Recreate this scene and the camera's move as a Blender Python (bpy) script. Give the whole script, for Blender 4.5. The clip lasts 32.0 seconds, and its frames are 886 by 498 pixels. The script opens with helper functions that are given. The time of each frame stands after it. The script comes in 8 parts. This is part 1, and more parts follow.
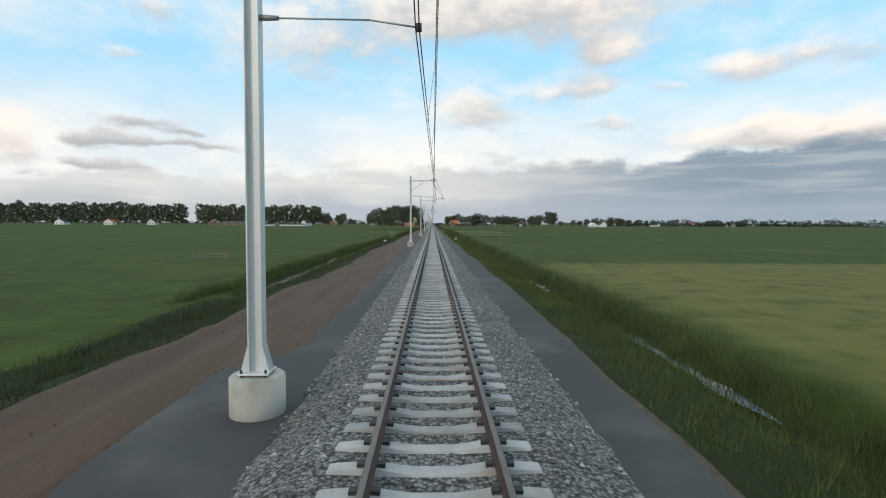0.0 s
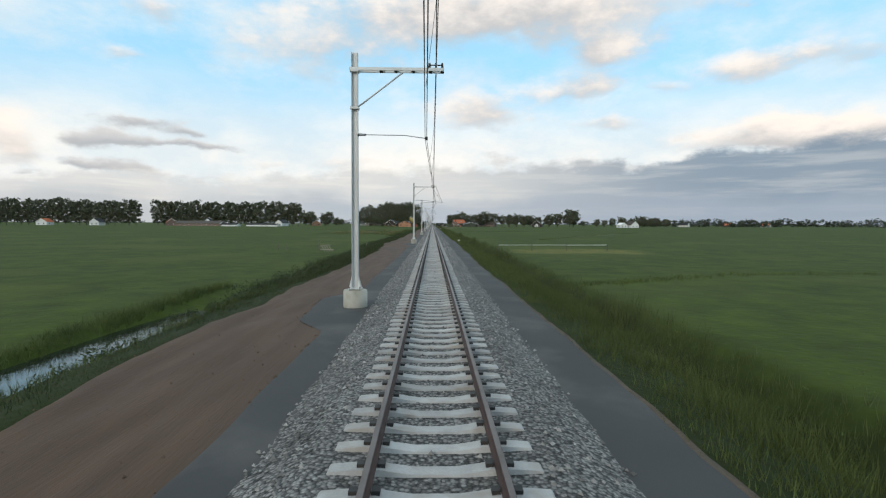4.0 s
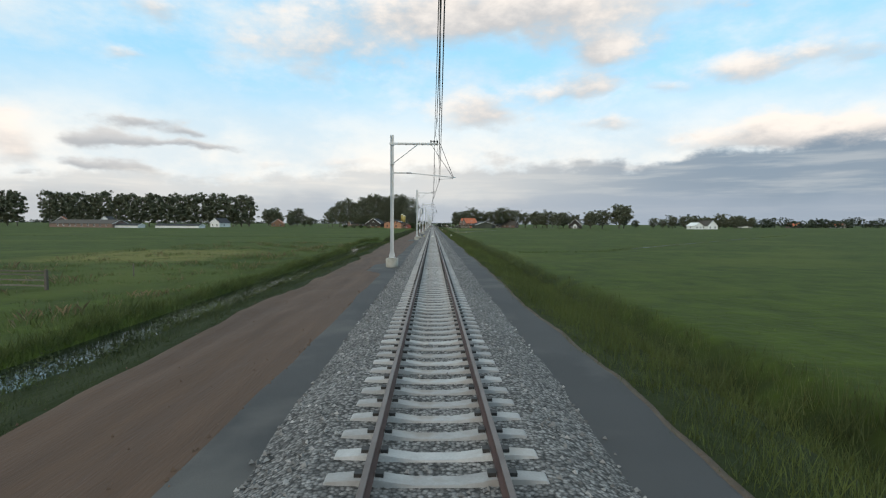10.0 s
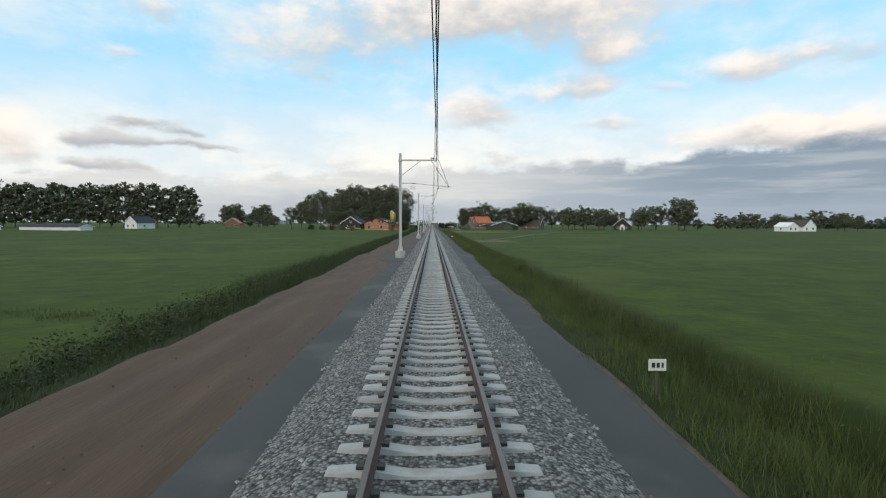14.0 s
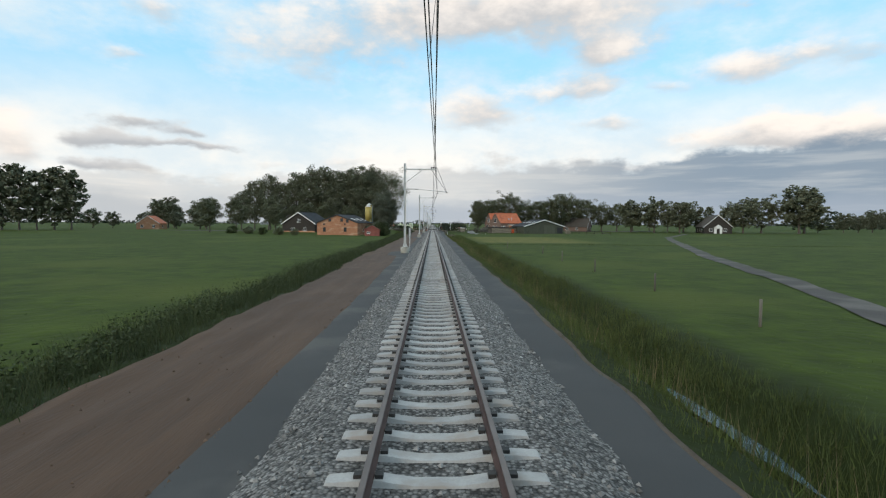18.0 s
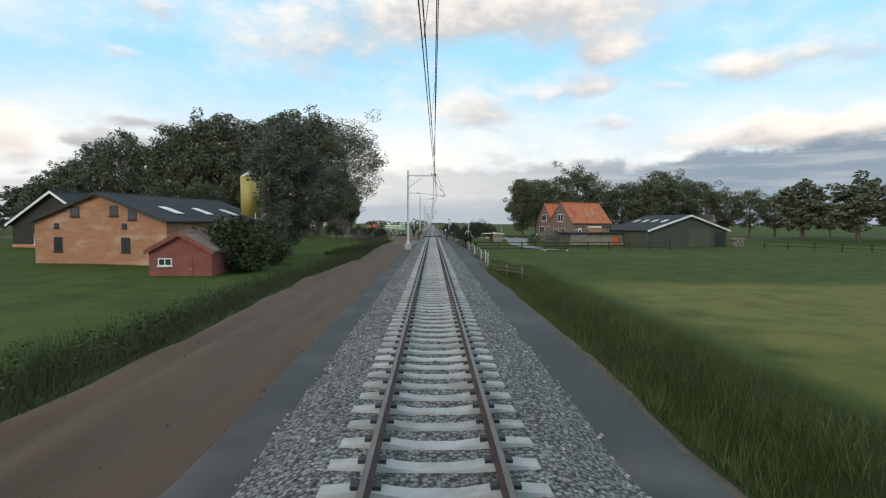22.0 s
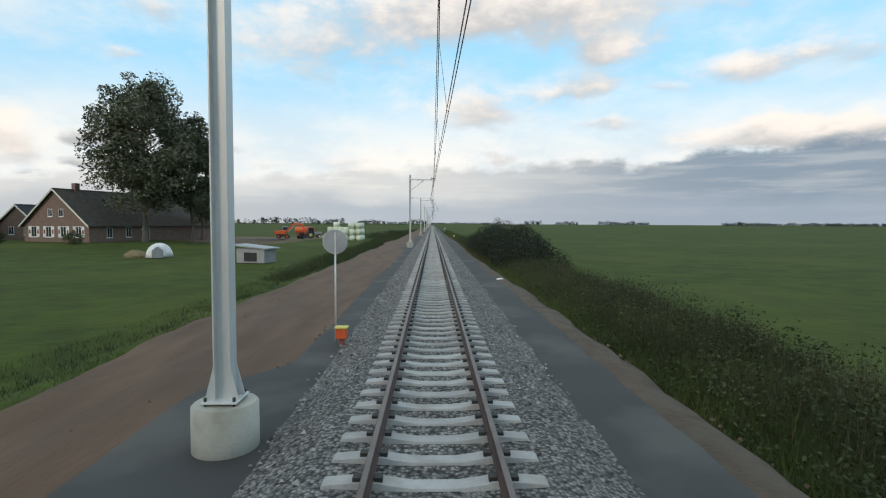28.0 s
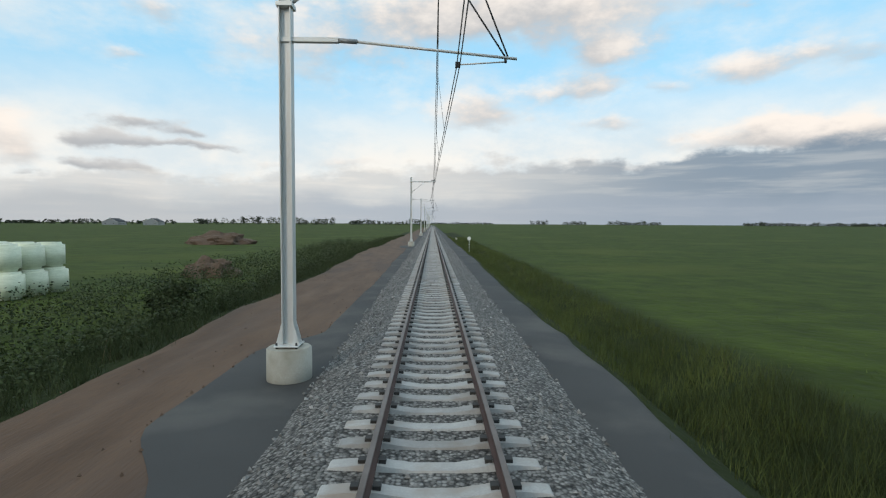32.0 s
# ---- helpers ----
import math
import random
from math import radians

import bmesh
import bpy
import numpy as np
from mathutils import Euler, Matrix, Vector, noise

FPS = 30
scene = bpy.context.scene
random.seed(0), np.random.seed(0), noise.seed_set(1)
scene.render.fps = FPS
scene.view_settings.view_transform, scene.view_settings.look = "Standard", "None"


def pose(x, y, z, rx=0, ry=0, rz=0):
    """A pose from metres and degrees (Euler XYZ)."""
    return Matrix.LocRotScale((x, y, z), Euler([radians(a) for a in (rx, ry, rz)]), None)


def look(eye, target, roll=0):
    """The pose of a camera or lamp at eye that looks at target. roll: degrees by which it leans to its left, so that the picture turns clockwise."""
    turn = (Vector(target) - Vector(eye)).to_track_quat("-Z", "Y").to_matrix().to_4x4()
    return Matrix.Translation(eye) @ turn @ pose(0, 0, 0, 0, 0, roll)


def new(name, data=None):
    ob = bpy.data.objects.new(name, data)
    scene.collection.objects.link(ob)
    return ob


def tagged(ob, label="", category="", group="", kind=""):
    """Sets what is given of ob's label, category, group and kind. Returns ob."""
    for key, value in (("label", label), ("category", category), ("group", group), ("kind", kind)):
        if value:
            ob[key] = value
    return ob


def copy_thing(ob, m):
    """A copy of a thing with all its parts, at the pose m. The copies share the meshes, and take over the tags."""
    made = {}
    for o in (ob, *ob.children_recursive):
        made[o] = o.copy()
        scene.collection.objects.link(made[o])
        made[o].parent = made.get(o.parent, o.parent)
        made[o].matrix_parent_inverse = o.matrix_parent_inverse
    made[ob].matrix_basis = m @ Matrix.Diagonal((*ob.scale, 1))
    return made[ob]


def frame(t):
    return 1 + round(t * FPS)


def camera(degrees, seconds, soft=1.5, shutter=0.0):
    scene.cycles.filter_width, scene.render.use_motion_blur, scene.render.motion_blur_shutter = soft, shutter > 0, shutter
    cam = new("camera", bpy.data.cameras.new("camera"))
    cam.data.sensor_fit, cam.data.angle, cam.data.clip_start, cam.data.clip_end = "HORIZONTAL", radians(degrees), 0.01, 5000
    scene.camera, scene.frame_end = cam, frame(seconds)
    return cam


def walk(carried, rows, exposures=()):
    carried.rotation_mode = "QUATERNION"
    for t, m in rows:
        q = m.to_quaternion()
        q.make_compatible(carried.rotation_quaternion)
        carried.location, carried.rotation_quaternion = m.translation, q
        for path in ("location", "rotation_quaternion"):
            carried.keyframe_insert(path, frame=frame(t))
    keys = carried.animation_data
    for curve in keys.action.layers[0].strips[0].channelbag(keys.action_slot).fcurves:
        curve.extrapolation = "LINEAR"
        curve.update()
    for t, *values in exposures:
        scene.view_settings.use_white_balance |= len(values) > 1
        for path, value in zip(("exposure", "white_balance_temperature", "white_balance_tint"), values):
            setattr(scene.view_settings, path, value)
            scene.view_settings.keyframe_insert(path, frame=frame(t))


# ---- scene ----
# ------------------------------------------------------------ camera and its way
cam = camera(82.5, 32.0, soft=1.2)
# the train gathers speed: (seconds, metres per second)
SPEED = [(0, 27.3), (7, 27.3), (13, 27.6), (19, 28.3), (27.5, 29.25), (32, 29.6)]


def travelled(t):
    """Metres along the track at t seconds."""
    y = 0.0
    for (t0, v0), (t1, v1) in zip(SPEED, SPEED[1:]):
        if t <= t0:
            break
        d = min(t, t1) - t0
        y += d * (v0 + (v0 + (v1 - v0) * d / (t1 - t0))) / 2
    return y


PATH = [(float(t), pose(-0.05, travelled(t), 2.66, 87.1, -0.3, -1.2)) for t in range(33)]
walk(cam, PATH, [(0.0, 0.78, 7000, 10), (20.5, 0.80, 7000, 10), (23.0, 0.92, 7000, 10), (24.3, 1.02, 7000, 10), (24.8, 1.02, 7000, 10), (25.4, 0.86, 7000, 10), (27.4, 0.78, 7000, 10), (32.0, 0.70, 7000, 10)])
# ------------------------------------------------------------ sky and sun
world = bpy.data.worlds.new("sky")
scene.world = world
world.use_nodes = True
WT = world.node_tree
WT.nodes.clear()


def wnode(kind):
    return WT.nodes.new(kind)


def wmath(op, a, b=None, c=None, clamp=False):
    n = wnode("ShaderNodeMath")
    n.operation, n.use_clamp = op, clamp
    for i, v in enumerate((a, b, c)):
        if v is None:
            continue
        if isinstance(v, (int, float)):
            n.inputs[i].default_value = v
        else:
            WT.links.new(v, n.inputs[i])
    return n.outputs[0]


def wmix(fac, a, b):
    n = wnode("ShaderNodeMix")
    n.data_type = "RGBA"
    for i, v in ((0, fac), (6, a), (7, b)):
        if isinstance(v, tuple):
            n.inputs[i].default_value = (*v, 1)
        elif isinstance(v, (int, float)):
            n.inputs[i].default_value = v
        else:
            WT.links.new(v, n.inputs[i])
    return n.outputs[2]


def wramp(v, lo, hi):
    n = wnode("ShaderNodeMapRange")
    n.interpolation_type = "SMOOTHSTEP"
    WT.links.new(v, n.inputs[0])
    n.inputs[1].default_value, n.inputs[2].default_value = lo, hi
    return n.outputs[0]


SUN_UP, SUN_TURN = 22.0, 215.0
sky = wnode("ShaderNodeTexSky")
sky.sky_type, sky.sun_disc = "NISHITA", False
sky.sun_elevation, sky.sun_rotation = radians(SUN_UP), radians(SUN_TURN)
sky.air_density, sky.dust_density, sky.ozone_density = 1.0, 0.6, 2.5
coords = wnode("ShaderNodeTexCoord")
split = wnode("ShaderNodeSeparateXYZ")
WT.links.new(coords.outputs["Generated"], split.inputs[0])
dx, dy, dz = split.outputs
azim = wmath("ARCTAN2", dx, dy)                      # 0 along the track, positive to its right
elev = wmath("ARCSINE", dz)
# cloud grain, drawn out sideways towards the horizon
stretch = wnode("ShaderNodeCombineXYZ")
WT.links.new(wmath("MULTIPLY", azim, 1.0), stretch.inputs[0])
WT.links.new(wmath("MULTIPLY", elev, 1.9), stretch.inputs[1])


def cloud_noise(scale, detail, rough, shift):
    n = wnode("ShaderNodeTexNoise")
    m = wnode("ShaderNodeVectorMath")
    m.operation = "ADD"
    m.inputs[1].default_value = shift
    WT.links.new(stretch.outputs[0], m.inputs[0])
    WT.links.new(m.outputs[0], n.inputs["Vector"])
    n.inputs["Scale"].default_value, n.inputs["Detail"].default_value, n.inputs["Roughness"].default_value = scale, detail, rough
    return n.outputs[0]


billow = cloud_noise(11.0, 9.0, 0.60, (0.3, 0.0, 0.0))
swirl_a = cloud_noise(6.0, 5.0, 0.55, (2.3, 5.0, 0.0))
swirl_b = cloud_noise(6.0, 5.0, 0.55, (8.1, 3.0, 2.0))
wisps = cloud_noise(3.2, 7.0, 0.62, (4.1, 2.0, 0.0))
mottle = cloud_noise(4.6, 8.0, 0.62, (7.7, 1.0, 1.0))
# directions bent by the swirl, so that the clouds get torn outlines
azim_s = wmath("ADD", azim, wmath("MULTIPLY_ADD", swirl_a, 0.20, -0.10))
elev_s = wmath("ADD", elev, wmath("MULTIPLY_ADD", swirl_b, 0.070, -0.035))
# the clouds of that evening: azimuth, elevation, half width, half height (degrees), weight
CLOUDS = [
    (7.2, 22.5, 19.0, 2.99, 1.25), (18.3, 18.0, 3.6, 2.04, 0.95), (-12.6, 18.0, 9.0, 2.81, 0.72), (6.1, 12.4, 5.2, 2.02, 1.0), (16.7, 14.6, 4.6, 1.03, 0.8), (31.9, 15.0, 5.2, 1.35, 0.95), (39.9, 14.9, 2.9, 0.88, 0.6), (19.0, 10.6, 3.8, 0.72, 0.75), (-30.4, 15.5, 2.4, 0.7, 0.6), (33.0, 8.4, 7.6, 1.19, 1.1), (35.0, 9.6, 2.6, 1.05, 1.0), (40.9, 7.9, 3.0, 1.95, 1.1), (-39.4, 7.2, 2.6, 2.22, 0.9), (-17.6, 6.3, 2.6, 0.48, 0.55), (-7.9, 6.7, 5.0, 0.57, 0.5), (21.9, 6.0, 2.7, 0.54, 0.7), (6.7, 6.0, 8.3, 0.89, 0.5), (24.0, 13.6, 1.8, 0.64, 0.5), (-28.4, 20.2, 2.9, 1.2, 0.7),
]
# thin grey streaks
STREAKS= [(-30.3, 9.7, 2.9, 0.59, 0.8), (-32.1, 7.8, 2.9, 0.9, 0.9), (-25.5, 7.5, 5.1, 0.4, 0.8), (-33.3, 5.5, 2.8, 0.47, 0.75), (-31.1, 5.0, 2.7, 0.43, 0.6), (-39.5, 4.6, 1.5, 0.43, 0.7), (-24.7, 8.9, 2.5, 0.51, 0.7)]


def pile(listed):
    """Density that the listed clouds add, and how high in its cloud a direction lies."""
    total, height = None, None
    for a, e, wa, we, k in listed:
        u = wmath("MULTIPLY_ADD", azim_s, 1 / radians(wa), -a / wa)
        v = wmath("MULTIPLY_ADD", elev_s, 1 / radians(we), -e / we)
        r = wmath("ADD", wmath("MULTIPLY", u, u), wmath("MULTIPLY", v, v))
        g = wmath("MULTIPLY", wmath("EXPONENT", wmath("MULTIPLY", r, -0.8)), k)
        h = wmath("MULTIPLY", g, v)
        total = g if total is None else wmath("ADD", total, g)
        height = h if height is None else wmath("ADD", height, h)
    return total, wmath("DIVIDE", height, wmath("ADD", total, 0.05))


def streaked(across, up, scale, shift):
    """Grain drawn out along the horizon."""
    c = wnode("ShaderNodeCombineXYZ")
    WT.links.new(wmath("MULTIPLY_ADD", azim, across, shift), c.inputs[0])
    WT.links.new(wmath("MULTIPLY", wmath("ADD", elev, wmath("MULTIPLY", elev_s, 0.25)), up), c.inputs[1])
    n = wnode("ShaderNodeTexNoise")
    WT.links.new(c.outputs[0], n.inputs["Vector"])
    n.inputs["Scale"].default_value, n.inputs["Detail"].default_value, n.inputs["Roughness"].default_value = scale, 6.0, 0.55
    return n.outputs[0]


total, height = pile(CLOUDS)
dens = wmath("ADD", wmath("MULTIPLY_ADD", billow, 1.5, -1.05), total)
cover = wramp(dens, -0.12, 0.78)
lit = wramp(wmath("ADD", height, wmath("MULTIPLY_ADD", billow, 2.8, -1.4)), -0.80, 0.80)
blue = wmix(0.80, sky.outputs[0], (2.1, 4.6, 6.6))
veil = wmath("MULTIPLY", wramp(wisps, 0.36, 0.70), 0.68)
low_white = wmath("MULTIPLY", wramp(elev_s, 0.31, 0.11), 0.90)
high_white = wmath("MULTIPLY", wramp(elev, 0.48, 0.9), 0.62)
air = wmix(wmath("MAXIMUM", high_white, wmath("MAXIMUM", veil, low_white)), blue, wmix(wramp(mottle, 0.36, 0.64), (4.35, 4.85, 5.3), (5.75, 5.6, 5.45)))
cloud = wmix(lit, (3.1, 3.15, 3.35), (5.8, 5.45, 5.25))
air = wmix(wmath("MULTIPLY", cover, 0.92), air, cloud)
thin, thin_height = pile(STREAKS)
grey = wramp(wmath("ADD", wmath("MULTIPLY_ADD", billow, 1.6, -1.0), thin), 0.0, 0.6)
air = wmix(wmath("MULTIPLY", grey, 0.85), air, wmix(wramp(thin_height, -0.4, 0.9), (2.45, 2.6, 2.9), (3.9, 3.95, 4.1)))
# a layered grey-blue bank low over the horizon, deeper and higher to the right
bank_top = wmath("ADD", wmath("MULTIPLY_ADD", wramp(azim, 0.34, 0.62), 0.032, 0.082), wmath("MULTIPLY", wramp(azim, -0.5, 0.05), 0.030))
bank_edge = wmath("ADD", bank_top, wmath("MULTIPLY_ADD", billow, 0.090, -0.045))
bank = wramp(wmath("SUBTRACT", bank_edge, elev_s), -0.010, 0.016)
layers = streaked(2.2, 19.0, 2.6, 3.0)
bank_tone = wmix(wramp(azim, 0.0, 0.55), (3.35, 3.55, 3.8), (1.22, 1.72, 2.35))
pale = wmix(wramp(azim, -0.2, 0.55), (4.8, 4.7, 4.55), (2.6, 2.95, 3.35))
bank_tone = wmix(wmath("MULTIPLY", wramp(layers, 0.44, 0.70), 0.62), bank_tone, pale)
air = wmix(wmath("MULTIPLY", bank, wmath("MULTIPLY_ADD", wramp(azim, -0.25, 0.35), 0.26, 0.66)), air, bank_tone)
far_air = wmix(wramp(azim, -0.55, -0.05), (2.6, 2.9, 3.3), (2.1, 2.55, 3.2))
air = wmix(wmath("MULTIPLY", wramp(elev_s, 0.070, 0.026), 0.72), air, far_air)
back = wnode("ShaderNodeBackground")
WT.links.new(air, back.inputs[0])
back.inputs[1].default_value = 0.105
out = wnode("ShaderNodeOutputWorld")
WT.links.new(back.outputs[0], out.inputs[0])

sun = new("sun", bpy.data.lights.new("sun", "SUN"))
sun.data.energy, sun.data.angle, sun.data.color = 0.60, radians(14), (1.0, 0.87, 0.72)
sun.matrix_world = look((math.sin(radians(SUN_TURN)) * 50, math.cos(radians(SUN_TURN)) * 50, math.tan(radians(SUN_UP)) * 50), (0, 0, 0))
# ------------------------------------------------------------ materials
def surf(name, a, b, scale=1.5, fine=30.0, rough=0.85, bump=0.25, depth=0.01, metal=0.0, vary=0.15, spots=None, spot_scale=0.4, spec=0.4, stretch=(1, 1, 1), island=0.0, lo=0.5, hi=1.1):
    """A worn surface: two colours mixed by coarse and fine noise, fine relief, optional patches of a third colour."""
    m = bpy.data.materials.new(name)
    m.use_nodes = True
    t = m.node_tree
    p = t.nodes["Principled BSDF"]
    tc = t.nodes.new("ShaderNodeTexCoord")
    mp = t.nodes.new("ShaderNodeMapping")
    mp.inputs["Scale"].default_value = stretch
    t.links.new(tc.outputs["Object"], mp.inputs["Vector"])

    def noise_at(s, detail=4.0):
        n = t.nodes.new("ShaderNodeTexNoise")
        t.links.new(mp.outputs[0], n.inputs["Vector"])
        n.inputs["Scale"].default_value, n.inputs["Detail"].default_value = s, detail
        return n.outputs[0]

    def mix(fac, c, d):
        n = t.nodes.new("ShaderNodeMix")
        n.data_type = "RGBA"
        for i, v in ((0, fac), (6, c), (7, d)):
            if isinstance(v, tuple):
                n.inputs[i].default_value = (*v, 1)
            else:
                t.links.new(v, n.inputs[i])
        return n.outputs[2]

    def ramp(v, lo, hi):
        n = t.nodes.new("ShaderNodeMapRange")
        t.links.new(v, n.inputs[0])
        n.inputs[1].default_value, n.inputs[2].default_value = lo, hi
        return n.outputs[0]

    coarse, grain = noise_at(scale), noise_at(fine)
    add = t.nodes.new("ShaderNodeMath")
    add.operation = "MULTIPLY_ADD"
    t.links.new(grain, add.inputs[0])
    add.inputs[1].default_value = 0.6
    t.links.new(coarse, add.inputs[2])
    col = mix(ramp(add.outputs[0], lo, hi), a, b)
    if spots:
        col = mix(ramp(noise_at(spot_scale, 6.0), 0.52, 0.68), col, spots)
    hsv = t.nodes.new("ShaderNodeHueSaturation")
    t.links.new(col, hsv.inputs["Color"])
    info = t.nodes.new("ShaderNodeObjectInfo")
    rnd = info.outputs["Random"]
    if island:
        geo = t.nodes.new("ShaderNodeNewGeometry")
        rnd, vary = geo.outputs["Random Per Island"], island
    mr = ramp(rnd, 0.0, 1.0).node
    mr.inputs[3].default_value, mr.inputs[4].default_value = 1 - vary, 1 + vary
    t.links.new(mr.outputs[0], hsv.inputs["Value"])
    t.links.new(hsv.outputs[0], p.inputs["Base Color"])
    rr = ramp(grain, 0.2, 0.8).node
    rr.inputs[3].default_value, rr.inputs[4].default_value = max(0.02, rough - 0.1), min(1.0, rough + 0.1)
    t.links.new(rr.outputs[0], p.inputs["Roughness"])
    p.inputs["Metallic"].default_value = metal
    p.inputs["Specular IOR Level"].default_value = spec
    if bump:
        bn = t.nodes.new("ShaderNodeBump")
        bn.inputs["Strength"].default_value, bn.inputs["Distance"].default_value = bump, depth
        t.links.new(add.outputs[0], bn.inputs["Height"])
        t.links.new(bn.outputs[0], p.inputs["Normal"])
    return m


def stones(name, a, b, cell, depth, dust):
    """Loose broken stone: cells of many greys, the shade in the gaps put into the colour."""
    m = surf(name, a, b, scale=0.6, fine=60, rough=0.9, bump=0)
    t = m.node_tree
    p = t.nodes["Principled BSDF"]
    tc = t.nodes.new("ShaderNodeTexCoord")
    vo = t.nodes.new("ShaderNodeTexVoronoi")
    vo.inputs["Scale"].default_value = cell
    t.links.new(tc.outputs["Object"], vo.inputs["Vector"])
    sep = t.nodes.new("ShaderNodeSeparateColor")
    t.links.new(vo.outputs["Color"], sep.inputs[0])
    mr = t.nodes.new("ShaderNodeMapRange")
    t.links.new(sep.outputs[0], mr.inputs[0])
    mr.inputs[3].default_value, mr.inputs[4].default_value = 0.35, 1.75
    # colour darkens towards the cell borders, painted shade between the stones
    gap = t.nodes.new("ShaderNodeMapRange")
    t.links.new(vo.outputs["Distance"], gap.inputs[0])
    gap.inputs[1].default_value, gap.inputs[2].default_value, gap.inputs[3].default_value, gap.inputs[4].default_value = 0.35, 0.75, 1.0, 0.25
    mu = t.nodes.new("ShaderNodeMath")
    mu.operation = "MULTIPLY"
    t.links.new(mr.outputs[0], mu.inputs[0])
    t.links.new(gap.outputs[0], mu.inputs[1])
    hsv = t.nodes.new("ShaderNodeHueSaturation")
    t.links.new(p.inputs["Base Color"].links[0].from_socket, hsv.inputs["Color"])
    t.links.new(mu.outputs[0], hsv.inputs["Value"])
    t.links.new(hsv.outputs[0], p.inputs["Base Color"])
    bn = t.nodes.new("ShaderNodeBump")
    bn.invert = True
    bn.inputs["Strength"].default_value, bn.inputs["Distance"].default_value = 0.9, depth
    t.links.new(vo.outputs["Distance"], bn.inputs["Height"])
    t.links.new(bn.outputs[0], p.inputs["Normal"])
    return m


def field_grass():
    """Pasture: fresh green, with dry mown and bare earth where the attributes of the sheet say so, and verges darkened
    in colour as shade between the blades.
    """
    m = surf("field_grass", (0.025, 0.037, 0.0055), (0.060, 0.087, 0.0120), lo=0.48, hi=1.06, scale=0.55, fine=2.6, rough=0.95, bump=0.9, depth=0.10, vary=0.0, spots=(0.066, 0.084, 0.0145), spot_scale=0.06, spec=0.15)
    t = m.node_tree
    p = t.nodes["Principled BSDF"]
    col = p.inputs["Base Color"].links[0].from_socket
    tc = t.nodes.new("ShaderNodeTexCoord")
    # the verge tint paints the shade under dense grass into the ground colour
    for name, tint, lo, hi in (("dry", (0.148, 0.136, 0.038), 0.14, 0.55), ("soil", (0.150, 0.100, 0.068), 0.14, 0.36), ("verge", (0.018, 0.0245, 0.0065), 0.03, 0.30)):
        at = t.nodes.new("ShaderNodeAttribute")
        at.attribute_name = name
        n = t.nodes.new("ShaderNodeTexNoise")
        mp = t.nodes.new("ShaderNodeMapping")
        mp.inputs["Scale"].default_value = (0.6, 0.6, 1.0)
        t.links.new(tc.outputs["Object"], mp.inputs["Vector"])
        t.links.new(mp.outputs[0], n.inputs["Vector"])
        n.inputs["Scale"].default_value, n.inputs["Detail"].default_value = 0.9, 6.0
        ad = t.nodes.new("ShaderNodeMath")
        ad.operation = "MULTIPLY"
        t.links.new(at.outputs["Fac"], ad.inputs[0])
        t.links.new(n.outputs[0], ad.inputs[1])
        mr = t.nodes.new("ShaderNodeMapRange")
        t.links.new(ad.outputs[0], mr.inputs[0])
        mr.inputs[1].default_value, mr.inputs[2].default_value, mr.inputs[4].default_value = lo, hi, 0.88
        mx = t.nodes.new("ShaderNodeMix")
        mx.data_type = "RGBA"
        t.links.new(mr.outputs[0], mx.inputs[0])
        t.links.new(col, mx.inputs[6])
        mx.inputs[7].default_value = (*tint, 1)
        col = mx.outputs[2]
    t.links.new(col, p.inputs["Base Color"])
    return m


def foliage(name, a, b, gloss=0.55):
    m = surf(name, a, b, scale=0.5, fine=6.0, rough=gloss, bump=0, island=0.24, spec=0.3)
    return m


def glass(name, tint):
    m = surf(name, tint, tuple(c * 1.4 for c in tint), scale=2, fine=8, rough=0.12, bump=0, spec=0.8)
    return m


M_GRASS = field_grass()
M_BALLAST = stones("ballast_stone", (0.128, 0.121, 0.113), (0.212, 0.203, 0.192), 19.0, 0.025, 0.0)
M_STONE = surf("broken_stone", (0.13, 0.126, 0.12), (0.31, 0.30, 0.285), scale=6, fine=50, bump=0.2, island=0.65)
M_GRIT = surf("fine_grey_grit", (0.040, 0.0395, 0.039), (0.062, 0.060, 0.058), scale=0.35, fine=45, bump=0.5, depth=0.012, spots=(0.088, 0.083, 0.076), spot_scale=0.4, vary=0)
M_DIRT = surf("moist_brown_earth", (0.053, 0.0285, 0.0165), (0.116, 0.067, 0.041), lo=0.40, hi=1.15, scale=1.1, fine=12, bump=0.6, depth=0.04, spots=(0.075, 0.043, 0.027), spot_scale=0.3, vary=0, stretch=(1.8, 0.22, 1))
M_DIRT_DRY = surf("brown_earth", (0.072, 0.0395, 0.0235), (0.160, 0.095, 0.059), lo=0.40, hi=1.15, scale=1.1, fine=12, bump=0.6, depth=0.04, spots=(0.090, 0.056, 0.039), spot_scale=0.3, vary=0, stretch=(1.6, 0.3, 1))
M_EARTH = surf("dry_grey_earth", (0.050, 0.033, 0.021), (0.130, 0.090, 0.060), scale=1.6, fine=14, bump=0.9, depth=0.05, vary=0, spots=(0.09, 0.072, 0.05), spot_scale=0.9)
M_SAND = surf("pale_sand", (0.20, 0.178, 0.145), (0.34, 0.31, 0.262), scale=2, fine=20, bump=0.6, depth=0.04)
M_SLEEPER = surf("sleeper_concrete", (0.29, 0.282, 0.272), (0.43, 0.422, 0.406), scale=3, fine=35, bump=0.25, depth=0.006, vary=0.16, spots=(0.30, 0.27, 0.24), spot_scale=2.0)
M_RAIL = surf("rusty_rail", (0.047, 0.025, 0.021), (0.088, 0.047, 0.038), scale=2, fine=40, rough=0.7, bump=0.2, depth=0.004, vary=0)
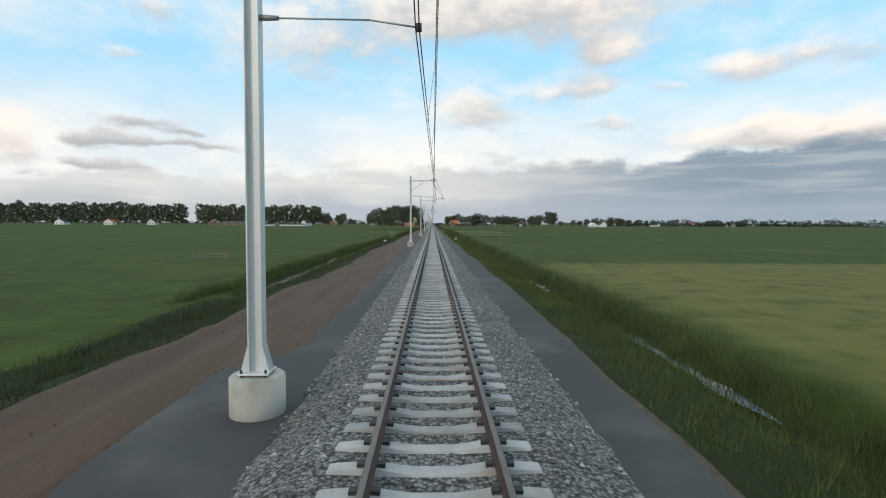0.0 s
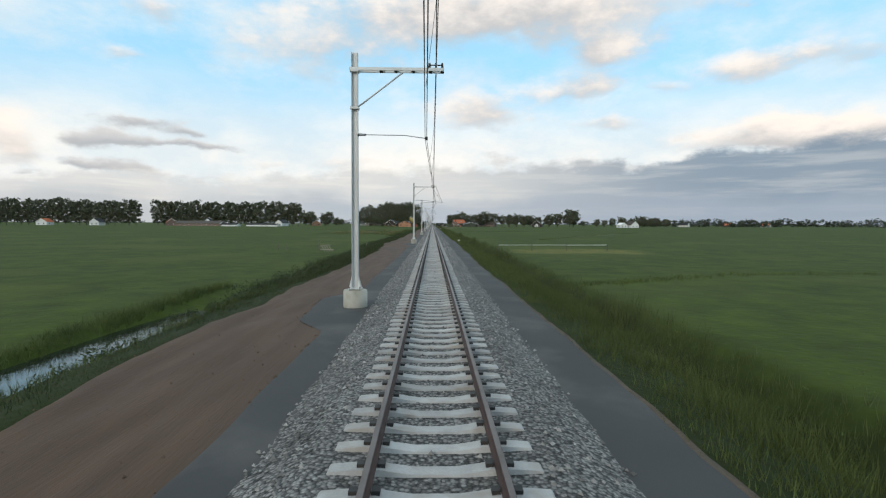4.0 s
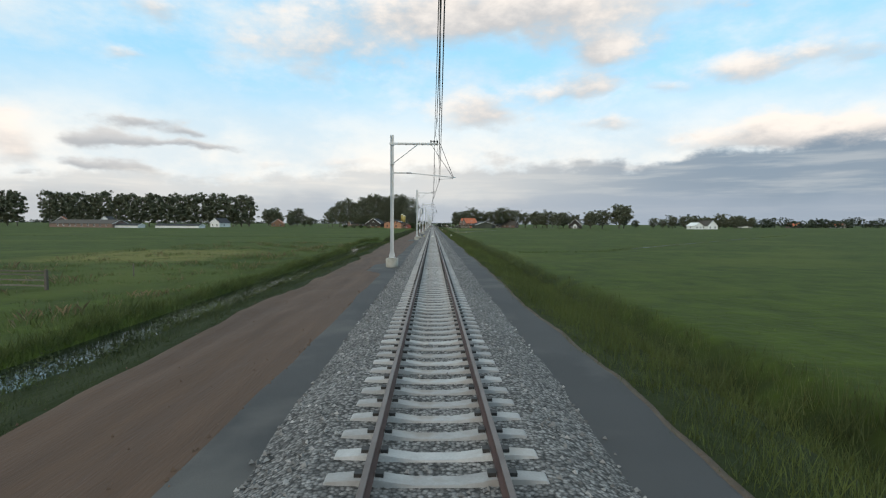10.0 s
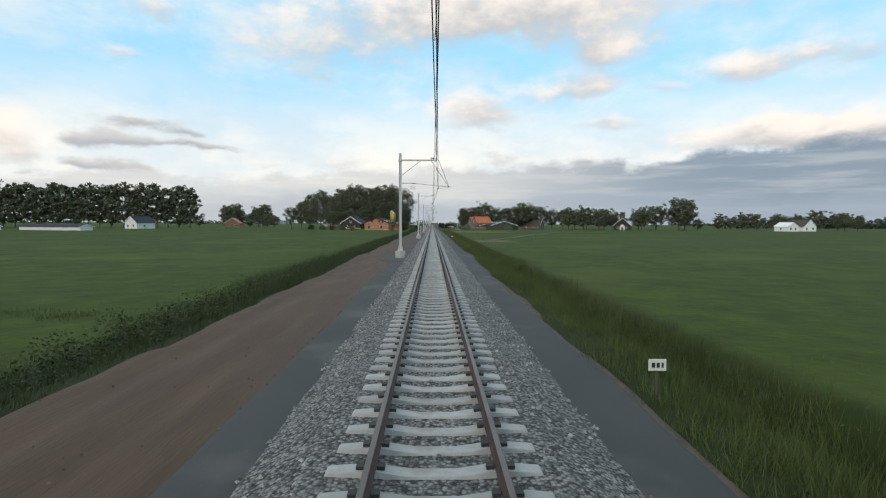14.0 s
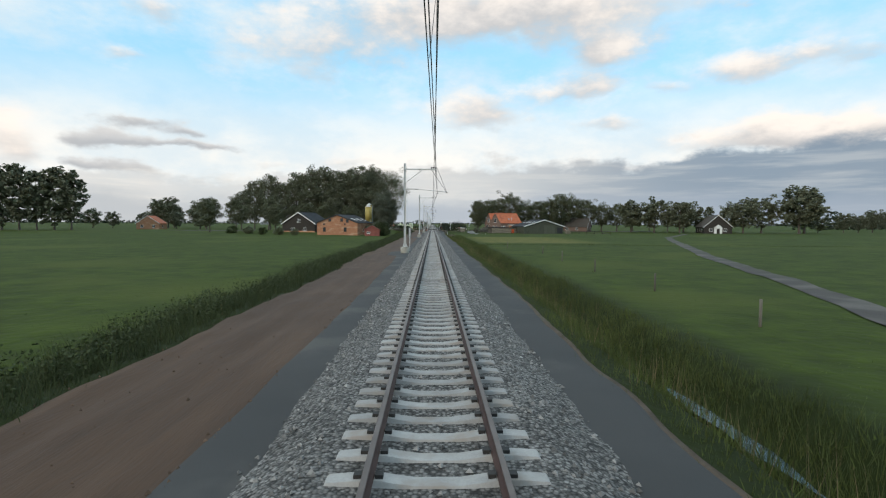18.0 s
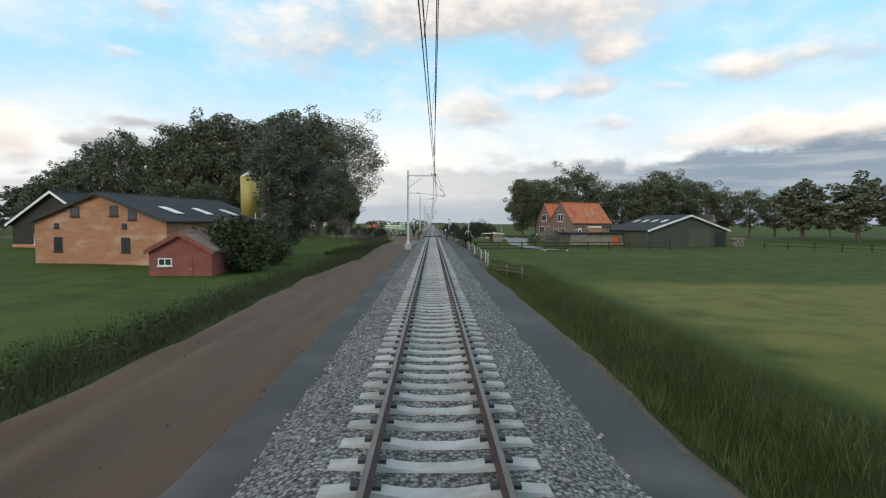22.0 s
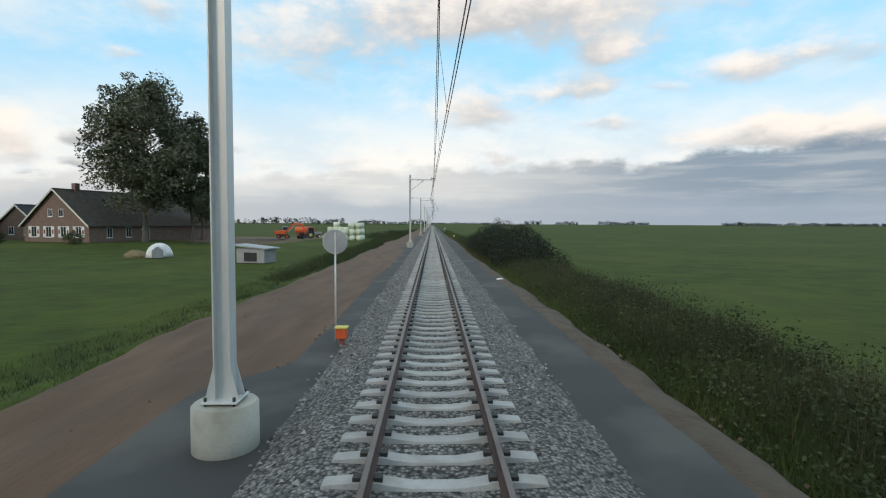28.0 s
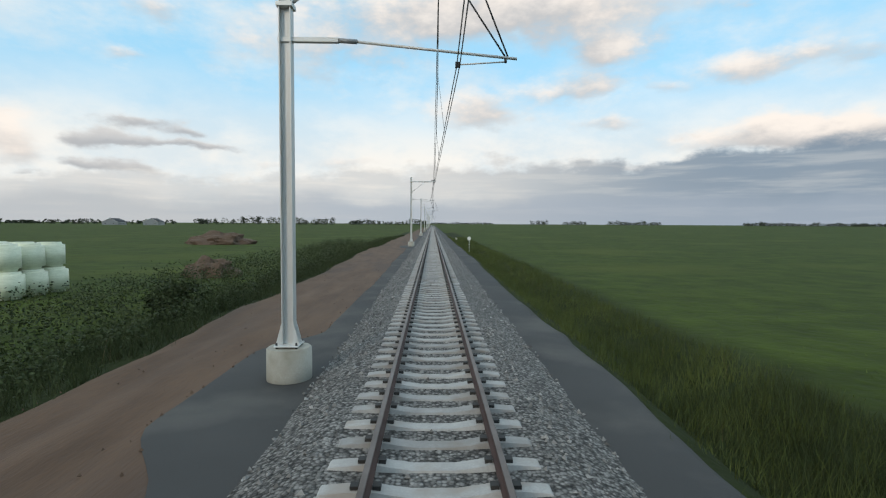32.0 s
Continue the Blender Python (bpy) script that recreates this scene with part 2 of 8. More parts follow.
M_RAILTOP = surf("worn_rail_head", (0.125, 0.098, 0.086), (0.21, 0.175, 0.16), scale=2, fine=20, rough=0.48, bump=0.05, metal=0.6, vary=0)
M_CLIP = surf("black_clip", (0.02, 0.02, 0.02), (0.05, 0.045, 0.04), rough=0.6)
M_GALV = surf("galvanised_steel", (0.56, 0.57, 0.56), (0.70, 0.705, 0.69), scale=1.2, fine=22, rough=0.5, bump=0.08, depth=0.003, metal=0.35, vary=0.06, stretch=(1, 1, 0.3))
M_CONC = surf("pale_concrete", (0.34, 0.325, 0.28), (0.47, 0.45, 0.39), scale=2.2, fine=28, bump=0.35, depth=0.01, spots=(0.27, 0.25, 0.20), spot_scale=1.1)
M_WIRE = surf("dull_wire", (0.06, 0.06, 0.065), (0.11, 0.11, 0.115), rough=0.55, bump=0, metal=0.3)
M_DARK = surf("dark_paint", (0.018, 0.019, 0.02), (0.035, 0.036, 0.038), scale=3, rough=0.6)
M_FENCE = surf("anthracite_steel", (0.03, 0.033, 0.036), (0.055, 0.058, 0.062), scale=4, rough=0.55, metal=0.2)
M_WHITE = surf("white_paint", (0.70, 0.70, 0.68), (0.82, 0.82, 0.80), scale=2, fine=15, rough=0.5, bump=0.08, spots=(0.58, 0.57, 0.53), spot_scale=1.2)
M_CREAM = surf("cream_enamel", (0.66, 0.64, 0.55), (0.78, 0.76, 0.66), scale=2, rough=0.45, bump=0.05)
M_RED = surf("signal_red", (0.42, 0.03, 0.03), (0.55, 0.05, 0.045), scale=3, rough=0.5, bump=0.05)
M_ORANGE = surf("orange_paint", (0.56, 0.085, 0.028), (0.70, 0.13, 0.04), scale=2, rough=0.5, bump=0.1)
M_YELLOW = surf("yellow_board", (0.60, 0.50, 0.12), (0.72, 0.62, 0.20), scale=3, rough=0.6)
M_GREYBOARD = surf("grey_back", (0.26, 0.27, 0.28), (0.36, 0.37, 0.38), scale=3, rough=0.5, metal=0.3)
M_WOOD = surf("weathered_post", (0.085, 0.073, 0.058), (0.18, 0.158, 0.128), scale=3, fine=30, bump=0.6, depth=0.01, stretch=(4, 4, 0.6), vary=0.3)
M_DARKWOOD = surf("dark_stained_wood", (0.028, 0.024, 0.02), (0.06, 0.05, 0.042), scale=3, fine=25, bump=0.5, depth=0.008, stretch=(1, 1, 3))
M_PALEWOOD = surf("bleached_boards", (0.21, 0.178, 0.138), (0.36, 0.315, 0.25), scale=2, fine=20, bump=0.5, depth=0.01, stretch=(0.3, 0.3, 4), vary=0.22)
M_BRICK = surf("orange_brick", (0.36, 0.155, 0.085), (0.52, 0.26, 0.15), scale=0.9, fine=14, bump=0.3, depth=0.01, spots=(0.56, 0.36, 0.24), spot_scale=0.35, stretch=(1, 1, 3))
M_BRICKB = surf("brown_brick", (0.150, 0.098, 0.078), (0.235, 0.16, 0.13), scale=1.2, fine=16, bump=0.4, depth=0.01, stretch=(1, 1, 3), vary=0.05)
M_TILE = surf("orange_roof_tiles", (0.42, 0.10, 0.04), (0.60, 0.185, 0.085), scale=1.2, fine=9, rough=0.7, bump=0.5, depth=0.03, spots=(0.34, 0.09, 0.045), spot_scale=0.8, stretch=(1, 1, 1.5))
M_SLATE = surf("dark_sheet_roof", (0.030, 0.031, 0.034), (0.060, 0.062, 0.067), scale=1.0, fine=10, rough=0.85, bump=0.4, depth=0.03, stretch=(2.5, 0.3, 1), spec=0.2)
M_THATCH = surf("dark_thatch", (0.05, 0.042, 0.034), (0.105, 0.09, 0.075), scale=1.5, fine=18, bump=0.7, depth=0.04)
M_GREENWALL = surf("olive_green_boards", (0.062, 0.068, 0.048), (0.095, 0.10, 0.074), scale=1.0, fine=18, bump=0.4, depth=0.01, stretch=(3, 3, 0.3))
M_REDWALL = surf("red_brick_shed", (0.20, 0.06, 0.05), (0.31, 0.105, 0.085), scale=1.5, fine=18, bump=0.4, depth=0.01)
M_GLASS = glass("window_glass", (0.03, 0.036, 0.042))
M_ASPHALT = surf("worn_asphalt", (0.054, 0.045, 0.039), (0.088, 0.075, 0.065), scale=0.6, fine=40, bump=0.4, depth=0.01, spots=(0.13, 0.115, 0.10), spot_scale=0.3, vary=0.1)
M_DECK = surf("crossing_rubber", (0.046, 0.041, 0.038), (0.076, 0.068, 0.063), scale=1.5, fine=25, bump=0.4, depth=0.01, vary=0.15, spots=(0.12, 0.105, 0.09), spot_scale=0.8)
M_EDGE = surf("pinkish_edge_slab", (0.215, 0.175, 0.155), (0.31, 0.26, 0.235), scale=1.5, fine=25, bump=0.4, depth=0.01)
M_CABINET = surf("grey_green_cabinet", (0.24, 0.27, 0.235), (0.33, 0.36, 0.32), scale=1.5, fine=12, rough=0.55, bump=0.1)
M_SILO = surf("mustard_silo", (0.30, 0.225, 0.055), (0.43, 0.335, 0.10), scale=0.8, fine=10, rough=0.5, bump=0.15, stretch=(2, 2, 0.3))
M_BALE = surf("pale_green_film", (0.60, 0.64, 0.47), (0.76, 0.79, 0.62), scale=3, fine=9, rough=0.35, bump=0.5, depth=0.03, stretch=(1, 1, 4), vary=0.08)
M_BARK = surf("bark", (0.075, 0.06, 0.048), (0.15, 0.125, 0.105), scale=2, fine=12, bump=0.8, depth=0.04, stretch=(3, 3, 0.5))
M_LEAF = foliage("dark_leaves", (0.088, 0.096, 0.062), (0.145, 0.156, 0.094))
M_LEAFR = foliage("broad_leaves", (0.072, 0.080, 0.046), (0.126, 0.136, 0.072))
M_NEEDLE = foliage("grey_green_leaves", (0.072, 0.082, 0.060), (0.122, 0.136, 0.094))
M_FARLEAF = foliage("far_leaves", (0.034, 0.044, 0.030), (0.055, 0.068, 0.044), 0.9)
M_HEDGE = foliage("hedge_leaves", (0.0095, 0.0135, 0.005), (0.023, 0.031, 0.0115))
M_BLADE = foliage("grass_blades", (0.031, 0.048, 0.010), (0.104, 0.130, 0.034), 0.75)
M_REED = foliage("reed_blades", (0.028, 0.034, 0.016), (0.076, 0.078, 0.042), 0.85)
M_DITCH = foliage("ditch_blades", (0.034, 0.048, 0.013), (0.104, 0.122, 0.040), 0.8)
M_MEADOW = foliage("meadow_blades", (0.052, 0.080, 0.014), (0.115, 0.152, 0.036), 0.8)
M_WEED = foliage("weed_leaves", (0.019, 0.029, 0.009), (0.058, 0.076, 0.025), 0.75)
M_STRAW = foliage("dry_stalks", (0.14, 0.10, 0.055), (0.22, 0.175, 0.10), 0.9)
M_EARTHCLOD = surf("earth_clods", (0.09, 0.058, 0.04), (0.17, 0.115, 0.08), scale=4, fine=30, bump=0.4, island=0.3)
M_WATER = surf("ditch_water", (0.012, 0.016, 0.012), (0.02, 0.024, 0.018), scale=0.8, fine=3.0, rough=0.03, bump=0.25, depth=0.03, vary=0, spec=0.6)
M_WATER.node_tree.nodes["Principled BSDF"].inputs["Roughness"].default_value = 0.04
for link in list(M_WATER.node_tree.links):
    if link.to_socket.name == "Roughness" and link.to_node.type == "BSDF_PRINCIPLED":
        M_WATER.node_tree.links.remove(link)


# ------------------------------------------------------------ mesh helpers
def mesh_from(name, verts, faces, material, smooth=False):
    """A mesh from arrays: verts (n, 3), faces (m, 3 or 4)."""
    verts, faces = np.asarray(verts, dtype=np.float32), np.asarray(faces, dtype=np.int32)
    me = bpy.data.meshes.new(name)
    k = faces.shape[1]
    me.vertices.add(len(verts))
    me.vertices.foreach_set("co", verts.ravel())
    me.loops.add(faces.size)
    me.loops.foreach_set("vertex_index", faces.ravel())
    me.polygons.add(len(faces))
    me.polygons.foreach_set("loop_start", np.arange(0, faces.size, k, dtype=np.int32))
    me.polygons.foreach_set("loop_total", np.full(len(faces), k, dtype=np.int32))
    me.polygons.foreach_set("use_smooth", np.full(len(faces), smooth))
    me.update(calc_edges=True)
    me.materials.append(material)
    return me


def thing(name, label, category, m=None, group="", kind=""):
    """An Empty at the base of a thing, to which its parts belong."""
    ob = new(name)
    ob.empty_display_size = 0.2
    if m is not None:
        ob.matrix_world = m
    return tagged(ob, label, category, group, kind)


def part(name, bm, material, parent, label=""):
    """Links a bmesh, or a ready mesh, as one mesh object under a thing or a part."""
    if isinstance(bm, bmesh.types.BMesh):
        me = bpy.data.meshes.new(name)
        bm.normal_update()
        bm.to_mesh(me)
        bm.free()
        me.materials.append(material)
    else:
        me = bm
    ob = new(name, me)
    ob.parent = parent
    if label:
        tagged(ob, label)
    return ob


def box_bm(x0, x1, y0, y1, z0, z1, bevel=0.0, bm=None):
    own = bmesh.new()
    bmesh.ops.create_cube(own, size=1, matrix=Matrix.Translation(((x0 + x1) / 2, (y0 + y1) / 2, (z0 + z1) / 2)) @ Matrix.Diagonal((x1 - x0, y1 - y0, z1 - z0, 1)))
    if bevel:
        bmesh.ops.bevel(own, geom=own.edges[:], offset=bevel, segments=1, affect="EDGES")
    return own if bm is None else join_bm(bm, own)


def join_bm(bm, other):
    me = bpy.data.meshes.new("tmp")
    other.to_mesh(me)
    other.free()
    bm.from_mesh(me)
    bpy.data.meshes.remove(me)
    return bm


def rod_bm(p, q, r, r2=None, seg=8, bm=None):
    """A round bar from p to q."""
    p, q = Vector(p), Vector(q)
    d = q - p
    own = bmesh.new()
    bmesh.ops.create_cone(own, cap_ends=True, segments=seg, radius1=r, radius2=r if r2 is None else r2, depth=d.length,
                          matrix=Matrix.Translation((p + q) / 2) @ d.to_track_quat("Z", "Y").to_matrix().to_4x4())
    for f in own.faces:
        f.smooth = len(f.verts) == 4
    return own if bm is None else join_bm(bm, own)


def beam_bm(p, q, w, h, bm=None):
    """A square bar from p to q, w wide and h high."""
    p, q = Vector(p), Vector(q)
    d = q - p
    own = bmesh.new()
    bmesh.ops.create_cube(own, size=1, matrix=Matrix.Translation((p + q) / 2) @ d.to_track_quat("Y", "Z").to_matrix().to_4x4() @ Matrix.Diagonal((w, d.length, h, 1)))
    return own if bm is None else join_bm(bm, own)


def prism_bm(outline, y0, y1):
    """A solid with the outline (x, z) that reaches from y0 to y1."""
    bm = bmesh.new()
    a = [bm.verts.new((x, y0, z)) for x, z in outline]
    b = [bm.verts.new((x, y1, z)) for x, z in outline]
    bm.faces.new(a)
    bm.faces.new(b[::-1])
    n = len(outline)
    for i in range(n):
        bm.faces.new((a[i], b[i], b[(i + 1) % n], a[(i + 1) % n])[::-1])
    bmesh.ops.recalc_face_normals(bm, faces=bm.faces[:])
    return bm


def ribbon(name, xs_of, y0, y1, step, material, label, category, kind="structure", thick=0.0):
    """A strip along the track; xs_of(y) gives its points (x, z) across."""
    ys = np.arange(y0, y1 + step / 2, step)
    rows = [xs_of(y) for y in ys]
    k = len(rows[0])
    verts = [(x, y, z) for y, row in zip(ys, rows) for x, z in row]
    i, j = np.meshgrid(np.arange(len(ys) - 1), np.arange(k - 1), indexing="ij")
    a = (i * k + j).ravel()
    faces = np.stack([a, a + 1, a + k + 1, a + k], axis=1)
    return tagged(new(name, mesh_from(name, verts, faces, material, True)), label, category, kind=kind)


def wob(y, scale, amount, seed):
    return amount * noise.noise((y / scale, seed * 7.3, 0.5))


def step01(v, a, b):
    t = min(1.0, max(0.0, (v - a) / (b - a)))
    return t * t * (3 - 2 * t)
# ------------------------------------------------------------ ground, ditches, strips beside the track
FIELD = -1.2
MAST_Y = [8.5, 68.8, 128.6, 189.7, 250.0, 310.3, 369.8, 430.1, 490.3, 549.7, 610.3, 670.4, 729.9, 789.9, 849.9, 910.9] + [910.9 + 60.1 * k for k in range(1, 11)]


def road_edge(y):
    """How far the brown road reaches to the left of the track."""
    return 7.0 + wob(y, 22, 0.75, 1) + wob(y, 5, 0.45, 2) + wob(y, 1.6, 0.16, 22) + 0.5 * step01(y, 780, 800) + 4.3 * step01(y, 703, 717) * (1 - step01(y, 727, 740))


def strip_right(y):
    return 3.75 + wob(y, 14, 0.28, 3) + wob(y, 3, 0.14, 4) + wob(y, 0.9, 0.06, 44) + 0.60 * step01(y, 640, 655) * (1 - step01(y, 714, 717))


def strip_left(y):
    near = min(abs(y - m) for m in MAST_Y)
    return 3.35 + wob(y, 17, 0.25, 5) + wob(y, 3, 0.1, 6) + 1.25 * (1 - step01(near, 2.2, 4.8))


def ditch_right(y):
    """Centre, half width and strength of the ditch on the right."""
    c = 7.9 + wob(y, 25, 0.3, 7) - 1.35 * step01(y, 300, 480) - 1.0 * step01(y, 575, 605)
    return c, 0.8, (1 - step01(y, 650, 662)) + 0.45 * step01(y, 745, 770)


def ditch_left(y):
    c = 11.1 + wob(y, 30, 0.5, 8)
    k = step01(y, 24, 34) * (1 - step01(y, 125, 140)) + step01(y, 262, 275) * (1 - step01(y, 384, 388))
    pond = step01(y, 345, 362) * k
    return c + 0.7 * pond, 0.72 + 1.15 * pond, k


def ground_z(x, y):
    z = FIELD + 0.10 * noise.noise((x / 9, y / 9, 3.1)) + 0.05 * noise.noise((x / 2.3, y / 2.3, 1.7))
    if x > 0:
        e = strip_right(y)
        z = -0.62 + (z + 0.62) * step01(x, e - 0.1, e + 2.6)
        c, w, k = ditch_right(y)
        d = abs(x - c)
        z += (-1.95 - z) * (1 - step01(d, w * 0.55, w + 0.9)) * k
    else:
        e = road_edge(y)
        z = -0.64 - 0.18 * (1 - step01(-x, e - 0.45, e)) + (z + 0.64) * step01(-x, e - 0.1, e + 2.4)
        c, w, k = ditch_left(y)
        d = abs(-x - c)
        z += (-1.95 - z) * (1 - step01(d, w * 0.6, w + 0.8)) * k
    # the crossing and the yards beside it lie higher
    g = step01(y, 696, 714) * (1 - step01(y, 728, 752)) * (1 - step01(abs(x), 38, 75)) if x > 0 else step01(y, 706, 715) * (1 - step01(y, 727, 745)) * (1 - step01(abs(x), 60, 90)) * step01(-x, e, e + 3)
    z += (-0.56 - z) * g * step01(abs(x), 2.6, 4.0)
    # the farm stands on a low mound
    if x < 0:
        z += (0.08 - z) * step01(y, 656, 690) * (1 - step01(y, 708, 720)) * step01(-x, 11.5, 20) * (1 - step01(-x, 55, 80))
    yard = step01(y, 840, 862) * (1 - step01(y, 885, 905)) * step01(-x, 35, 48) * (1 - step01(-x, 80, 110))
    return z + (-0.55 - z) * yard


def zone(x, y, box, soft):
    x0, x1, y0, y1 = box
    return step01(x, x0 - soft, x0 + soft) * (1 - step01(x, x1 - soft, x1 + soft)) * step01(y, y0 - soft, y0 + soft) * (1 - step01(y, y1 - soft, y1 + soft))


DRY = [(10, 140, -40, 50), (9.5, 34, 596, 642), (-44, -22, 322, 345), (10.5, 30, 174, 186), (8.5, 18, 488, 503), (-70, -26, 436, 438)]
BARE = [(9, 17, 492, 499), (-78, -26, 874, 922), (-60, -4, 722, 752), (-19, -9, 772, 776), (-11, -8.5, 890, 897)]

gx = np.concatenate([-np.geomspace(2600, 17, 26), np.arange(-16, -3, 0.5), np.arange(-3, 3.1, 1.5), np.arange(3.4, 10, 0.45), np.geomspace(10.5, 2600, 30)])
gy = np.concatenate([[-400, -200, -120], np.arange(-70, 1160, 2.0), np.geomspace(1170, 4900, 26)])
verts = [(x, y, ground_z(x, y) if -75 < y < 1165 and abs(x) < 130 else FIELD) for y in gy for x in gx]
k = len(gx)
ii, jj = np.meshgrid(np.arange(len(gy) - 1), np.arange(k - 1), indexing="ij")
aa = (ii * k + jj).ravel()
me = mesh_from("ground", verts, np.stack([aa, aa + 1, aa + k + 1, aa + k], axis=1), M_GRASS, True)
# verge: where the ground is coloured dark as shade at the foot of the grass
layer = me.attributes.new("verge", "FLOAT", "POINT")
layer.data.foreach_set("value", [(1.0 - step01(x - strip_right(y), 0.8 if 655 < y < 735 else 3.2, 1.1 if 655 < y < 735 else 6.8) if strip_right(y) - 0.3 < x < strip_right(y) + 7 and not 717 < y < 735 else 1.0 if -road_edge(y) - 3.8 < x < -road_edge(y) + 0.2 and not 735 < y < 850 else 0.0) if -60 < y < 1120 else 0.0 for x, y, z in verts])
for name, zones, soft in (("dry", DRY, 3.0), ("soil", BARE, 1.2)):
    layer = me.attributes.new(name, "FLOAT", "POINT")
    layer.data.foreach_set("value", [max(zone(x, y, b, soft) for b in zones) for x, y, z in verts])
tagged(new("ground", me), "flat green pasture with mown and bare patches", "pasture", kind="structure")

TRACK0, TRACK1 = -40.0, 1800.0


def dirt_row(y):
    """One row across the earth road: a crumbled bank, two wheel ruts and a ridge of loose earth between."""
    e = road_edge(y)
    row = [(-e, -0.64), (-e + 0.18, -0.55 + wob(y, 1.1, 0.07, 9)), (-e + 0.45, -0.57 + wob(y, 0.8, 0.05, 10))]
    rut = 0.25 * noise.noise((y / 17, 4.4, 0.5))
    for i in range(13):
        x = (e - 0.75) + (3.0 - e + 0.75) * i / 12
        calm = step01(x, 3.5, 4.2) * (1 - step01(y, 698, 704) * (1 - step01(y, 727, 733)))
        z = 0.035 * noise.noise((x * 1.4, y * 0.5, 0.3)) + 0.028 * noise.noise((x * 4, y * 2.2, 0.9))
        z -= 0.060 * math.exp(-((x - 4.75 - rut) / 0.22) ** 2) + 0.060 * math.exp(-((x - 6.25 - rut) / 0.25) ** 2)
        z += 0.045 * math.exp(-((x - 5.5 - rut) / 0.35) ** 2) * (0.6 + noise.noise((y / 3.0, 7.7, 0.2)))
        row.append((-x, -0.60 + z * calm))
    return row


ribbon("dirt_road", dirt_row, -40, 686, 0.4, M_DIRT, "bare moist brown earth construction road beside the railway", "dirt road")
ribbon("dirt_road", dirt_row, 686, 717, 0.4, M_DIRT_DRY, "bare trampled brown earth before the level crossing", "dirt road")
ribbon("dirt_road", dirt_row, 727, 1300, 0.4, M_DIRT_DRY, "bare brown earth construction road beside the railway", "dirt road")
ribbon("service_path_left", lambda y: [(-strip_left(y), -0.592), (-strip_left(y) + 0.12, -0.565), (-2.0, -0.55), (-1.6, -0.55)],
       -40, 1500, 0.4, M_GRIT, "fine dark grey grit strip beside the ballast", "gravel path")
ribbon("service_path_right", lambda y: [(1.6, -0.55), (2.1, -0.55), (strip_right(y) - 0.12, -0.565), (strip_right(y), -0.61), (strip_right(y) + 0.05, -0.70)],
       -40, 1500, 0.4, M_GRIT, "fine dark grey grit service path beside the ballast", "gravel path")


def ballast_row(y):
    n1, n2 = wob(y, 1.1, 0.10, 13), wob(y, 0.9, 0.10, 14)
    return [(-2.42 + n1, -0.56), (-2.1 + n1, -0.44), (-1.55, -0.245), (-1.27, -0.225), (-0.8, -0.24), (-0.35, -0.265), (0.35, -0.265), (0.8, -0.24), (1.27, -0.225), (1.55, -0.245), (2.15 + n2, -0.44), (2.5 + n2, -0.56)]


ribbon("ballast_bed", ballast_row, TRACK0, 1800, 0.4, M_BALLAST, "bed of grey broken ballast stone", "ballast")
for w0, w1 in ((11, 22), (33, 40), (196, 214), (231, 245), (503, 509)):
    ribbon("ditch_water", lambda y: [(ditch_right(y)[0] + side * min(1.0, (y - w0) / 2 + 0.02, (w1 - y) / 2 + 0.02) * max(0.03, 0.24 + wob(y, 1.3, 0.30, 51 + side)), -1.83) for side in (-1, 1)], w0, w1, 0.5, M_WATER, "still dark ditch water reflecting the sky", "water")
ribbon("ditch_water", lambda y: [(-ditch_left(y)[0] - ditch_left(y)[1] - 0.5, -1.52), (-ditch_left(y)[0] + ditch_left(y)[1] + 0.5, -1.52)], 26, 138, 2, M_WATER, "still ditch water reflecting the sky", "water")
ribbon("ditch_water", lambda y: [(-ditch_left(y)[0] - ditch_left(y)[1] - 0.5, -1.52), (-ditch_left(y)[0] + ditch_left(y)[1] + 0.5, -1.52)], 264, 387, 2, M_WATER, "still pond and ditch water reflecting the sky", "water")
# ------------------------------------------------------------ the track
CROSS0, CROSS1 = 716.6, 722.0
track = thing("railway_track", "single railway track, rusty rails on pale concrete sleepers", "railway track")


def rail_mesh(x):
    """Foot, web and head of one rail, with the worn running band on top."""
    pts = [(-0.065, -0.172), (0.065, -0.172), (0.065, -0.160), (0.010, -0.140), (0.010, -0.045), (0.035, -0.032), (0.035, -0.006), (0.026, 0.0), (-0.026, 0.0), (-0.035, -0.006), (-0.035, -0.032), (-0.010, -0.045), (-0.010, -0.140), (-0.065, -0.160)]
    n = len(pts)
    ys = [TRACK0, 300.0, 700.0, 1800.0]
    v = [(x + px, y, pz) for y in ys for px, pz in pts]
    f = [(i * n + j, i * n + (j + 1) % n, (i + 1) * n + (j + 1) % n, (i + 1) * n + j) for i in range(3) for j in range(n)]
    me = mesh_from("rail", v, f, M_RAIL)
    me.materials.append(M_RAILTOP)
    for p in me.polygons:
        if all(me.vertices[i].co.z > -0.0065 for i in p.vertices):
            p.material_index = 1
    return me


for s in (-1, 1):
    part("rail", rail_mesh(s * 0.7525), M_RAIL, track, "rusty steel rail with a worn bright head")


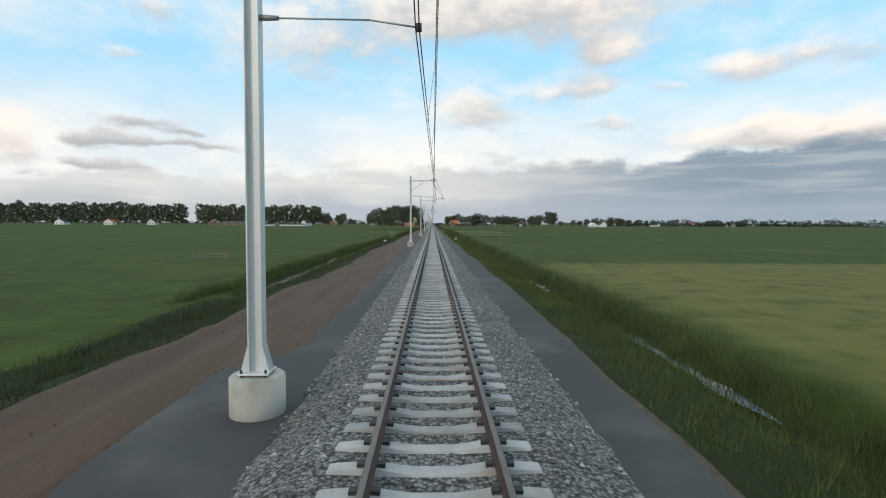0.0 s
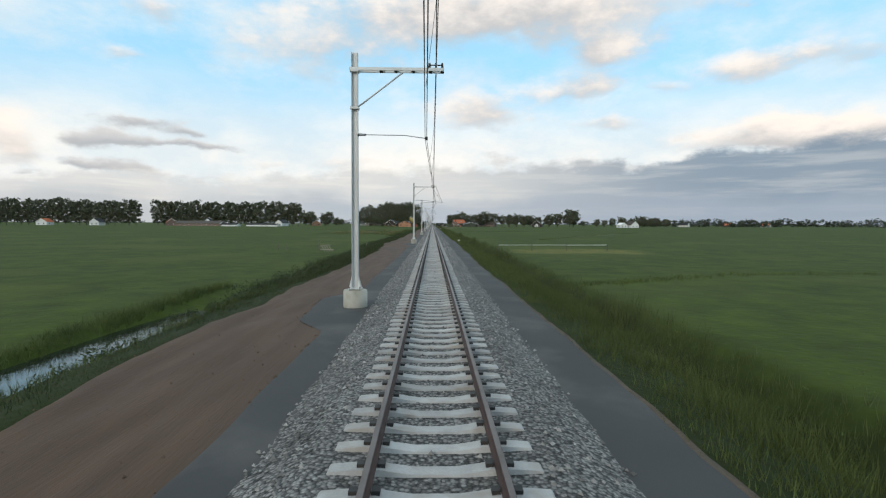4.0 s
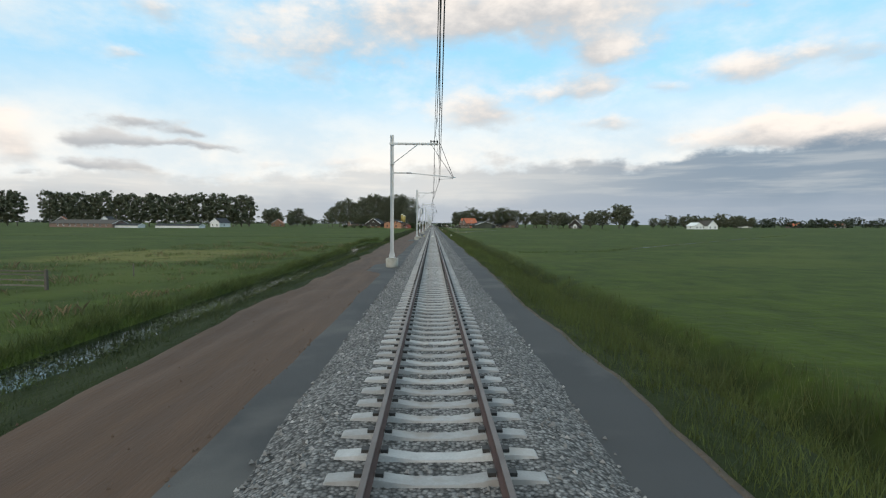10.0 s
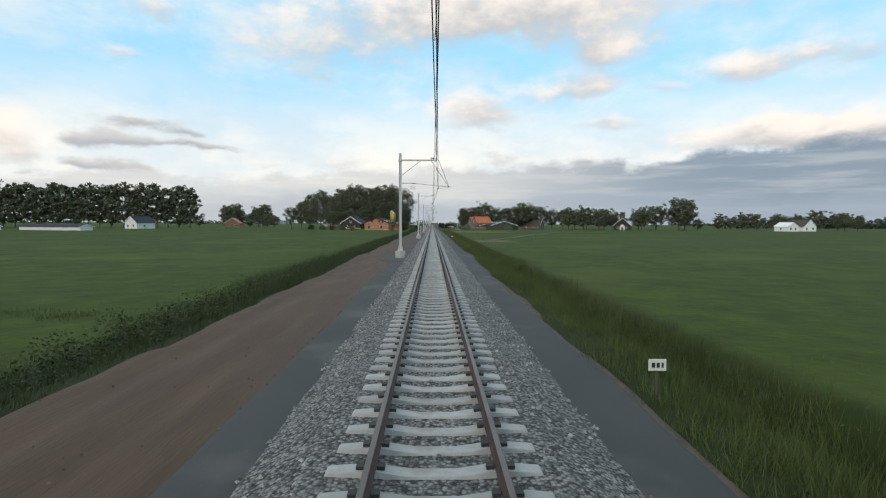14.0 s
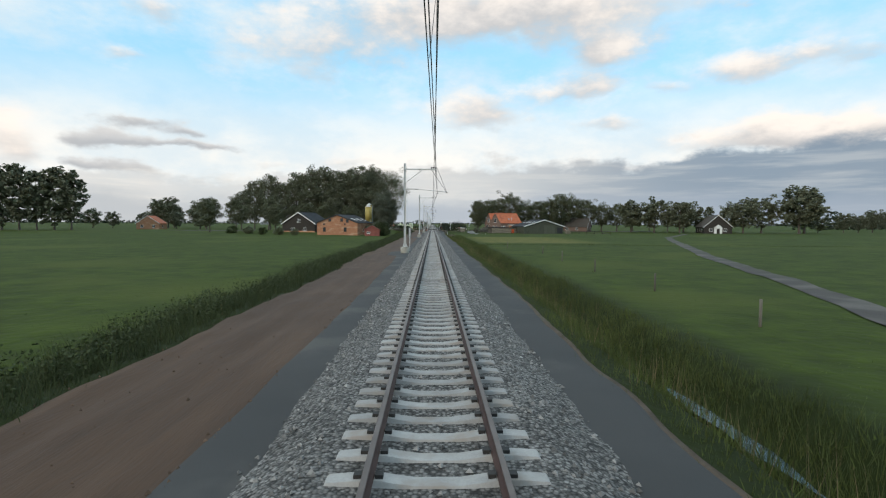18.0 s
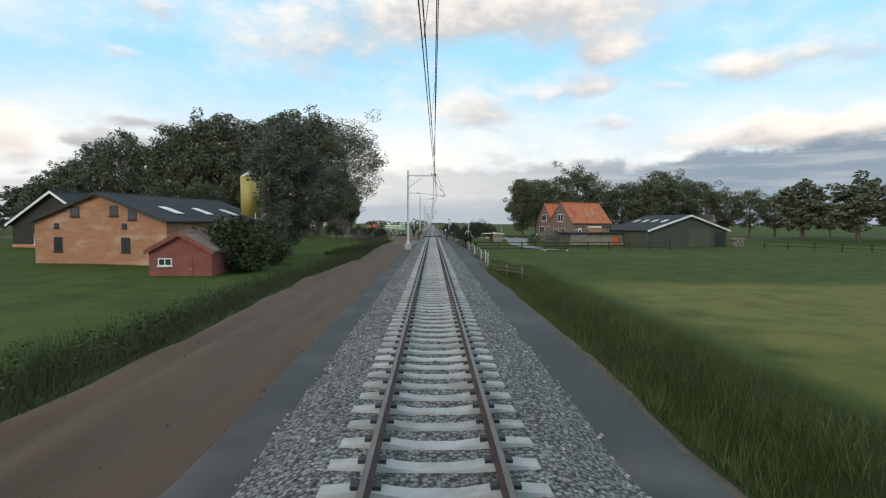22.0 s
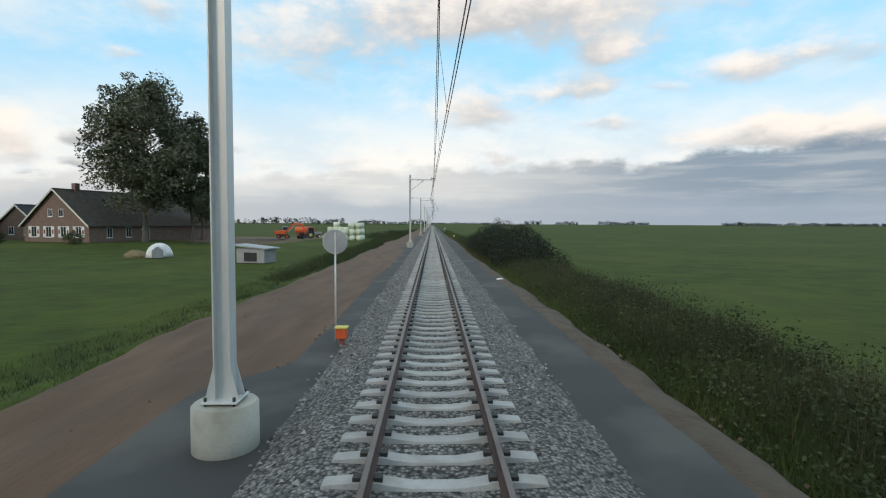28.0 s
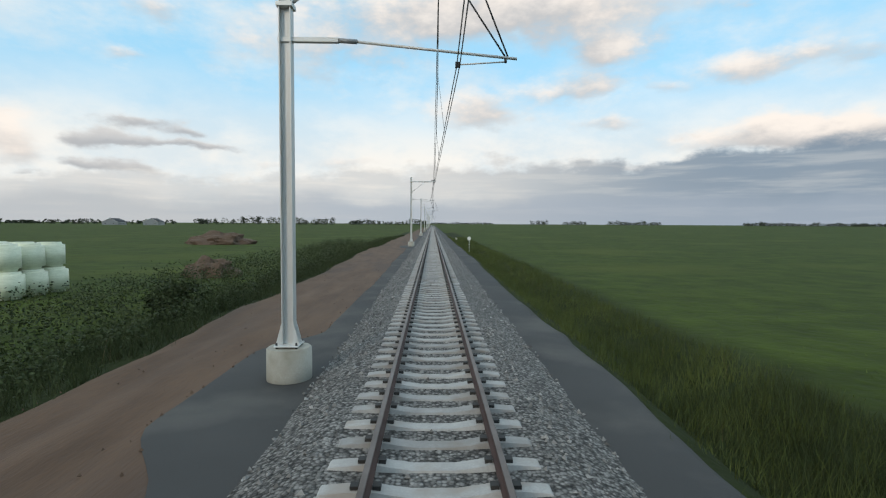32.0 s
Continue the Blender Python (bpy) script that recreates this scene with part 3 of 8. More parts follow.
def sleeper_arrays():
    """One pre-stressed sleeper: high ends and rail seats, a hollow middle, tapered sides."""
    xs = [-1.26, -1.235, -0.98, -0.86, -0.64, -0.50, -0.25, 0.25, 0.50, 0.64, 0.86, 0.98, 1.235, 1.26]
    tops = [-0.225, -0.200, -0.180, -0.178, -0.178, -0.205, -0.240, -0.240, -0.205, -0.178, -0.178, -0.180, -0.200, -0.225]
    v, f = [], []
    for x, z in zip(xs, tops):
        v += [(x, -0.145, -0.33), (x, -0.105, z), (x, 0.105, z), (x, 0.145, -0.33)]
    for i in range(len(xs) - 1):
        for j in range(3):
            f.append((4 * i + j, 4 * i + j + 1, 4 * i + 5 + j, 4 * i + 4 + j))
    n = 4 * (len(xs) - 1)
    f += [(0, 3, 2, 1), (n, n + 1, n + 2, n + 3)]
    return np.array(v), np.array(f)


SV, SF = sleeper_arrays()
SLEEPERS = [y for y in np.arange(-20.0, 1340, 0.6) if not CROSS0 - 3.4 < y < CROSS1 + 0.4]
NEAR = [y for y in SLEEPERS if 280 < y <= 460][:300]


def many(v, f, places):
    """The same small mesh at many places, as arrays."""
    places = np.asarray(places)
    vv = (v[None] + places[:, None, :]).reshape(-1, 3)
    ff = (f[None] + (np.arange(len(places)) * len(v))[:, None, None]).reshape(-1, f.shape[1])
    return vv, ff


rest = [y for y in SLEEPERS if y not in NEAR]
rng = np.random.default_rng(4)
m_sleeper_rest = surf("sleeper_concrete_rest", (0.29, 0.282, 0.272), (0.43, 0.422, 0.406), scale=3, fine=35, bump=0.25, depth=0.006, island=0.16, spots=(0.30, 0.27, 0.24), spot_scale=2.0)
places = [(rng.normal(0, 0.012), y + rng.normal(0, 0.006), 0) for y in rest]
tagged(part("sleeper_row", mesh_from("sleeper_row", *many(SV, SF, places), m_sleeper_rest), None, track, "rows of pale concrete sleepers"), kind="stuff")

# clips on both sides of both rails
cb = box_bm(-0.045, 0.045, -0.055, 0.055, -0.185, -0.135)
cb.faces.ensure_lookup_table()
bmesh.ops.triangulate(cb, faces=cb.faces[:])
CV = np.array([v.co[:] for v in cb.verts])
CF = np.array([[v.index for v in fc.verts] for fc in cb.faces])
cb.free()
spots = [(s * 0.7525 + d, y, 0) for y in SLEEPERS if y < 1080 for s in (-1, 1) for d in (-0.12, 0.12)]
tagged(part("rail_clip_row", mesh_from("rail_clip_row", *many(CV, CF, spots), M_CLIP), None, track, "black rail fastenings"), kind="stuff")

# balises and a small cover between the rails
for y in (383.7, 387.0):
    ob = thing("balise", "pale yellow signalling balise fixed between the rails", "balise", pose(0, y, -0.2))
    part("body", box_bm(-0.25, 0.25, -0.20, 0.20, -0.03, 0.07, 0.03), M_CREAM, ob)
    part("bracket", box_bm(-0.34, 0.34, -0.05, 0.05, -0.06, -0.03), M_DARK, ob)
plate = thing("marker_plate", "small white marker plate lying between the rails", "marker plate", pose(0, 713.0, -0.2))
part("plate", box_bm(-0.16, 0.16, -0.12, 0.12, -0.05, 0.03, 0.015), M_WHITE, plate)
part("mark", box_bm(-0.10, 0.10, -0.03, 0.03, 0.03, 0.034), M_DARK, plate)
plate = copy_thing(plate, pose(0, 725.6, -0.2))
# loose stones on the shoulders
g = np.array([(0, 0, 0.9), (1, 0, -0.2), (-0.5, 0.85, -0.15), (-0.5, -0.85, -0.25), (0.1, 0.1, -0.8)])
gf = np.array([(0, 1, 2), (0, 2, 3), (0, 3, 1), (4, 2, 1), (4, 3, 2), (4, 1, 3)])
N = 60000
yy = rng.uniform(2, 960, N)
band = rng.choice(4, N, p=[0.40, 0.40, 0.10, 0.10])
sx = np.where(band == 0, rng.uniform(1.28, 2.55, N), np.where(band == 1, -rng.uniform(1.28, 2.45, N), np.where(band == 2, rng.uniform(-0.66, 0.66, N), rng.normal(0, 1.0, N))))
ok = (~((yy > CROSS0 - 3.0) & (yy < CROSS1 + 1))) & (np.abs(sx) < 2.62)
sx, yy = sx[ok], yy[ok]
ax = np.abs(sx)
sz = np.where(ax < 1.3, -0.25, np.where(ax < 1.55, -0.235, np.interp(ax, [1.55, 2.12, 2.48, 2.7], [-0.245, -0.44, -0.55, -0.55])))
onsleeper = (ax < 1.27) & (np.abs((yy + 20.0 + 0.3) % 0.6 - 0.3) < 0.16)
keep = ~onsleeper
sx, yy, sz = sx[keep], yy[keep], sz[keep]
n = len(sx)
turn = rng.uniform(0, 6.28, n)
size = rng.uniform(0.022, 0.056, n)
jit = g[None] * rng.uniform(0.7, 1.3, (n, 5, 3)) * size[:, None, None]
c, s = np.cos(turn)[:, None], np.sin(turn)[:, None]
vx, vy = jit[..., 0] * c - jit[..., 1] * s, jit[..., 0] * s + jit[..., 1] * c
V = np.stack([vx + sx[:, None], vy + yy[:, None], jit[..., 2] * 0.75 + sz[:, None] + 0.012], axis=-1).reshape(-1, 3)
F = (gf[None] + (np.arange(n) * 5)[:, None, None]).reshape(-1, 3)
tagged(new("ballast_stones", mesh_from("ballast_stones", V, F, M_STONE)), "loose grey broken stones on the ballast", "ballast", kind="stuff")
# ------------------------------------------------------------ catenary masts and wires
MX, WIRE_Z, CARRY_Z = -3.0, 5.85, 8.62


def mast_base(group_label):
    ob = thing("catenary_mast", group_label, "catenary mast", group="catenary masts along the track")
    bm = bmesh.new()
    bmesh.ops.create_cone(bm, cap_ends=True, segments=28, radius1=0.46, radius2=0.455, depth=1.0, matrix=Matrix.Translation((0, 0, -0.4)))
    top = [e for e in bm.edges if all(v.co.z > 0.09 for v in e.verts)]
    bmesh.ops.bevel(bm, geom=top, offset=0.03, segments=2, affect="EDGES")
    for f in bm.faces:
        f.smooth = len(f.verts) == 4
    part("foundation", bm, M_CONC, ob, "round pale concrete foundation")
    part("base_plate", box_bm(-0.25, 0.25, -0.25, 0.25, 0.135, 0.165, 0.006), M_GALV, ob)
    for x in (-0.2, 0.2):
        for y in (-0.2, 0.2):
            part("anchor_bolt", rod_bm((x, y, 0.08), (x, y, 0.22), 0.022, seg=6), M_DARK, ob)
    # rolled H-section
    outline = [(-0.12, -0.12), (-0.12, 0.12), (-0.100, 0.12), (-0.100, 0.008), (0.100, 0.008), (0.100, 0.12), (0.12, 0.12), (0.12, -0.12), (0.100, -0.12), (0.100, -0.008), (-0.100, -0.008), (-0.100, -0.12)]
    bm = prism_bm(outline, 0.165, 9.05)
    for v in bm.verts:
        v.co = Vector((v.co.x, v.co.z, v.co.y))
    bmesh.ops.recalc_face_normals(bm, faces=bm.faces[:])
    part("column", bm, M_GALV, ob, "galvanised steel H-section column")
    for sx in (-1, 1):
        bm = bmesh.new()
        for y in (-0.112, 0.112):
            vs = [bm.verts.new((sx * x, y + d, z)) for d in (-0.008, 0.008) for x, z in ((0.12, 0.165), (0.24, 0.165), (0.12, 0.62))]
            o = bm.verts[:][-6:]
            for tri in ((0, 1, 2), (3, 5, 4)):
                bm.faces.new([o[i] for i in tri])
            for q in ((0, 3, 4, 1), (1, 4, 5, 2), (2, 5, 3, 0)):
                bm.faces.new([o[i] for i in q])
        bmesh.ops.recalc_face_normals(bm, faces=bm.faces[:])
        part("gusset", bm, M_GALV, ob)
    # cantilever of two channels with its strut
    for y in (-0.15, 0.15):
        part("beam", box_bm(-0.18, 3.35, y - 0.02, y + 0.02, 8.36, 8.48, 0.006), M_GALV, ob)
    for x in (1.0, 1.55, 2.2, 2.85, 3.3):
        part("spacer", box_bm(x - 0.06, x + 0.06, -0.15, 0.15, 8.35, 8.47), M_DARK, ob)
    part("strut", rod_bm((0.1, 0, 7.02), (1.82, 0, 8.34), 0.032), M_GALV, ob)
    part("collar", box_bm(-0.16, 0.16, -0.16, 0.16, 8.32, 8.37), M_GALV, ob)
    part("collar", box_bm(-0.16, 0.16, -0.16, 0.16, 6.94, 7.02), M_GALV, ob)
    # support of the carrier wire on top
    part("saddle", rod_bm((2.78, 0, 8.62), (3.32, 0, 8.62), 0.025), M_DARK, ob)
    for x in (2.82, 3.06, 3.3):
        part("insulator", rod_bm((x, 0, 8.48), (x, 0, 8.70), 0.05, 0.035), M_DARK, ob)
    return ob


MAST_B = mast_base("galvanised catenary mast on a round concrete foundation, thin steady rod")
part("insulator", rod_bm((0.12, 0, 6.0), (0.42, 0, 6.0), 0.055, 0.04), M_GREYBOARD, MAST_B)
part("steady_rod", rod_bm((0.4, 0, 6.0), (1.9, 0, 5.99), 0.016, seg=6), M_GREYBOARD, MAST_B)
part("steady_rod_end", rod_bm((1.9, 0, 5.99), (2.70, 0, 5.88), 0.016, seg=6), M_GREYBOARD, MAST_B)
part("wire_clamp", box_bm(2.66, 2.76, -0.04, 0.04, 5.82, 5.94), M_DARK, MAST_B)

MAST_A = mast_base("galvanised catenary mast on a round concrete foundation, long registration arm")
part("arm_root", box_bm(-0.16, 1.05, -0.05, 0.05, 6.27, 6.37, 0.01), M_GALV, MAST_A)
part("insulator", rod_bm((1.05, 0, 6.32), (1.42, 0, 6.30), 0.05, 0.05), M_GREYBOARD, MAST_A)
part("registration_arm", rod_bm((1.42, 0, 6.30), (4.65, 0, 6.00), 0.03), M_GALV, MAST_A)
part("stay", rod_bm((2.85, 0, 8.36), (4.42, 0, 6.03), 0.018, seg=6), M_DARK, MAST_A)
part("stay", rod_bm((3.42, 0, 8.60), (4.47, 0, 6.03), 0.018, seg=6), M_DARK, MAST_A)
part("hook", rod_bm((4.42, 0, 6.00), (4.42, 0, 5.92), 0.03, seg=6), M_DARK, MAST_A)
part("steady_arm", rod_bm((4.42, 0, 5.94), (3.44, 0, 5.87), 0.016, seg=6), M_GALV, MAST_A)
part("wire_clamp", box_bm(3.40, 3.50, -0.04, 0.04, 5.82, 5.92), M_DARK, MAST_A)

ANCHOR = []
for i, y in enumerate(MAST_Y):
    src = MAST_A if i % 2 else MAST_B
    if i < 2:
        src.matrix_world = pose(MX, y, 0)
    else:
        copy_thing(src, pose(MX, y, 0))
    ANCHOR.append((y, 0.46 if i % 2 else -0.31))
ANCHOR = [(ANCHOR[0][0] - 60.2, 0.46)] + ANCHOR


def wire(name, pts, r, label, parent):
    """A wire through the points, as a tube of four sides."""
    p = np.array(pts)
    ring = np.array([(r, 0, 0), (0, 0, r), (-r, 0, 0), (0, 0, -r)])
    v = (p[:, None, :] + ring[None]).reshape(-1, 3)
    f = [(4 * i + j, 4 * i + (j + 1) % 4, 4 * i + 4 + (j + 1) % 4, 4 * i + 4 + j) for i in range(len(p) - 1) for j in range(4)]
    return part(name, mesh_from(name, v, f, M_WIRE), None, parent, label)


line = thing("overhead_line", "overhead contact line of thin dark wires with droppers", "overhead line")
contact, carry, spare, drops = [], [], [], []
for (y0, x0), (y1, x1) in zip(ANCHOR, ANCHOR[1:]):
    for k in range(8):
        u = k / 8
        y, x = y0 + (y1 - y0) * u, x0 + (x1 - x0) * u
        sag = 4 * u * (1 - u)
        contact.append((x, y, WIRE_Z - 0.02 * sag))
        carry.append((0.06 + 0.7 * x * sag * 0.5, y, CARRY_Z - 1.75 * sag))
        spare.append((0.08, y, CARRY_Z + 0.1 - 0.75 * sag))
        if k:
            drops.append((contact[-1], carry[-1]))
wire("contact_wire", [(x - 0.03, y, z) for x, y, z in contact], 0.011, "twin copper contact wire", line)
wire("contact_wire", [(x + 0.03, y, z) for x, y, z in contact], 0.011, "twin copper contact wire", line)
wire("carrier_wire", carry, 0.014, "sagging carrier wire", line)
wire("feeder_wire", spare, 0.013, "feeder wire on top of the beams", line)
bm = bmesh.new()
for a, b in drops:
    if a[1] < 1100:
        rod_bm(a, b, 0.006, seg=4, bm=bm)
tagged(part("dropper_row", bm, M_WIRE, line, "thin droppers between the wires"), kind="stuff")
# ------------------------------------------------------------ buildings
def face_frame(side, w, d):
    """Maps (along, up, out) on a wall of a house to its own axes. Front looks along -y."""
    if side == "front":
        return lambda a, z, o: (a, -o, z)
    if side == "right":
        return lambda a, z, o: (w / 2 + o, a, z)
    if side == "left":
        return lambda a, z, o: (-w / 2 - o, a, z)
    return lambda a, z, o: (a, d + o, z)


def slab(place, a0, a1, z0, z1, o0, o1):
    p, q = place(a0, z0, o0), place(a1, z1, o1)
    return box_bm(min(p[0], q[0]), max(p[0], q[0]), min(p[1], q[1]), max(p[1], q[1]), min(p[2], q[2]), max(p[2], q[2]))


def window(house, place, a, z, w, h, frame_mat=None, panes=2, name="window", sill=True):
    """A window in a wall: frame, glass panes and sill."""
    fm = frame_mat or M_WHITE
    win = part(name, slab(place, a - w / 2, a + w / 2, z, z + h, -0.06, 0.025), fm, house, "white painted window" if fm is M_WHITE else "")
    pw = (w - 0.08 * (panes + 1)) / panes
    for i in range(panes):
        a0 = a - w / 2 + 0.08 + i * (pw + 0.08)
        part("pane", slab(place, a0, a0 + pw, z + 0.08, z + h - 0.08, 0.0, 0.03), M_GLASS, win)
    if sill:
        part("sill", slab(place, a - w / 2 - 0.08, a + w / 2 + 0.08, z - 0.07, z, 0.0, 0.10), fm, win)
    return win


def gable_house(name, label, category, m, w, d, eave, ridge, wall_mat, roof_mat, over=0.35, trim=None, base=-0.3, hip=0.0, thick=0.14):
    """A house with its gable to the front: walls, two roof slopes, bargeboards. Its origin is the middle of the front wall."""
    h = thing(name, label, category, m)
    part("wall", prism_bm([(-w / 2, base), (w / 2, base), (w / 2, eave), (0, ridge), (-w / 2, eave)], 0, d), wall_mat, h)
    slope = (ridge - eave) / (w / 2)
    for s in (-1, 1):
        lo = (s * (w / 2 + over), eave - slope * over)
        outline = [lo, (0, ridge), (0, ridge + thick), (lo[0], lo[1] + thick)]
        bm = prism_bm([(x, z + 0.02) for x, z in outline], -over, d + over)
        if hip:
            for v in bm.verts:
                if abs(v.co.x) < 0.01:
                    v.co.y += hip if v.co.y < d / 2 else -hip
        part("roof", bm, roof_mat, h)
        if trim:
            t = [(lo[0], lo[1] - 0.12), (0, ridge - 0.12), (0, ridge + thick + 0.06), (lo[0], lo[1] + thick + 0.06)]
            part("bargeboard", prism_bm(t, -over - 0.05, -over), trim, h)
    part("ridge_cap", prism_bm([(-0.18, ridge + thick - 0.04), (0.18, ridge + thick - 0.04), (0.06, ridge + thick + 0.1), (-0.06, ridge + thick + 0.1)], -over + hip, d + over - hip), roof_mat, h)
    return h


def door(house, place, a, z, w, h, mat, frame_mat=None):
    dr = part("door", slab(place, a - w / 2, a + w / 2, z, z + h, -0.04, 0.03), mat, house)
    if frame_mat:
        for a0, a1, z0, z1 in ((a - w / 2 - 0.08, a - w / 2, z, z + h + 0.08), (a + w / 2, a + w / 2 + 0.08, z, z + h + 0.08), (a - w / 2, a + w / 2, z + h, z + h + 0.08)):
            part("door_frame", slab(place, a0, a1, z0, z1, -0.02, 0.045), frame_mat, dr)
    part("handle", slab(place, a + w * 0.36, a + w * 0.42, z + h * 0.46, z + h * 0.5, 0.03, 0.09), M_GREYBOARD, dr)
    return dr


# brick barn with a dark sheet roof, its gable towards the train
barn = gable_house("brick_barn", "orange brick barn with a dark sheet roof on a pasture", "barn", pose(-30.0, 655.0, FIELD, 0, 0, -9), 13.2, 19, 3.9, 6.35, M_BRICK, M_SLATE, trim=M_DARK)
fr = face_frame("front", 13.2, 19)
for a, z, w, h in ((-4.2, 1.1, 0.9, 1.35), (2.6, 1.1, 0.9, 1.35), (-4.3, 3.25, 0.5, 0.45), (2.5, 3.25, 0.5, 0.45), (1.5, 4.35, 0.85, 0.95), (3.3, 4.0, 0.85, 0.95), (-2.4, 4.3, 0.9, 0.9)):
    window(barn, fr, a, z, w, h, M_DARKWOOD, 1)
rt = face_frame("right", 13.2, 19)
window(barn, rt, 6.0, 1.1, 1.1, 1.0, M_WHITE, 2)
door(barn, rt, 13.0, -0.2, 2.6, 2.6, M_PALEWOOD, M_DARK)
for y in (4, 9, 14):       # pale rooflights, solar sheets on the far slope
    bm = box_bm(-1.0, 1.0, -0.55, 0.55, 0, 0.05)
    ob = part("rooflight", bm, M_WHITE, barn, "translucent rooflight sheet")
    ob.matrix_local = Matrix.Translation((4.2, y, 3.9 + (6.35 - 3.9) * (6.6 - 4.2) / 6.6 + 0.19)) @ Matrix.Rotation(math.atan2(2.45, 7.1), 4, "Y")
for i in range(7):
    ob = part("solar_panel", box_bm(-0.9, 0.9, -1.2, 1.2, 0, 0.06), M_GREYBOARD, barn, "grey solar panel")
    ob.matrix_local = Matrix.Translation((-1.2, 2.0 + i * 2.6, 6.35 - 2.45 * 1.2 / 7.1 + 0.2)) @ Matrix.Rotation(-math.atan2(2.45, 7.1), 4, "Y")

# dark timber house behind it with white bargeboards
hb = gable_house("farmhouse", "dark farmhouse gable with white bargeboards", "house", pose(-46.5, 672.0, FIELD, 0, 0, -8), 11.5, 16, 3.6, 7.4, M_DARKWOOD, M_SLATE, trim=M_WHITE, over=0.5)
window(hb, face_frame("front", 11.5, 16), -2.2, 1.0, 1.2, 1.3)
window(hb, face_frame("front", 11.5, 16), 2.2, 1.0, 1.2, 1.3)
window(hb, face_frame("front", 11.5, 16), 0, 4.0, 1.1, 1.1)
part("plinth", box_bm(-5.8, 5.8, -0.05, 0, -0.3, 1.0), M_BRICK, hb)

# red shed
rs = gable_house("red_shed", "small red brick shed with a reddish-brown roof among grass", "shed", pose(-17.9, 645.0, -1.5, 0, 0, 3), 4.3, 4.6, 2.1, 3.3, M_REDWALL, M_BRICKB, over=0.22, trim=M_REDWALL)
fr = face_frame("front", 4.3, 4.6)
door(rs, fr, 0.35, 0.0, 0.95, 1.75, M_REDWALL)
window(rs, fr, -1.05, 1.05, 0.95, 0.55, M_WHITE, 2)

# low wing of the farm with a black wall, and pale lean-to
wing = gable_house("farm_wing", "low farm wing of brick with a dark sheet roof", "barn", pose(-31.6, 678.0, -0.05), 9.0, 12.6, 2.45, 4.35, M_BRICKB, M_SLATE, over=0.4)
window(wing, face_frame("right", 9.0, 12.6), 10.9, 1.0, 0.75, 1.25, M_WHITE, 1)
for y in (8.6, 11.2):
    ob = part("rooflight", box_bm(-0.9, 0.9, -0.28, 0.28, 0, 0.05), M_WHITE, wing, "pale rooflight sheet")
    ob.matrix_local = Matrix.Translation((2.4, y, 2.45 + 1.9 * 2.1 / 4.5 + 0.17)) @ Matrix.Rotation(math.atan2(1.9, 4.5), 4, "Y")
for i in range(3):
    ob = part("solar_panel", box_bm(-0.7, 0.7, -0.9, 0.9, 0, 0.05), M_GREYBOARD, wing, "grey solar panel")
    ob.matrix_local = Matrix.Translation((1.0, 1.6 + i * 2.0, 2.45 + 1.9 * 3.5 / 4.5 + 0.17)) @ Matrix.Rotation(math.atan2(1.9, 4.5), 4, "Y")
blackwall = thing("board_fence", "black board fence in front of the farm yard", "fence", pose(-27.2, 690.7, -0.05, 0, 0, 6))
for i in range(10):
    part("board", box_bm(i * 0.62, i * 0.62 + 0.6, -0.02, 0.03, 0, 2.0 + 0.02 * (i % 3)), M_DARK, blackwall)
lean = thing("lean_to", "wooden lean-to shed with a pale board door", "shed", pose(-21.4, 662.5, ground_z(-21.4, 662.5), 0, 0, -6))
part("wall", box_bm(-1.7, 1.7, 0, 4, -0.5, 2.1), M_DARKWOOD, lean)
part("roof", prism_bm([(-1.9, 2.1), (1.9, 2.1), (1.9, 2.22), (-1.9, 2.8)], -0.3, 4.3), M_SLATE, lean)
door(lean, face_frame("front", 3.4, 4), 0.2, 0, 2.4, 1.9, M_PALEWOOD)


# feed silos on legs
def silo(m, h):
    s = thing("feed_silo", "mustard yellow feed silo on steel legs", "silo", m, group="feed silos by the barn")
    bm = rod_bm((0, 0, 4.4), (0, 0, 4.4 + h), 1.15, seg=24)
    part("tank", bm, M_SILO, s)
    part("roof", rod_bm((0, 0, 4.4 + h), (0, 0, 5.0 + h), 1.17, 0.35, seg=24), M_WHITE, s, "pale conical silo roof")
    part("lid", rod_bm((0, 0, 5.0 + h), (0, 0, 5.15 + h), 0.36, seg=16), M_GREYBOARD, s)
    part("hopper", rod_bm((0, 0, 2.3), (0, 0, 4.4), 0.25, 1.14, seg=24), M_SILO, s)
    for a in range(4):
        x, y = 1.12 * math.cos(a * 1.571 + 0.78), 1.12 * math.sin(a * 1.571 + 0.78)
        part("leg", rod_bm((x, y, -0.1), (x, y, 5.0), 0.06), M_GALV, s)
        x2, y2 = 1.12 * math.cos(a * 1.571 + 2.35), 1.12 * math.sin(a * 1.571 + 2.35)
        part("brace", rod_bm((x, y, 0.4), (x2, y2, 2.2), 0.025, seg=6), M_GALV, s)
        part("brace", rod_bm((x2, y2, 0.4), (x, y, 2.2), 0.025, seg=6), M_GALV, s)
    part("fill_pipe", rod_bm((1.25, 0, 0.8), (1.25, 0, 4.6 + h), 0.05), M_GREYBOARD, s)
    return s


silo(pose(-25.3, 698.2, 0.0), 5.4)
silo(pose(-22.2, 671.2, FIELD), 5.0)

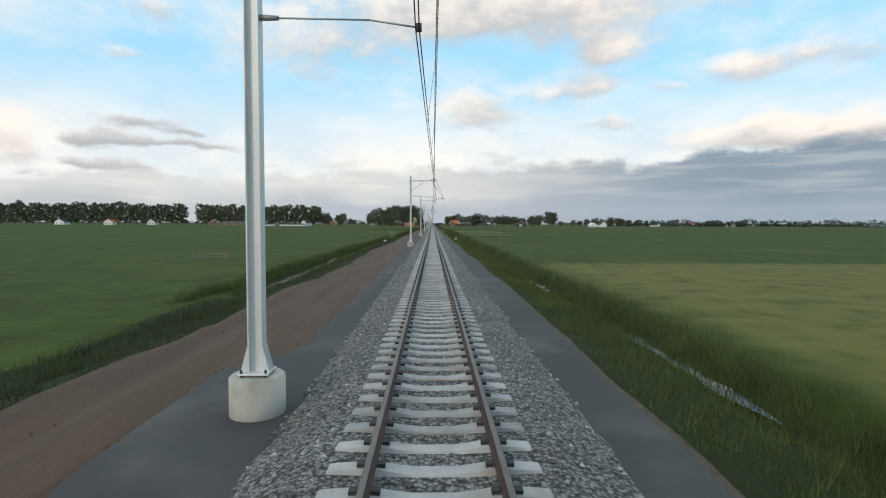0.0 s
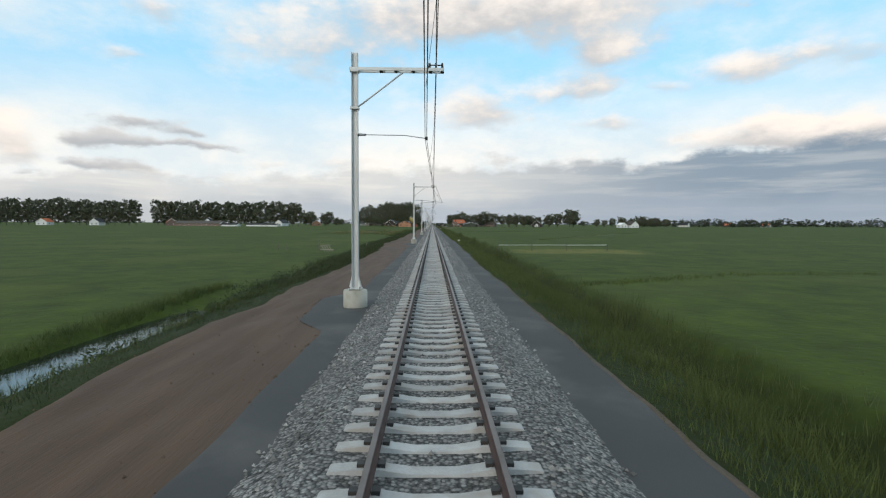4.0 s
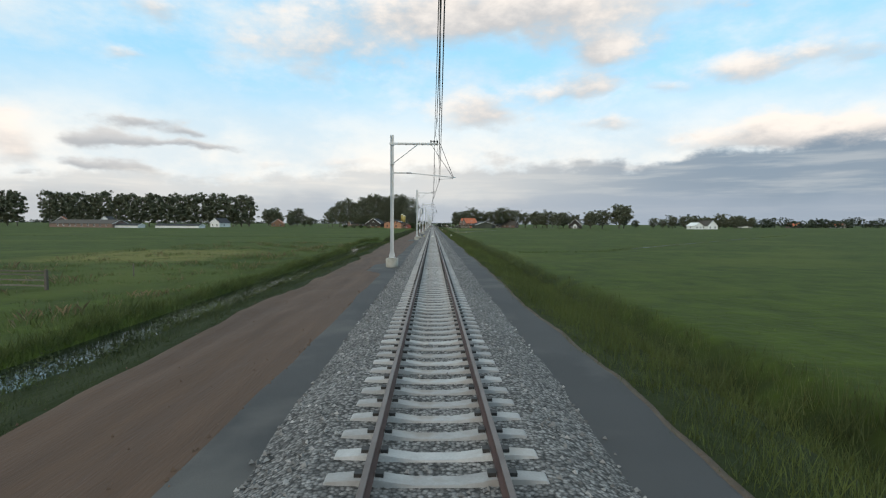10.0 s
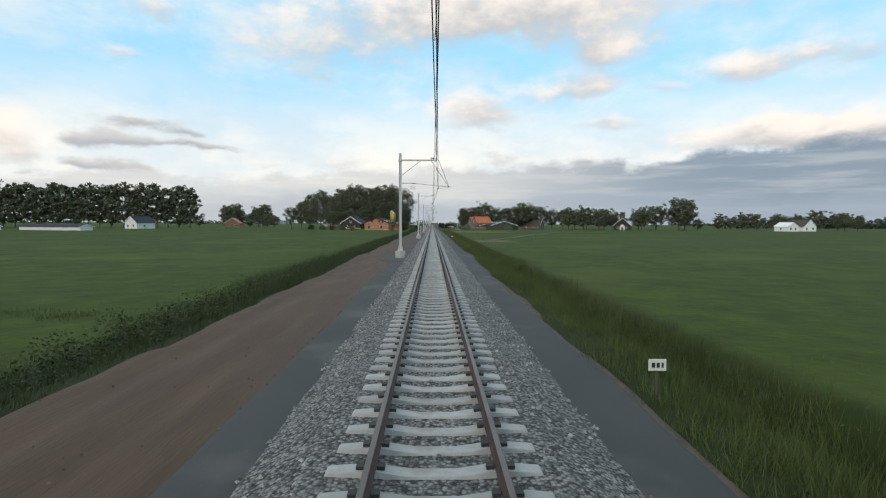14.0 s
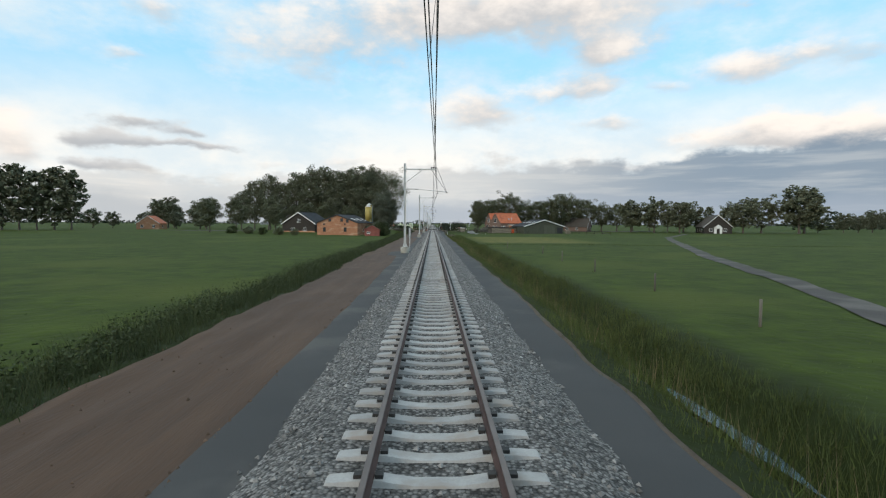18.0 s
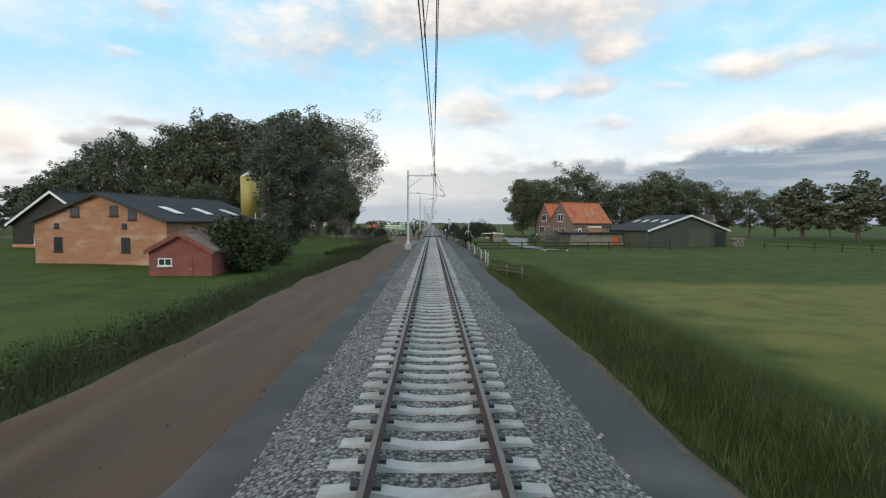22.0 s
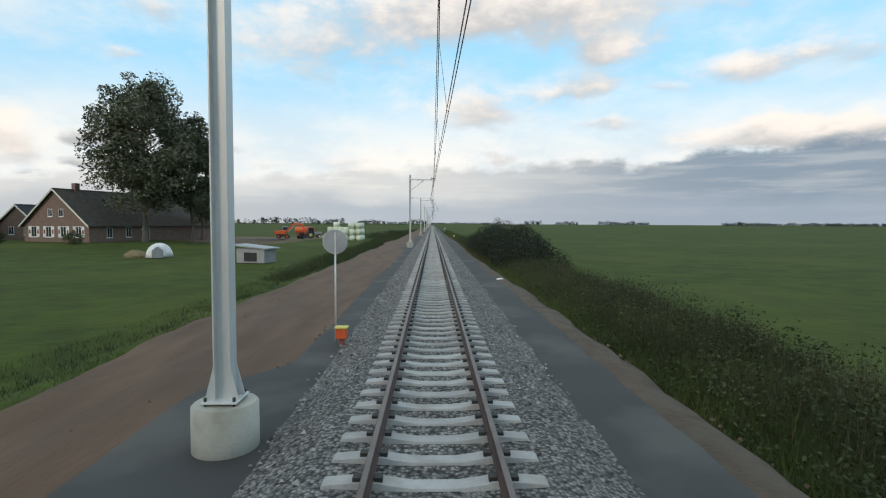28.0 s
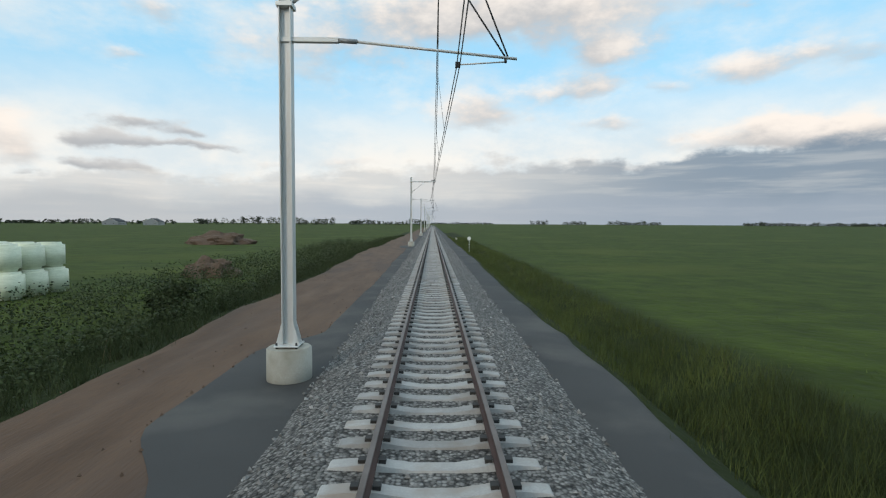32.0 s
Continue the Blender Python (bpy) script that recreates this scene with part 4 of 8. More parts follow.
# twin-gabled brick house with orange tiles at the crossing
H = pose(27.6, 717.6, -0.5, 0, 0, 33) @ pose(0, 0, 0, 0, 0, -90)     # gable looks along -x of the turned plan
h1 = gable_house("brick_house", "brown brick house with an orange tiled roof", "house", H, 7.0, 12.5, 3.4, 7.7, M_BRICKB, M_TILE, over=0.12, trim=M_BRICKB)
fr, rt = face_frame("front", 7.0, 12.5), face_frame("right", 7.0, 12.5)
window(h1, fr, 0.0, 3.7, 1.5, 1.55)
window(h1, fr, -1.2, 1.25, 1.3, 0.9)
window(h1, fr, 0.9, 1.0, 0.8, 1.3, M_WHITE, 1)
door(h1, rt, 2.2, 0, 1.0, 2.2, M_WHITE, M_WHITE)
part("door_glass", slab(rt, 1.85, 2.55, 0.9, 1.9, 0.03, 0.045), M_GLASS, h1)
window(h1, rt, 4.6, 1.2, 1.2, 1.1)
window(h1, rt, 0.9, 1.4, 0.6, 0.7, M_WHITE, 1)
for s in (1,):
    ob = part("skylight", box_bm(-0.35, 0.35, -0.45, 0.45, 0, 0.08), M_GREYBOARD, h1, "grey roof skylight")
    ob.matrix_local = Matrix.Translation((2.2, 6.0, 7.7 - 4.3 * 2.2 / 3.5 + 0.2)) @ Matrix.Rotation(math.atan2(4.3, 3.5), 4, "Y")
    part("flue", rod_bm((2.6, 7.2, 4.6), (2.6, 7.2, 5.9), 0.08), M_GALV, h1)
part("gutter", box_bm(3.55, 3.70, 0.0, 12.5, 3.18, 3.30), M_DARK, h1)
H2 = H @ Matrix.Translation((-5.6, 0.8, 0))
h2 = gable_house("brick_house_wing", "brown brick house wing with an orange tiled roof", "house", H2, 5.0, 9.0, 3.3, 7.6, M_BRICKB, M_TILE, over=0.12, trim=M_BRICKB)
fr = face_frame("front", 5.0, 9.0)
window(h2, fr, 0.0, 3.8, 1.4, 1.5)
window(h2, fr, -0.7, 0.9, 1.55, 1.75)
window(h2, fr, 1.35, 0.9, 1.0, 1.75)
part("dormer", box_bm(1.0, 2.3, 2.2, 4.4, 3.6, 5.4), M_WHITE, h2, "white boarded dormer")
part("dormer_roof", box_bm(0.8, 2.45, 2.0, 4.6, 5.4, 5.55), M_DARK, h2)
# low brick annex with a flat roof
an = thing("brick_annex", "low orange brick annex with a flat dark roof", "house annex", H @ Matrix.Translation((5.4, 6.0, 0)))
part("wall", box_bm(-1.85, 1.6, -1.2, 4.2, -0.3, 2.5), M_BRICK, an)
part("roof", box_bm(-2.0, 1.8, -1.4, 4.4, 2.5, 2.7), M_DARK, an)
part("fascia", box_bm(-2.02, 1.82, -1.44, -1.4, 2.45, 2.74), M_WHITE, an)
window(an, face_frame("right", 3.2, 4.2), 1.8, 1.0, 1.4, 1.0)
# board screens of the terrace
def board_screen(p, q, h, slope, label):
    """Horizontal boards from p to q between two posts; the upper ones are cut back on the slope side."""
    p, q = Vector((*p, -0.62)), Vector((*q, -0.62))
    sc = thing("terrace_screen", label, "garden screen", group="board screens at the house")
    n = int(h / 0.2)
    for k in range(n):
        over = max(0.0, (k - n * 0.55) / n) * slope
        up = Vector((0, 0, 0.12 + k * 0.2))
        part("board", beam_bm(p.lerp(q, over) + up, q + up, 0.03, 0.17), M_WOOD, sc)
    for e, hh in ((p, h * (0.62 if slope else 1.0)), (q, h + 0.05)):
        part("post", beam_bm(e + Vector((0, 0.06, -0.2)), e + Vector((0, 0.061, hh)), 0.09, 0.09), M_DARKWOOD, sc)


board_screen((21.9, 713.0), (24.3, 711.4), 2.0, 0.9, "weathered board screen with a sloping top beside the terrace")
board_screen((20.5, 706.4), (22.7, 704.9), 2.1, 0.9, "weathered board screen with a sloping top beside the terrace")
board_screen((20.6, 706.6), (23.2, 712.0), 1.1, 0.0, "low weathered board fence between the terrace screens")
low = thing("garden_wall", "low orange brick garden wall at the terrace", "garden wall", H)
part("wall", box_bm(5.3, 6.9, 2.4, 6.0, 0, 0.55), M_BRICK, low)


def garden_chair(m):
    c = thing("garden_chair", "white plastic garden chair with a high slatted back", "chair", m, group="white garden chairs")
    part("seat", box_bm(-0.25, 0.25, -0.25, 0.22, 0.40, 0.44, 0.01), M_WHITE, c)
    for i in range(4):
        b = beam_bm((-0.18 + i * 0.12, 0.22, 0.44), (-0.18 + i * 0.12, 0.42, 1.10), 0.09, 0.02)
        part("back_slat", b, M_WHITE, c)
    for x in (-0.24, 0.24):
        part("armrest", box_bm(x - 0.03, x + 0.03, -0.25, 0.28, 0.62, 0.65), M_WHITE, c)
        part("leg", beam_bm((x, -0.22, 0.62), (x * 1.1, -0.30, 0.0), 0.05, 0.03), M_WHITE, c)
        part("leg", beam_bm((x, 0.20, 0.44), (x * 1.1, 0.38, 0.0), 0.05, 0.03), M_WHITE, c)
    return c


gc = garden_chair(pose(20.6, 710.2, -0.5, 0, 0, -60))
copy_thing(gc, pose(21.3, 709.5, -0.5, 0, 0, -75))

# garden shelter with a red roof
gs = thing("garden_shelter", "small open garden shelter with a red white-edged roof", "garden shed", pose(12.2, 706.9, ground_z(12.2, 706.9), 0, 0, 15))
part("back_box", box_bm(-0.75, 1.05, -0.9, 1.1, -0.2, 1.52), M_WOOD, gs, "weathered board shed body")
for i in range(6):
    part("board", box_bm(-0.77, 1.07, -0.93, -0.9, -0.05 + i * 0.26, 0.19 + i * 0.26), M_PALEWOOD, gs)
for x in (-0.8, 1.03):
    part("corner_post", box_bm(x, x + 0.07, -0.95, -0.88, -0.2, 1.52), M_PALEWOOD, gs)
part("roof", prism_bm([(-0.95, 1.52), (1.3, 1.52), (1.3, 1.60), (-0.95, 1.84)], -1.1, 1.3), M_REDWALL, gs, "dull red felt roof")
part("fascia", prism_bm([(-0.99, 1.48), (1.34, 1.48), (1.34, 1.62), (-0.99, 1.87)], -1.15, -1.1), M_WHITE, gs)
part("canopy", box_bm(-2.4, -0.96, -0.8, 1.2, 1.52, 1.60), M_WHITE, gs)
for y in (-0.75, 1.1):
    part("canopy_post", box_bm(-2.36, -2.29, y, y + 0.07, -0.2, 1.52), M_WOOD, gs)

# log shed along the paddock
ls = thing("log_shed", "long low shed of pale slabs with a dark flat roof", "shed", pose(23.6, 694.8, -0.95, 0, 0, 17))
part("core", box_bm(0.1, 15.3, 0.1, 4.5, -0.3, 2.0), M_DARKWOOD, ls)
for j in range(9):
    for i in range(5):
        part("slab_board", box_bm(i * 3.1, i * 3.1 + 3.06, 0.0 - 0.02 * ((i + j) % 2), 0.1, -0.1 + j * 0.23, 0.10 + j * 0.23), M_PALEWOOD, ls)
    part("slab_board", box_bm(-0.04, 0.1, 0.1, 4.4, -0.1 + j * 0.23, 0.10 + j * 0.23), M_WOOD, ls)
part("roof", box_bm(-0.5, 15.8, -0.5, 4.9, 2.0, 2.17), M_SLATE, ls)
op = thing("orange_board", "orange panel leaning against the log shed", "panel", pose(32.2, 697.0, -1.05, -8, 0, 17))
part("panel", box_bm(-0.55, 0.55, -0.04, 0.04, 0, 1.5, 0.02), M_ORANGE, op)
rng7 = random.Random(7)
for i in range(6):
    jn = thing("garden_clutter", "pale plastic tub beside the log shed", "tub", pose(33.4 + i * 0.75, 697.2 + i * 0.25, -1.0, 0, 0, 30 * i), group="clutter at the log shed")
    part("tub", rod_bm((0, 0, 0), (0, 0, 0.4 + 0.3 * rng7.random()), 0.22, 0.28, seg=14), M_WHITE if i % 3 else M_GREYBOARD, jn)
fs = thing("board_fence", "dark horizontal board fence beside the drive", "fence", pose(18.8, 693.0, -0.75, 0, 0, 50))
for j in range(6):
    part("board", box_bm(0, 5.0, -0.02, 0.02, 0.1 + j * 0.26, 0.32 + j * 0.26), M_WOOD, fs)
for x in (0.0, 2.5, 5.0):
    part("post", box_bm(x - 0.06, x + 0.06, 0.02, 0.14, -0.2, 1.8), M_WOOD, fs)

# green barn
gb = gable_house("green_barn", "olive green barn with white bargeboards and a grey roof", "barn", pose(44.4, 695.6, -1.45, 0, 0, 21), 18.4, 9.5, 3.1, 5.65, M_GREENWALL, M_SLATE, trim=M_WHITE, over=0.45)
fr = face_frame("front", 18.4, 9.5)
part("sliding_door", slab(fr, -0.1, 5.2, -0.1, 3.6, 0.0, 0.06), M_GREENWALL, gb)
# no hole in the wall: a dark slab stands for the shade inside the doorway
part("dark_opening", slab(fr, 6.2, 8.6, -0.1, 2.7, -0.02, 0.05), M_DARK, gb)
for y in (1.5, 3.7, 5.9, 8.1):
    ob = part("rooflight", box_bm(-0.75, 0.75, -0.28, 0.28, 0, 0.05), M_WHITE, gb, "pale rooflight sheet")
    ob.matrix_local = Matrix.Translation((-4.0, y, 5.65 - 2.55 * 4.0 / 9.2 + 0.2)) @ Matrix.Rotation(-math.atan2(2.55, 9.2), 4, "Y")
wp = thing("wood_stack", "stack of firewood in a rack beside the green barn", "wood stack", pose(53.5, 697.8, -1.45, 0, 0, 21))
for i in range(5):
    for j in range(7):
        part("log", rod_bm((0.2 + j * 0.32, -0.5, 0.2 + i * 0.36), (0.2 + j * 0.32, 0.6, 0.2 + i * 0.36), 0.15, seg=8), M_PALEWOOD if (i + j) % 3 else M_WOOD, wp)

# farmhouse with half-timber look past the crossing
fc = gable_house("old_farmhouse", "old farmhouse with white shuttered windows and a dark thatched roof", "house", pose(-58.5, 862.5, -0.6, 0, 0, -16), 13.0, 30, 2.8, 8.2, M_BRICKB, M_THATCH, over=0.5, trim=M_CREAM)
fr = face_frame("front", 13.0, 30)
for a in (-4.5, -1.5, 1.5, 4.5):
    window(fc, fr, a, 0.8, 1.1, 1.7)
    for s in (-1, 1):
        part("shutter", slab(fr, a + s * 0.85 - 0.25, a + s * 0.85 + 0.25, 0.8, 2.5, 0.0, 0.04), M_WHITE, fc, "white window shutter")
        part("shutter_panel", slab(fr, a + s * 0.85 - 0.16, a + s * 0.85 + 0.16, 1.35, 1.95, 0.04, 0.055), M_REDWALL, fc)
for a in (-1.1, 1.1):
    window(fc, fr, a, 4.0, 0.9, 1.2)
part("chimney", box_bm(-0.4, 0.4, 3.0, 3.8, 7.6, 9.4, 0.03), M_BRICKB, fc)
rt = face_frame("right", 13.0, 30)
for y in (3.5, 7.0):
    window(fc, rt, y, 0.7, 1.0, 1.7)
door(fc, rt, 10.5, 0, 1.4, 2.2, M_PALEWOOD, M_WHITE)
f2 = gable_house("farm_annex", "grey farm annex with a dark roof behind the farmhouse", "house", pose(-72, 872, -0.6, 0, 0, -16), 9, 14, 2.8, 6.0, M_BRICKB, M_SLATE, over=0.4, trim=M_CREAM)
window(f2, face_frame("front", 9, 14), -1.5, 0.9, 1.2, 1.4)
window(f2, face_frame("front", 9, 14), 2.0, 0.9, 1.2, 1.4)

# farther houses: one simple builder, several sizes
FAR_HOUSES = [
    # x, y, turn, width, depth, eave, ridge, wall, roof, label
    (-149.5, 764, 10, 11, 12, 3.2, 7.0, M_BRICK, M_TILE, "small far house with an orange roof"),
    (-96, 858, -60, 12, 20, 3.0, 6.4, M_BRICKB, M_SLATE, "brown farm building with a dark roof past the crossing"),
    (-85, 905, 60, 14, 30, 3.0, 5.8, M_GREYBOARD, M_SLATE, "grey farm shed past the crossing"),
    (125, 714, -18, 11, 20, 3.0, 8.0, M_DARKWOOD, M_THATCH, "thatched farmhouse with a white gable door"),
    (80, 752, 60, 10, 22, 2.6, 6.6, M_BRICKB, M_THATCH, "dark thatched barn among trees"),
    (237, 696, 12, 10, 16, 3.0, 7.5, M_WHITE, M_THATCH, "white farmhouse with a brown roof far in the fields"),
    (222, 690, 10, 8, 10, 3.0, 5.5, M_WHITE, M_WHITE, "white shed far in the fields"),
    (-205, 610, 75, 12, 52, 2.6, 5.0, M_BRICKB, M_THATCH, "long low farm shed before a row of poplars"),
    (-188, 604, 75, 6, 40, 1.6, 2.6, M_WHITE, M_SLATE, "long low white shed before a row of poplars"),
    (-150, 606, 75, 6, 34, 1.6, 2.6, M_WHITE, M_SLATE, "long low white shed before a row of poplars"),
    (-232, 636, 10, 9, 12, 3.5, 7.5, M_WHITE, M_SLATE, "white house below tall poplars"),
    (-285, 668, 30, 10, 14, 3.5, 7.5, M_BRICKB, M_TILE, "brick house below tall poplars"),
    (-170, 672, -20, 9, 12, 3.5, 7.0, M_WHITE, M_SLATE, "white house below tall poplars"),
    (-360, 655, 10, 9, 16, 3.5, 7.0, M_WHITE, M_SLATE, "white house below tall poplars"),
    (-410, 648, 10, 10, 14, 3.5, 7.0, M_WHITE, M_TILE, "white house with an orange roof below poplars"),
    (-465, 640, 10, 10, 16, 3.5, 7.0, M_WHITE, M_SLATE, "white house below tall poplars"),
    (420, 930, 40, 10, 16, 3, 7, M_WHITE, M_SLATE, "white house far across the fields"),
    (520, 980, 10, 10, 18, 3, 7, M_BRICKB, M_TILE, "brick house far across the fields"),
    (610, 1010, 10, 10, 18, 3, 7, M_WHITE, M_TILE, "white house with an orange roof far across the fields"),
    (-330, 1500, 20, 16, 50, 4, 8, M_GREYBOARD, M_SLATE, "large grey farm shed far away"),
    (-390, 1520, 20, 16, 50, 4, 8, M_GREYBOARD, M_SLATE, "large grey farm shed far away"),
]
for x, y, a, w, d, e, r, wm, rm, lab in FAR_HOUSES:
    fh = gable_house("far_house", lab, "house", pose(x, y, FIELD, 0, 0, a), w, d, e, r, wm, rm, over=0.4, trim=M_WHITE if rm is not M_WHITE else None)
    fr, rt, lf = face_frame("front", w, d), face_frame("right", w, d), face_frame("left", w, d)
    for side, wide in ((fr, w / 2 - 1.5), (lf, 0), (rt, 0)):
        if wide and e > 2:
            for aa2 in (-wide * 0.7, wide * 0.7):
                window(fh, side, aa2, 0.9, 1.3, 1.4)
        elif e > 2:
            for q in range(1, int(d / 5)):
                window(fh, side, q * 5.0, 0.9, 1.3, 1.3)
    if lab.startswith("thatched"):
        part("white_gable", prism_bm([(-1.6, 0), (1.6, 0), (1.6, 2.6), (0, 4.0), (-1.6, 2.6)], -0.5, 0.0), M_WHITE, fh, "white entrance gable")
        door(fh, lambda a, z, o: (a, -0.5 - o, z), 0, 0, 1.2, 2.2, M_DARKWOOD)
# ------------------------------------------------------------ the level crossing
RZ = -0.10


def road_row(x):
    """The near and far edge of the road at x: it bends away on both sides."""
    bend = 0.0026 * max(0.0, abs(x) - 5) ** 2 * (1 if x > 0 else 0.35)
    c = 719.4 + bend + (0.12 * max(0, x - 4)) + (1.2 * step01(x, 3.0, 5.0))
    return c - 2.9, c + 2.9


xs = [x for x in np.arange(-120, 121, 2.0)]
verts, faces = [], []
for side in (-1, 1):
    base = len(verts)
    col = [s for s in np.concatenate([np.arange(2.5, 12, 0.5), np.arange(12, 121, 3.0)])]
    for s in col:
        n0, n1 = road_row(side * s)
        z = RZ - 0.03 - (0.36 * step01(s, 2.5, 9)) - (0.0 if s < 40 else 0.55 * step01(s, 40, 85))
        verts += [(side * s, n0 - 0.4, z - 0.12), (side * s, n0, z), (side * s, (n0 + n1) / 2, z + 0.04), (side * s, n1, z), (side * s, n1 + 0.4, z - 0.12)]
    for i in range(len(col) - 1):
        for j in range(4):
            a = base + 5 * i + j
            faces.append((a, a + 1, a + 6, a + 5) if side < 0 else (a, a + 5, a + 6, a + 1))
tagged(new("road", mesh_from("road", verts, faces, M_ASPHALT, True)), "worn grey asphalt road across the railway", "road", kind="structure")
rd = thing("road_marking", "white centre line dashes on the road", "road marking", kind="structure")
for x in (8, 10.6, 13.2, 15.8, 18.4, 21, -9.0, -12.5):
    n0, n1 = road_row(x)
    n2, n3 = road_row(x + 1.2)
    z = RZ - 0.03 - 0.36 * step01(abs(x) + 0.6, 2.5, 9) + 0.055
    part("dash", beam_bm((x, (n0 + n1) / 2, z), (x + 1.2, (n2 + n3) / 2, z), 0.12, 0.02), M_WHITE, rd)
# drive to the house, pale paving
pv = thing("house_drive", "pale grey paved drive in front of the brick house", "drive", kind="structure")
DRIVE = [((16.6, 682.6), (19.2, 683.0)), ((14.9, 690.0), (17.8, 690.4)), ((14.0, 697.0), (17.0, 696.8)), ((14.2, 705.0), (17.6, 704.0)), ((15.2, 711.0), (19.6, 710.0)), ((14.8, 717.0), (20.5, 717.0)), ((9.5, 721.6), (17.5, 723.0))]
verts, faces = [], []
for (ax_, ay), (bx, by) in zip(DRIVE, DRIVE[1:]):
    for i in range(6):
        base = len(verts)
        for u in (i / 6, (i + 1) / 6):
            l, r = Vector(ax_).lerp(Vector(bx), u), Vector(ay).lerp(Vector(by), u)
            for v in range(7):
                q = l.lerp(r, v / 6)
                verts.append((q.x, q.y, ground_z(q.x, q.y) + 0.05))
        faces += [(base + v, base + v + 1, base + v + 8, base + v + 7) for v in range(6)]
part("paving", mesh_from("paving", verts, faces, surf("drive_paving", (0.20, 0.198, 0.194), (0.29, 0.286, 0.28), scale=0.8, fine=20, bump=0.3), True), None, pv)

for s, far in ((-1, 9.5), (1, 4.6)):
    ribbon("footway", lambda y: [(s * x, -0.625 + 0.475 * step01(y, 704.5, 716.6) * (1 - 0.35 * step01(x, 3.5, 9))) for x in ((2.72, 3.6, 5.0, 6.6, min(far, road_edge(y) - 0.1)) if s < 0 else (2.72, 3.4, 4.0, far))][::s],
           704.5, 718.0, 0.5, M_DIRT_DRY if s < 0 else M_ASPHALT, "worn grey-brown footway up to the crossing", "footway")
    kb = thing("kerb", "pale concrete kerb beside the ballast at the crossing", "kerb", kind="structure")
    for k in range(5):
        y0 = 711.6 + k
        z = -0.585 + 0.475 * step01(y0 + 0.5, 704.5, 716.6)
        part("kerb_stone", box_bm(min(s * 2.64, s * 2.72), max(s * 2.64, s * 2.72), y0, y0 + 0.98, z - 0.3, z - 0.02, 0.012), M_EDGE, kb)

for s in (-1, 1):
    ribbon("ballast_bed", lambda y: [(s * 1.5, -0.238), (s * 2.1, -0.30 - 0.08 * (1 - step01(y, 706, 716))), (s * 2.66, -0.66 + 0.475 * step01(y, 704.5, 716.6))][::s],
           706.0, 716.5, 0.5, M_BALLAST, "grey ballast filled up to the kerb at the crossing", "ballast")
deck = thing("level_crossing_deck", "rubber and concrete level crossing deck between pale edge slabs", "level crossing")
for j in range(3):
    y0, y1 = CROSS0 + j * 1.8, CROSS0 + j * 1.8 + 1.77
    part("panel", box_bm(-0.66, 0.66, y0, y1, -0.25, -0.025 + 0.004 * (j % 2), 0.012), M_DECK, deck)
    for s in (-1, 1):
        part("panel", box_bm(min(s * 0.80, s * 1.98), max(s * 0.80, s * 1.98), y0, y1, -0.25, -0.03, 0.012), M_DECK, deck)
        part("joint_strip", box_bm(min(s * 0.82, s * 1.97), max(s * 0.82, s * 1.97), y1 - 0.01, y1 + 0.045, -0.2, -0.022), M_SLEEPER, deck, "pale joint between panels")
for s in (-1, 1):
    for j in range(2):
        part("edge_slab", box_bm(min(s * 2.0, s * 2.5), max(s * 2.0, s * 2.5), CROSS0 + 0.1 + j * 2.75, CROSS0 + 2.8 + j * 2.75, -0.45, -0.045, 0.015), M_EDGE, deck, "pale pinkish edge slab")
part("ramp_block", prism_bm([(-0.22, -0.30), (0.22, -0.30), (0.20, -0.05), (-0.20, -0.05)], CROSS0 - 0.45, CROSS0 - 0.01), M_EDGE, deck)
part("end_beam", box_bm(-2.0, 2.0, CROSS0 - 0.10, CROSS0 - 0.012, -0.5, -0.06), M_DARKWOOD, deck)
ribbon("dusty_fill", lambda y: [(-2.5, -0.47), (-1.9, -0.26), (-0.82, -0.205), (-0.69, -0.205), (0.69, -0.205), (0.82, -0.205), (1.9, -0.26), (2.5, -0.47)], 722.1, 728.5, 0.4,
       surf("grey_dusty_fill", (0.085, 0.080, 0.076), (0.150, 0.143, 0.135), scale=1.5, fine=30, bump=0.6, depth=0.02, vary=0), "fine grey dusty stone fill over the sleepers", "gravel")
apron = thing("track_dirt", "rust-brown dusty sleepers before the crossing", "sleeper")
for k in range(5):
    part("sleeper", mesh_from("old_sleeper", SV * (1, 1, 1) + (0, CROSS0 - 3.3 + k * 0.6, -0.01), SF, surf("dusty_sleeper", (0.13, 0.10, 0.08), (0.21, 0.17, 0.14), scale=3, fine=25) if k == 0 else bpy.data.materials["dusty_sleeper"]), None, apron)


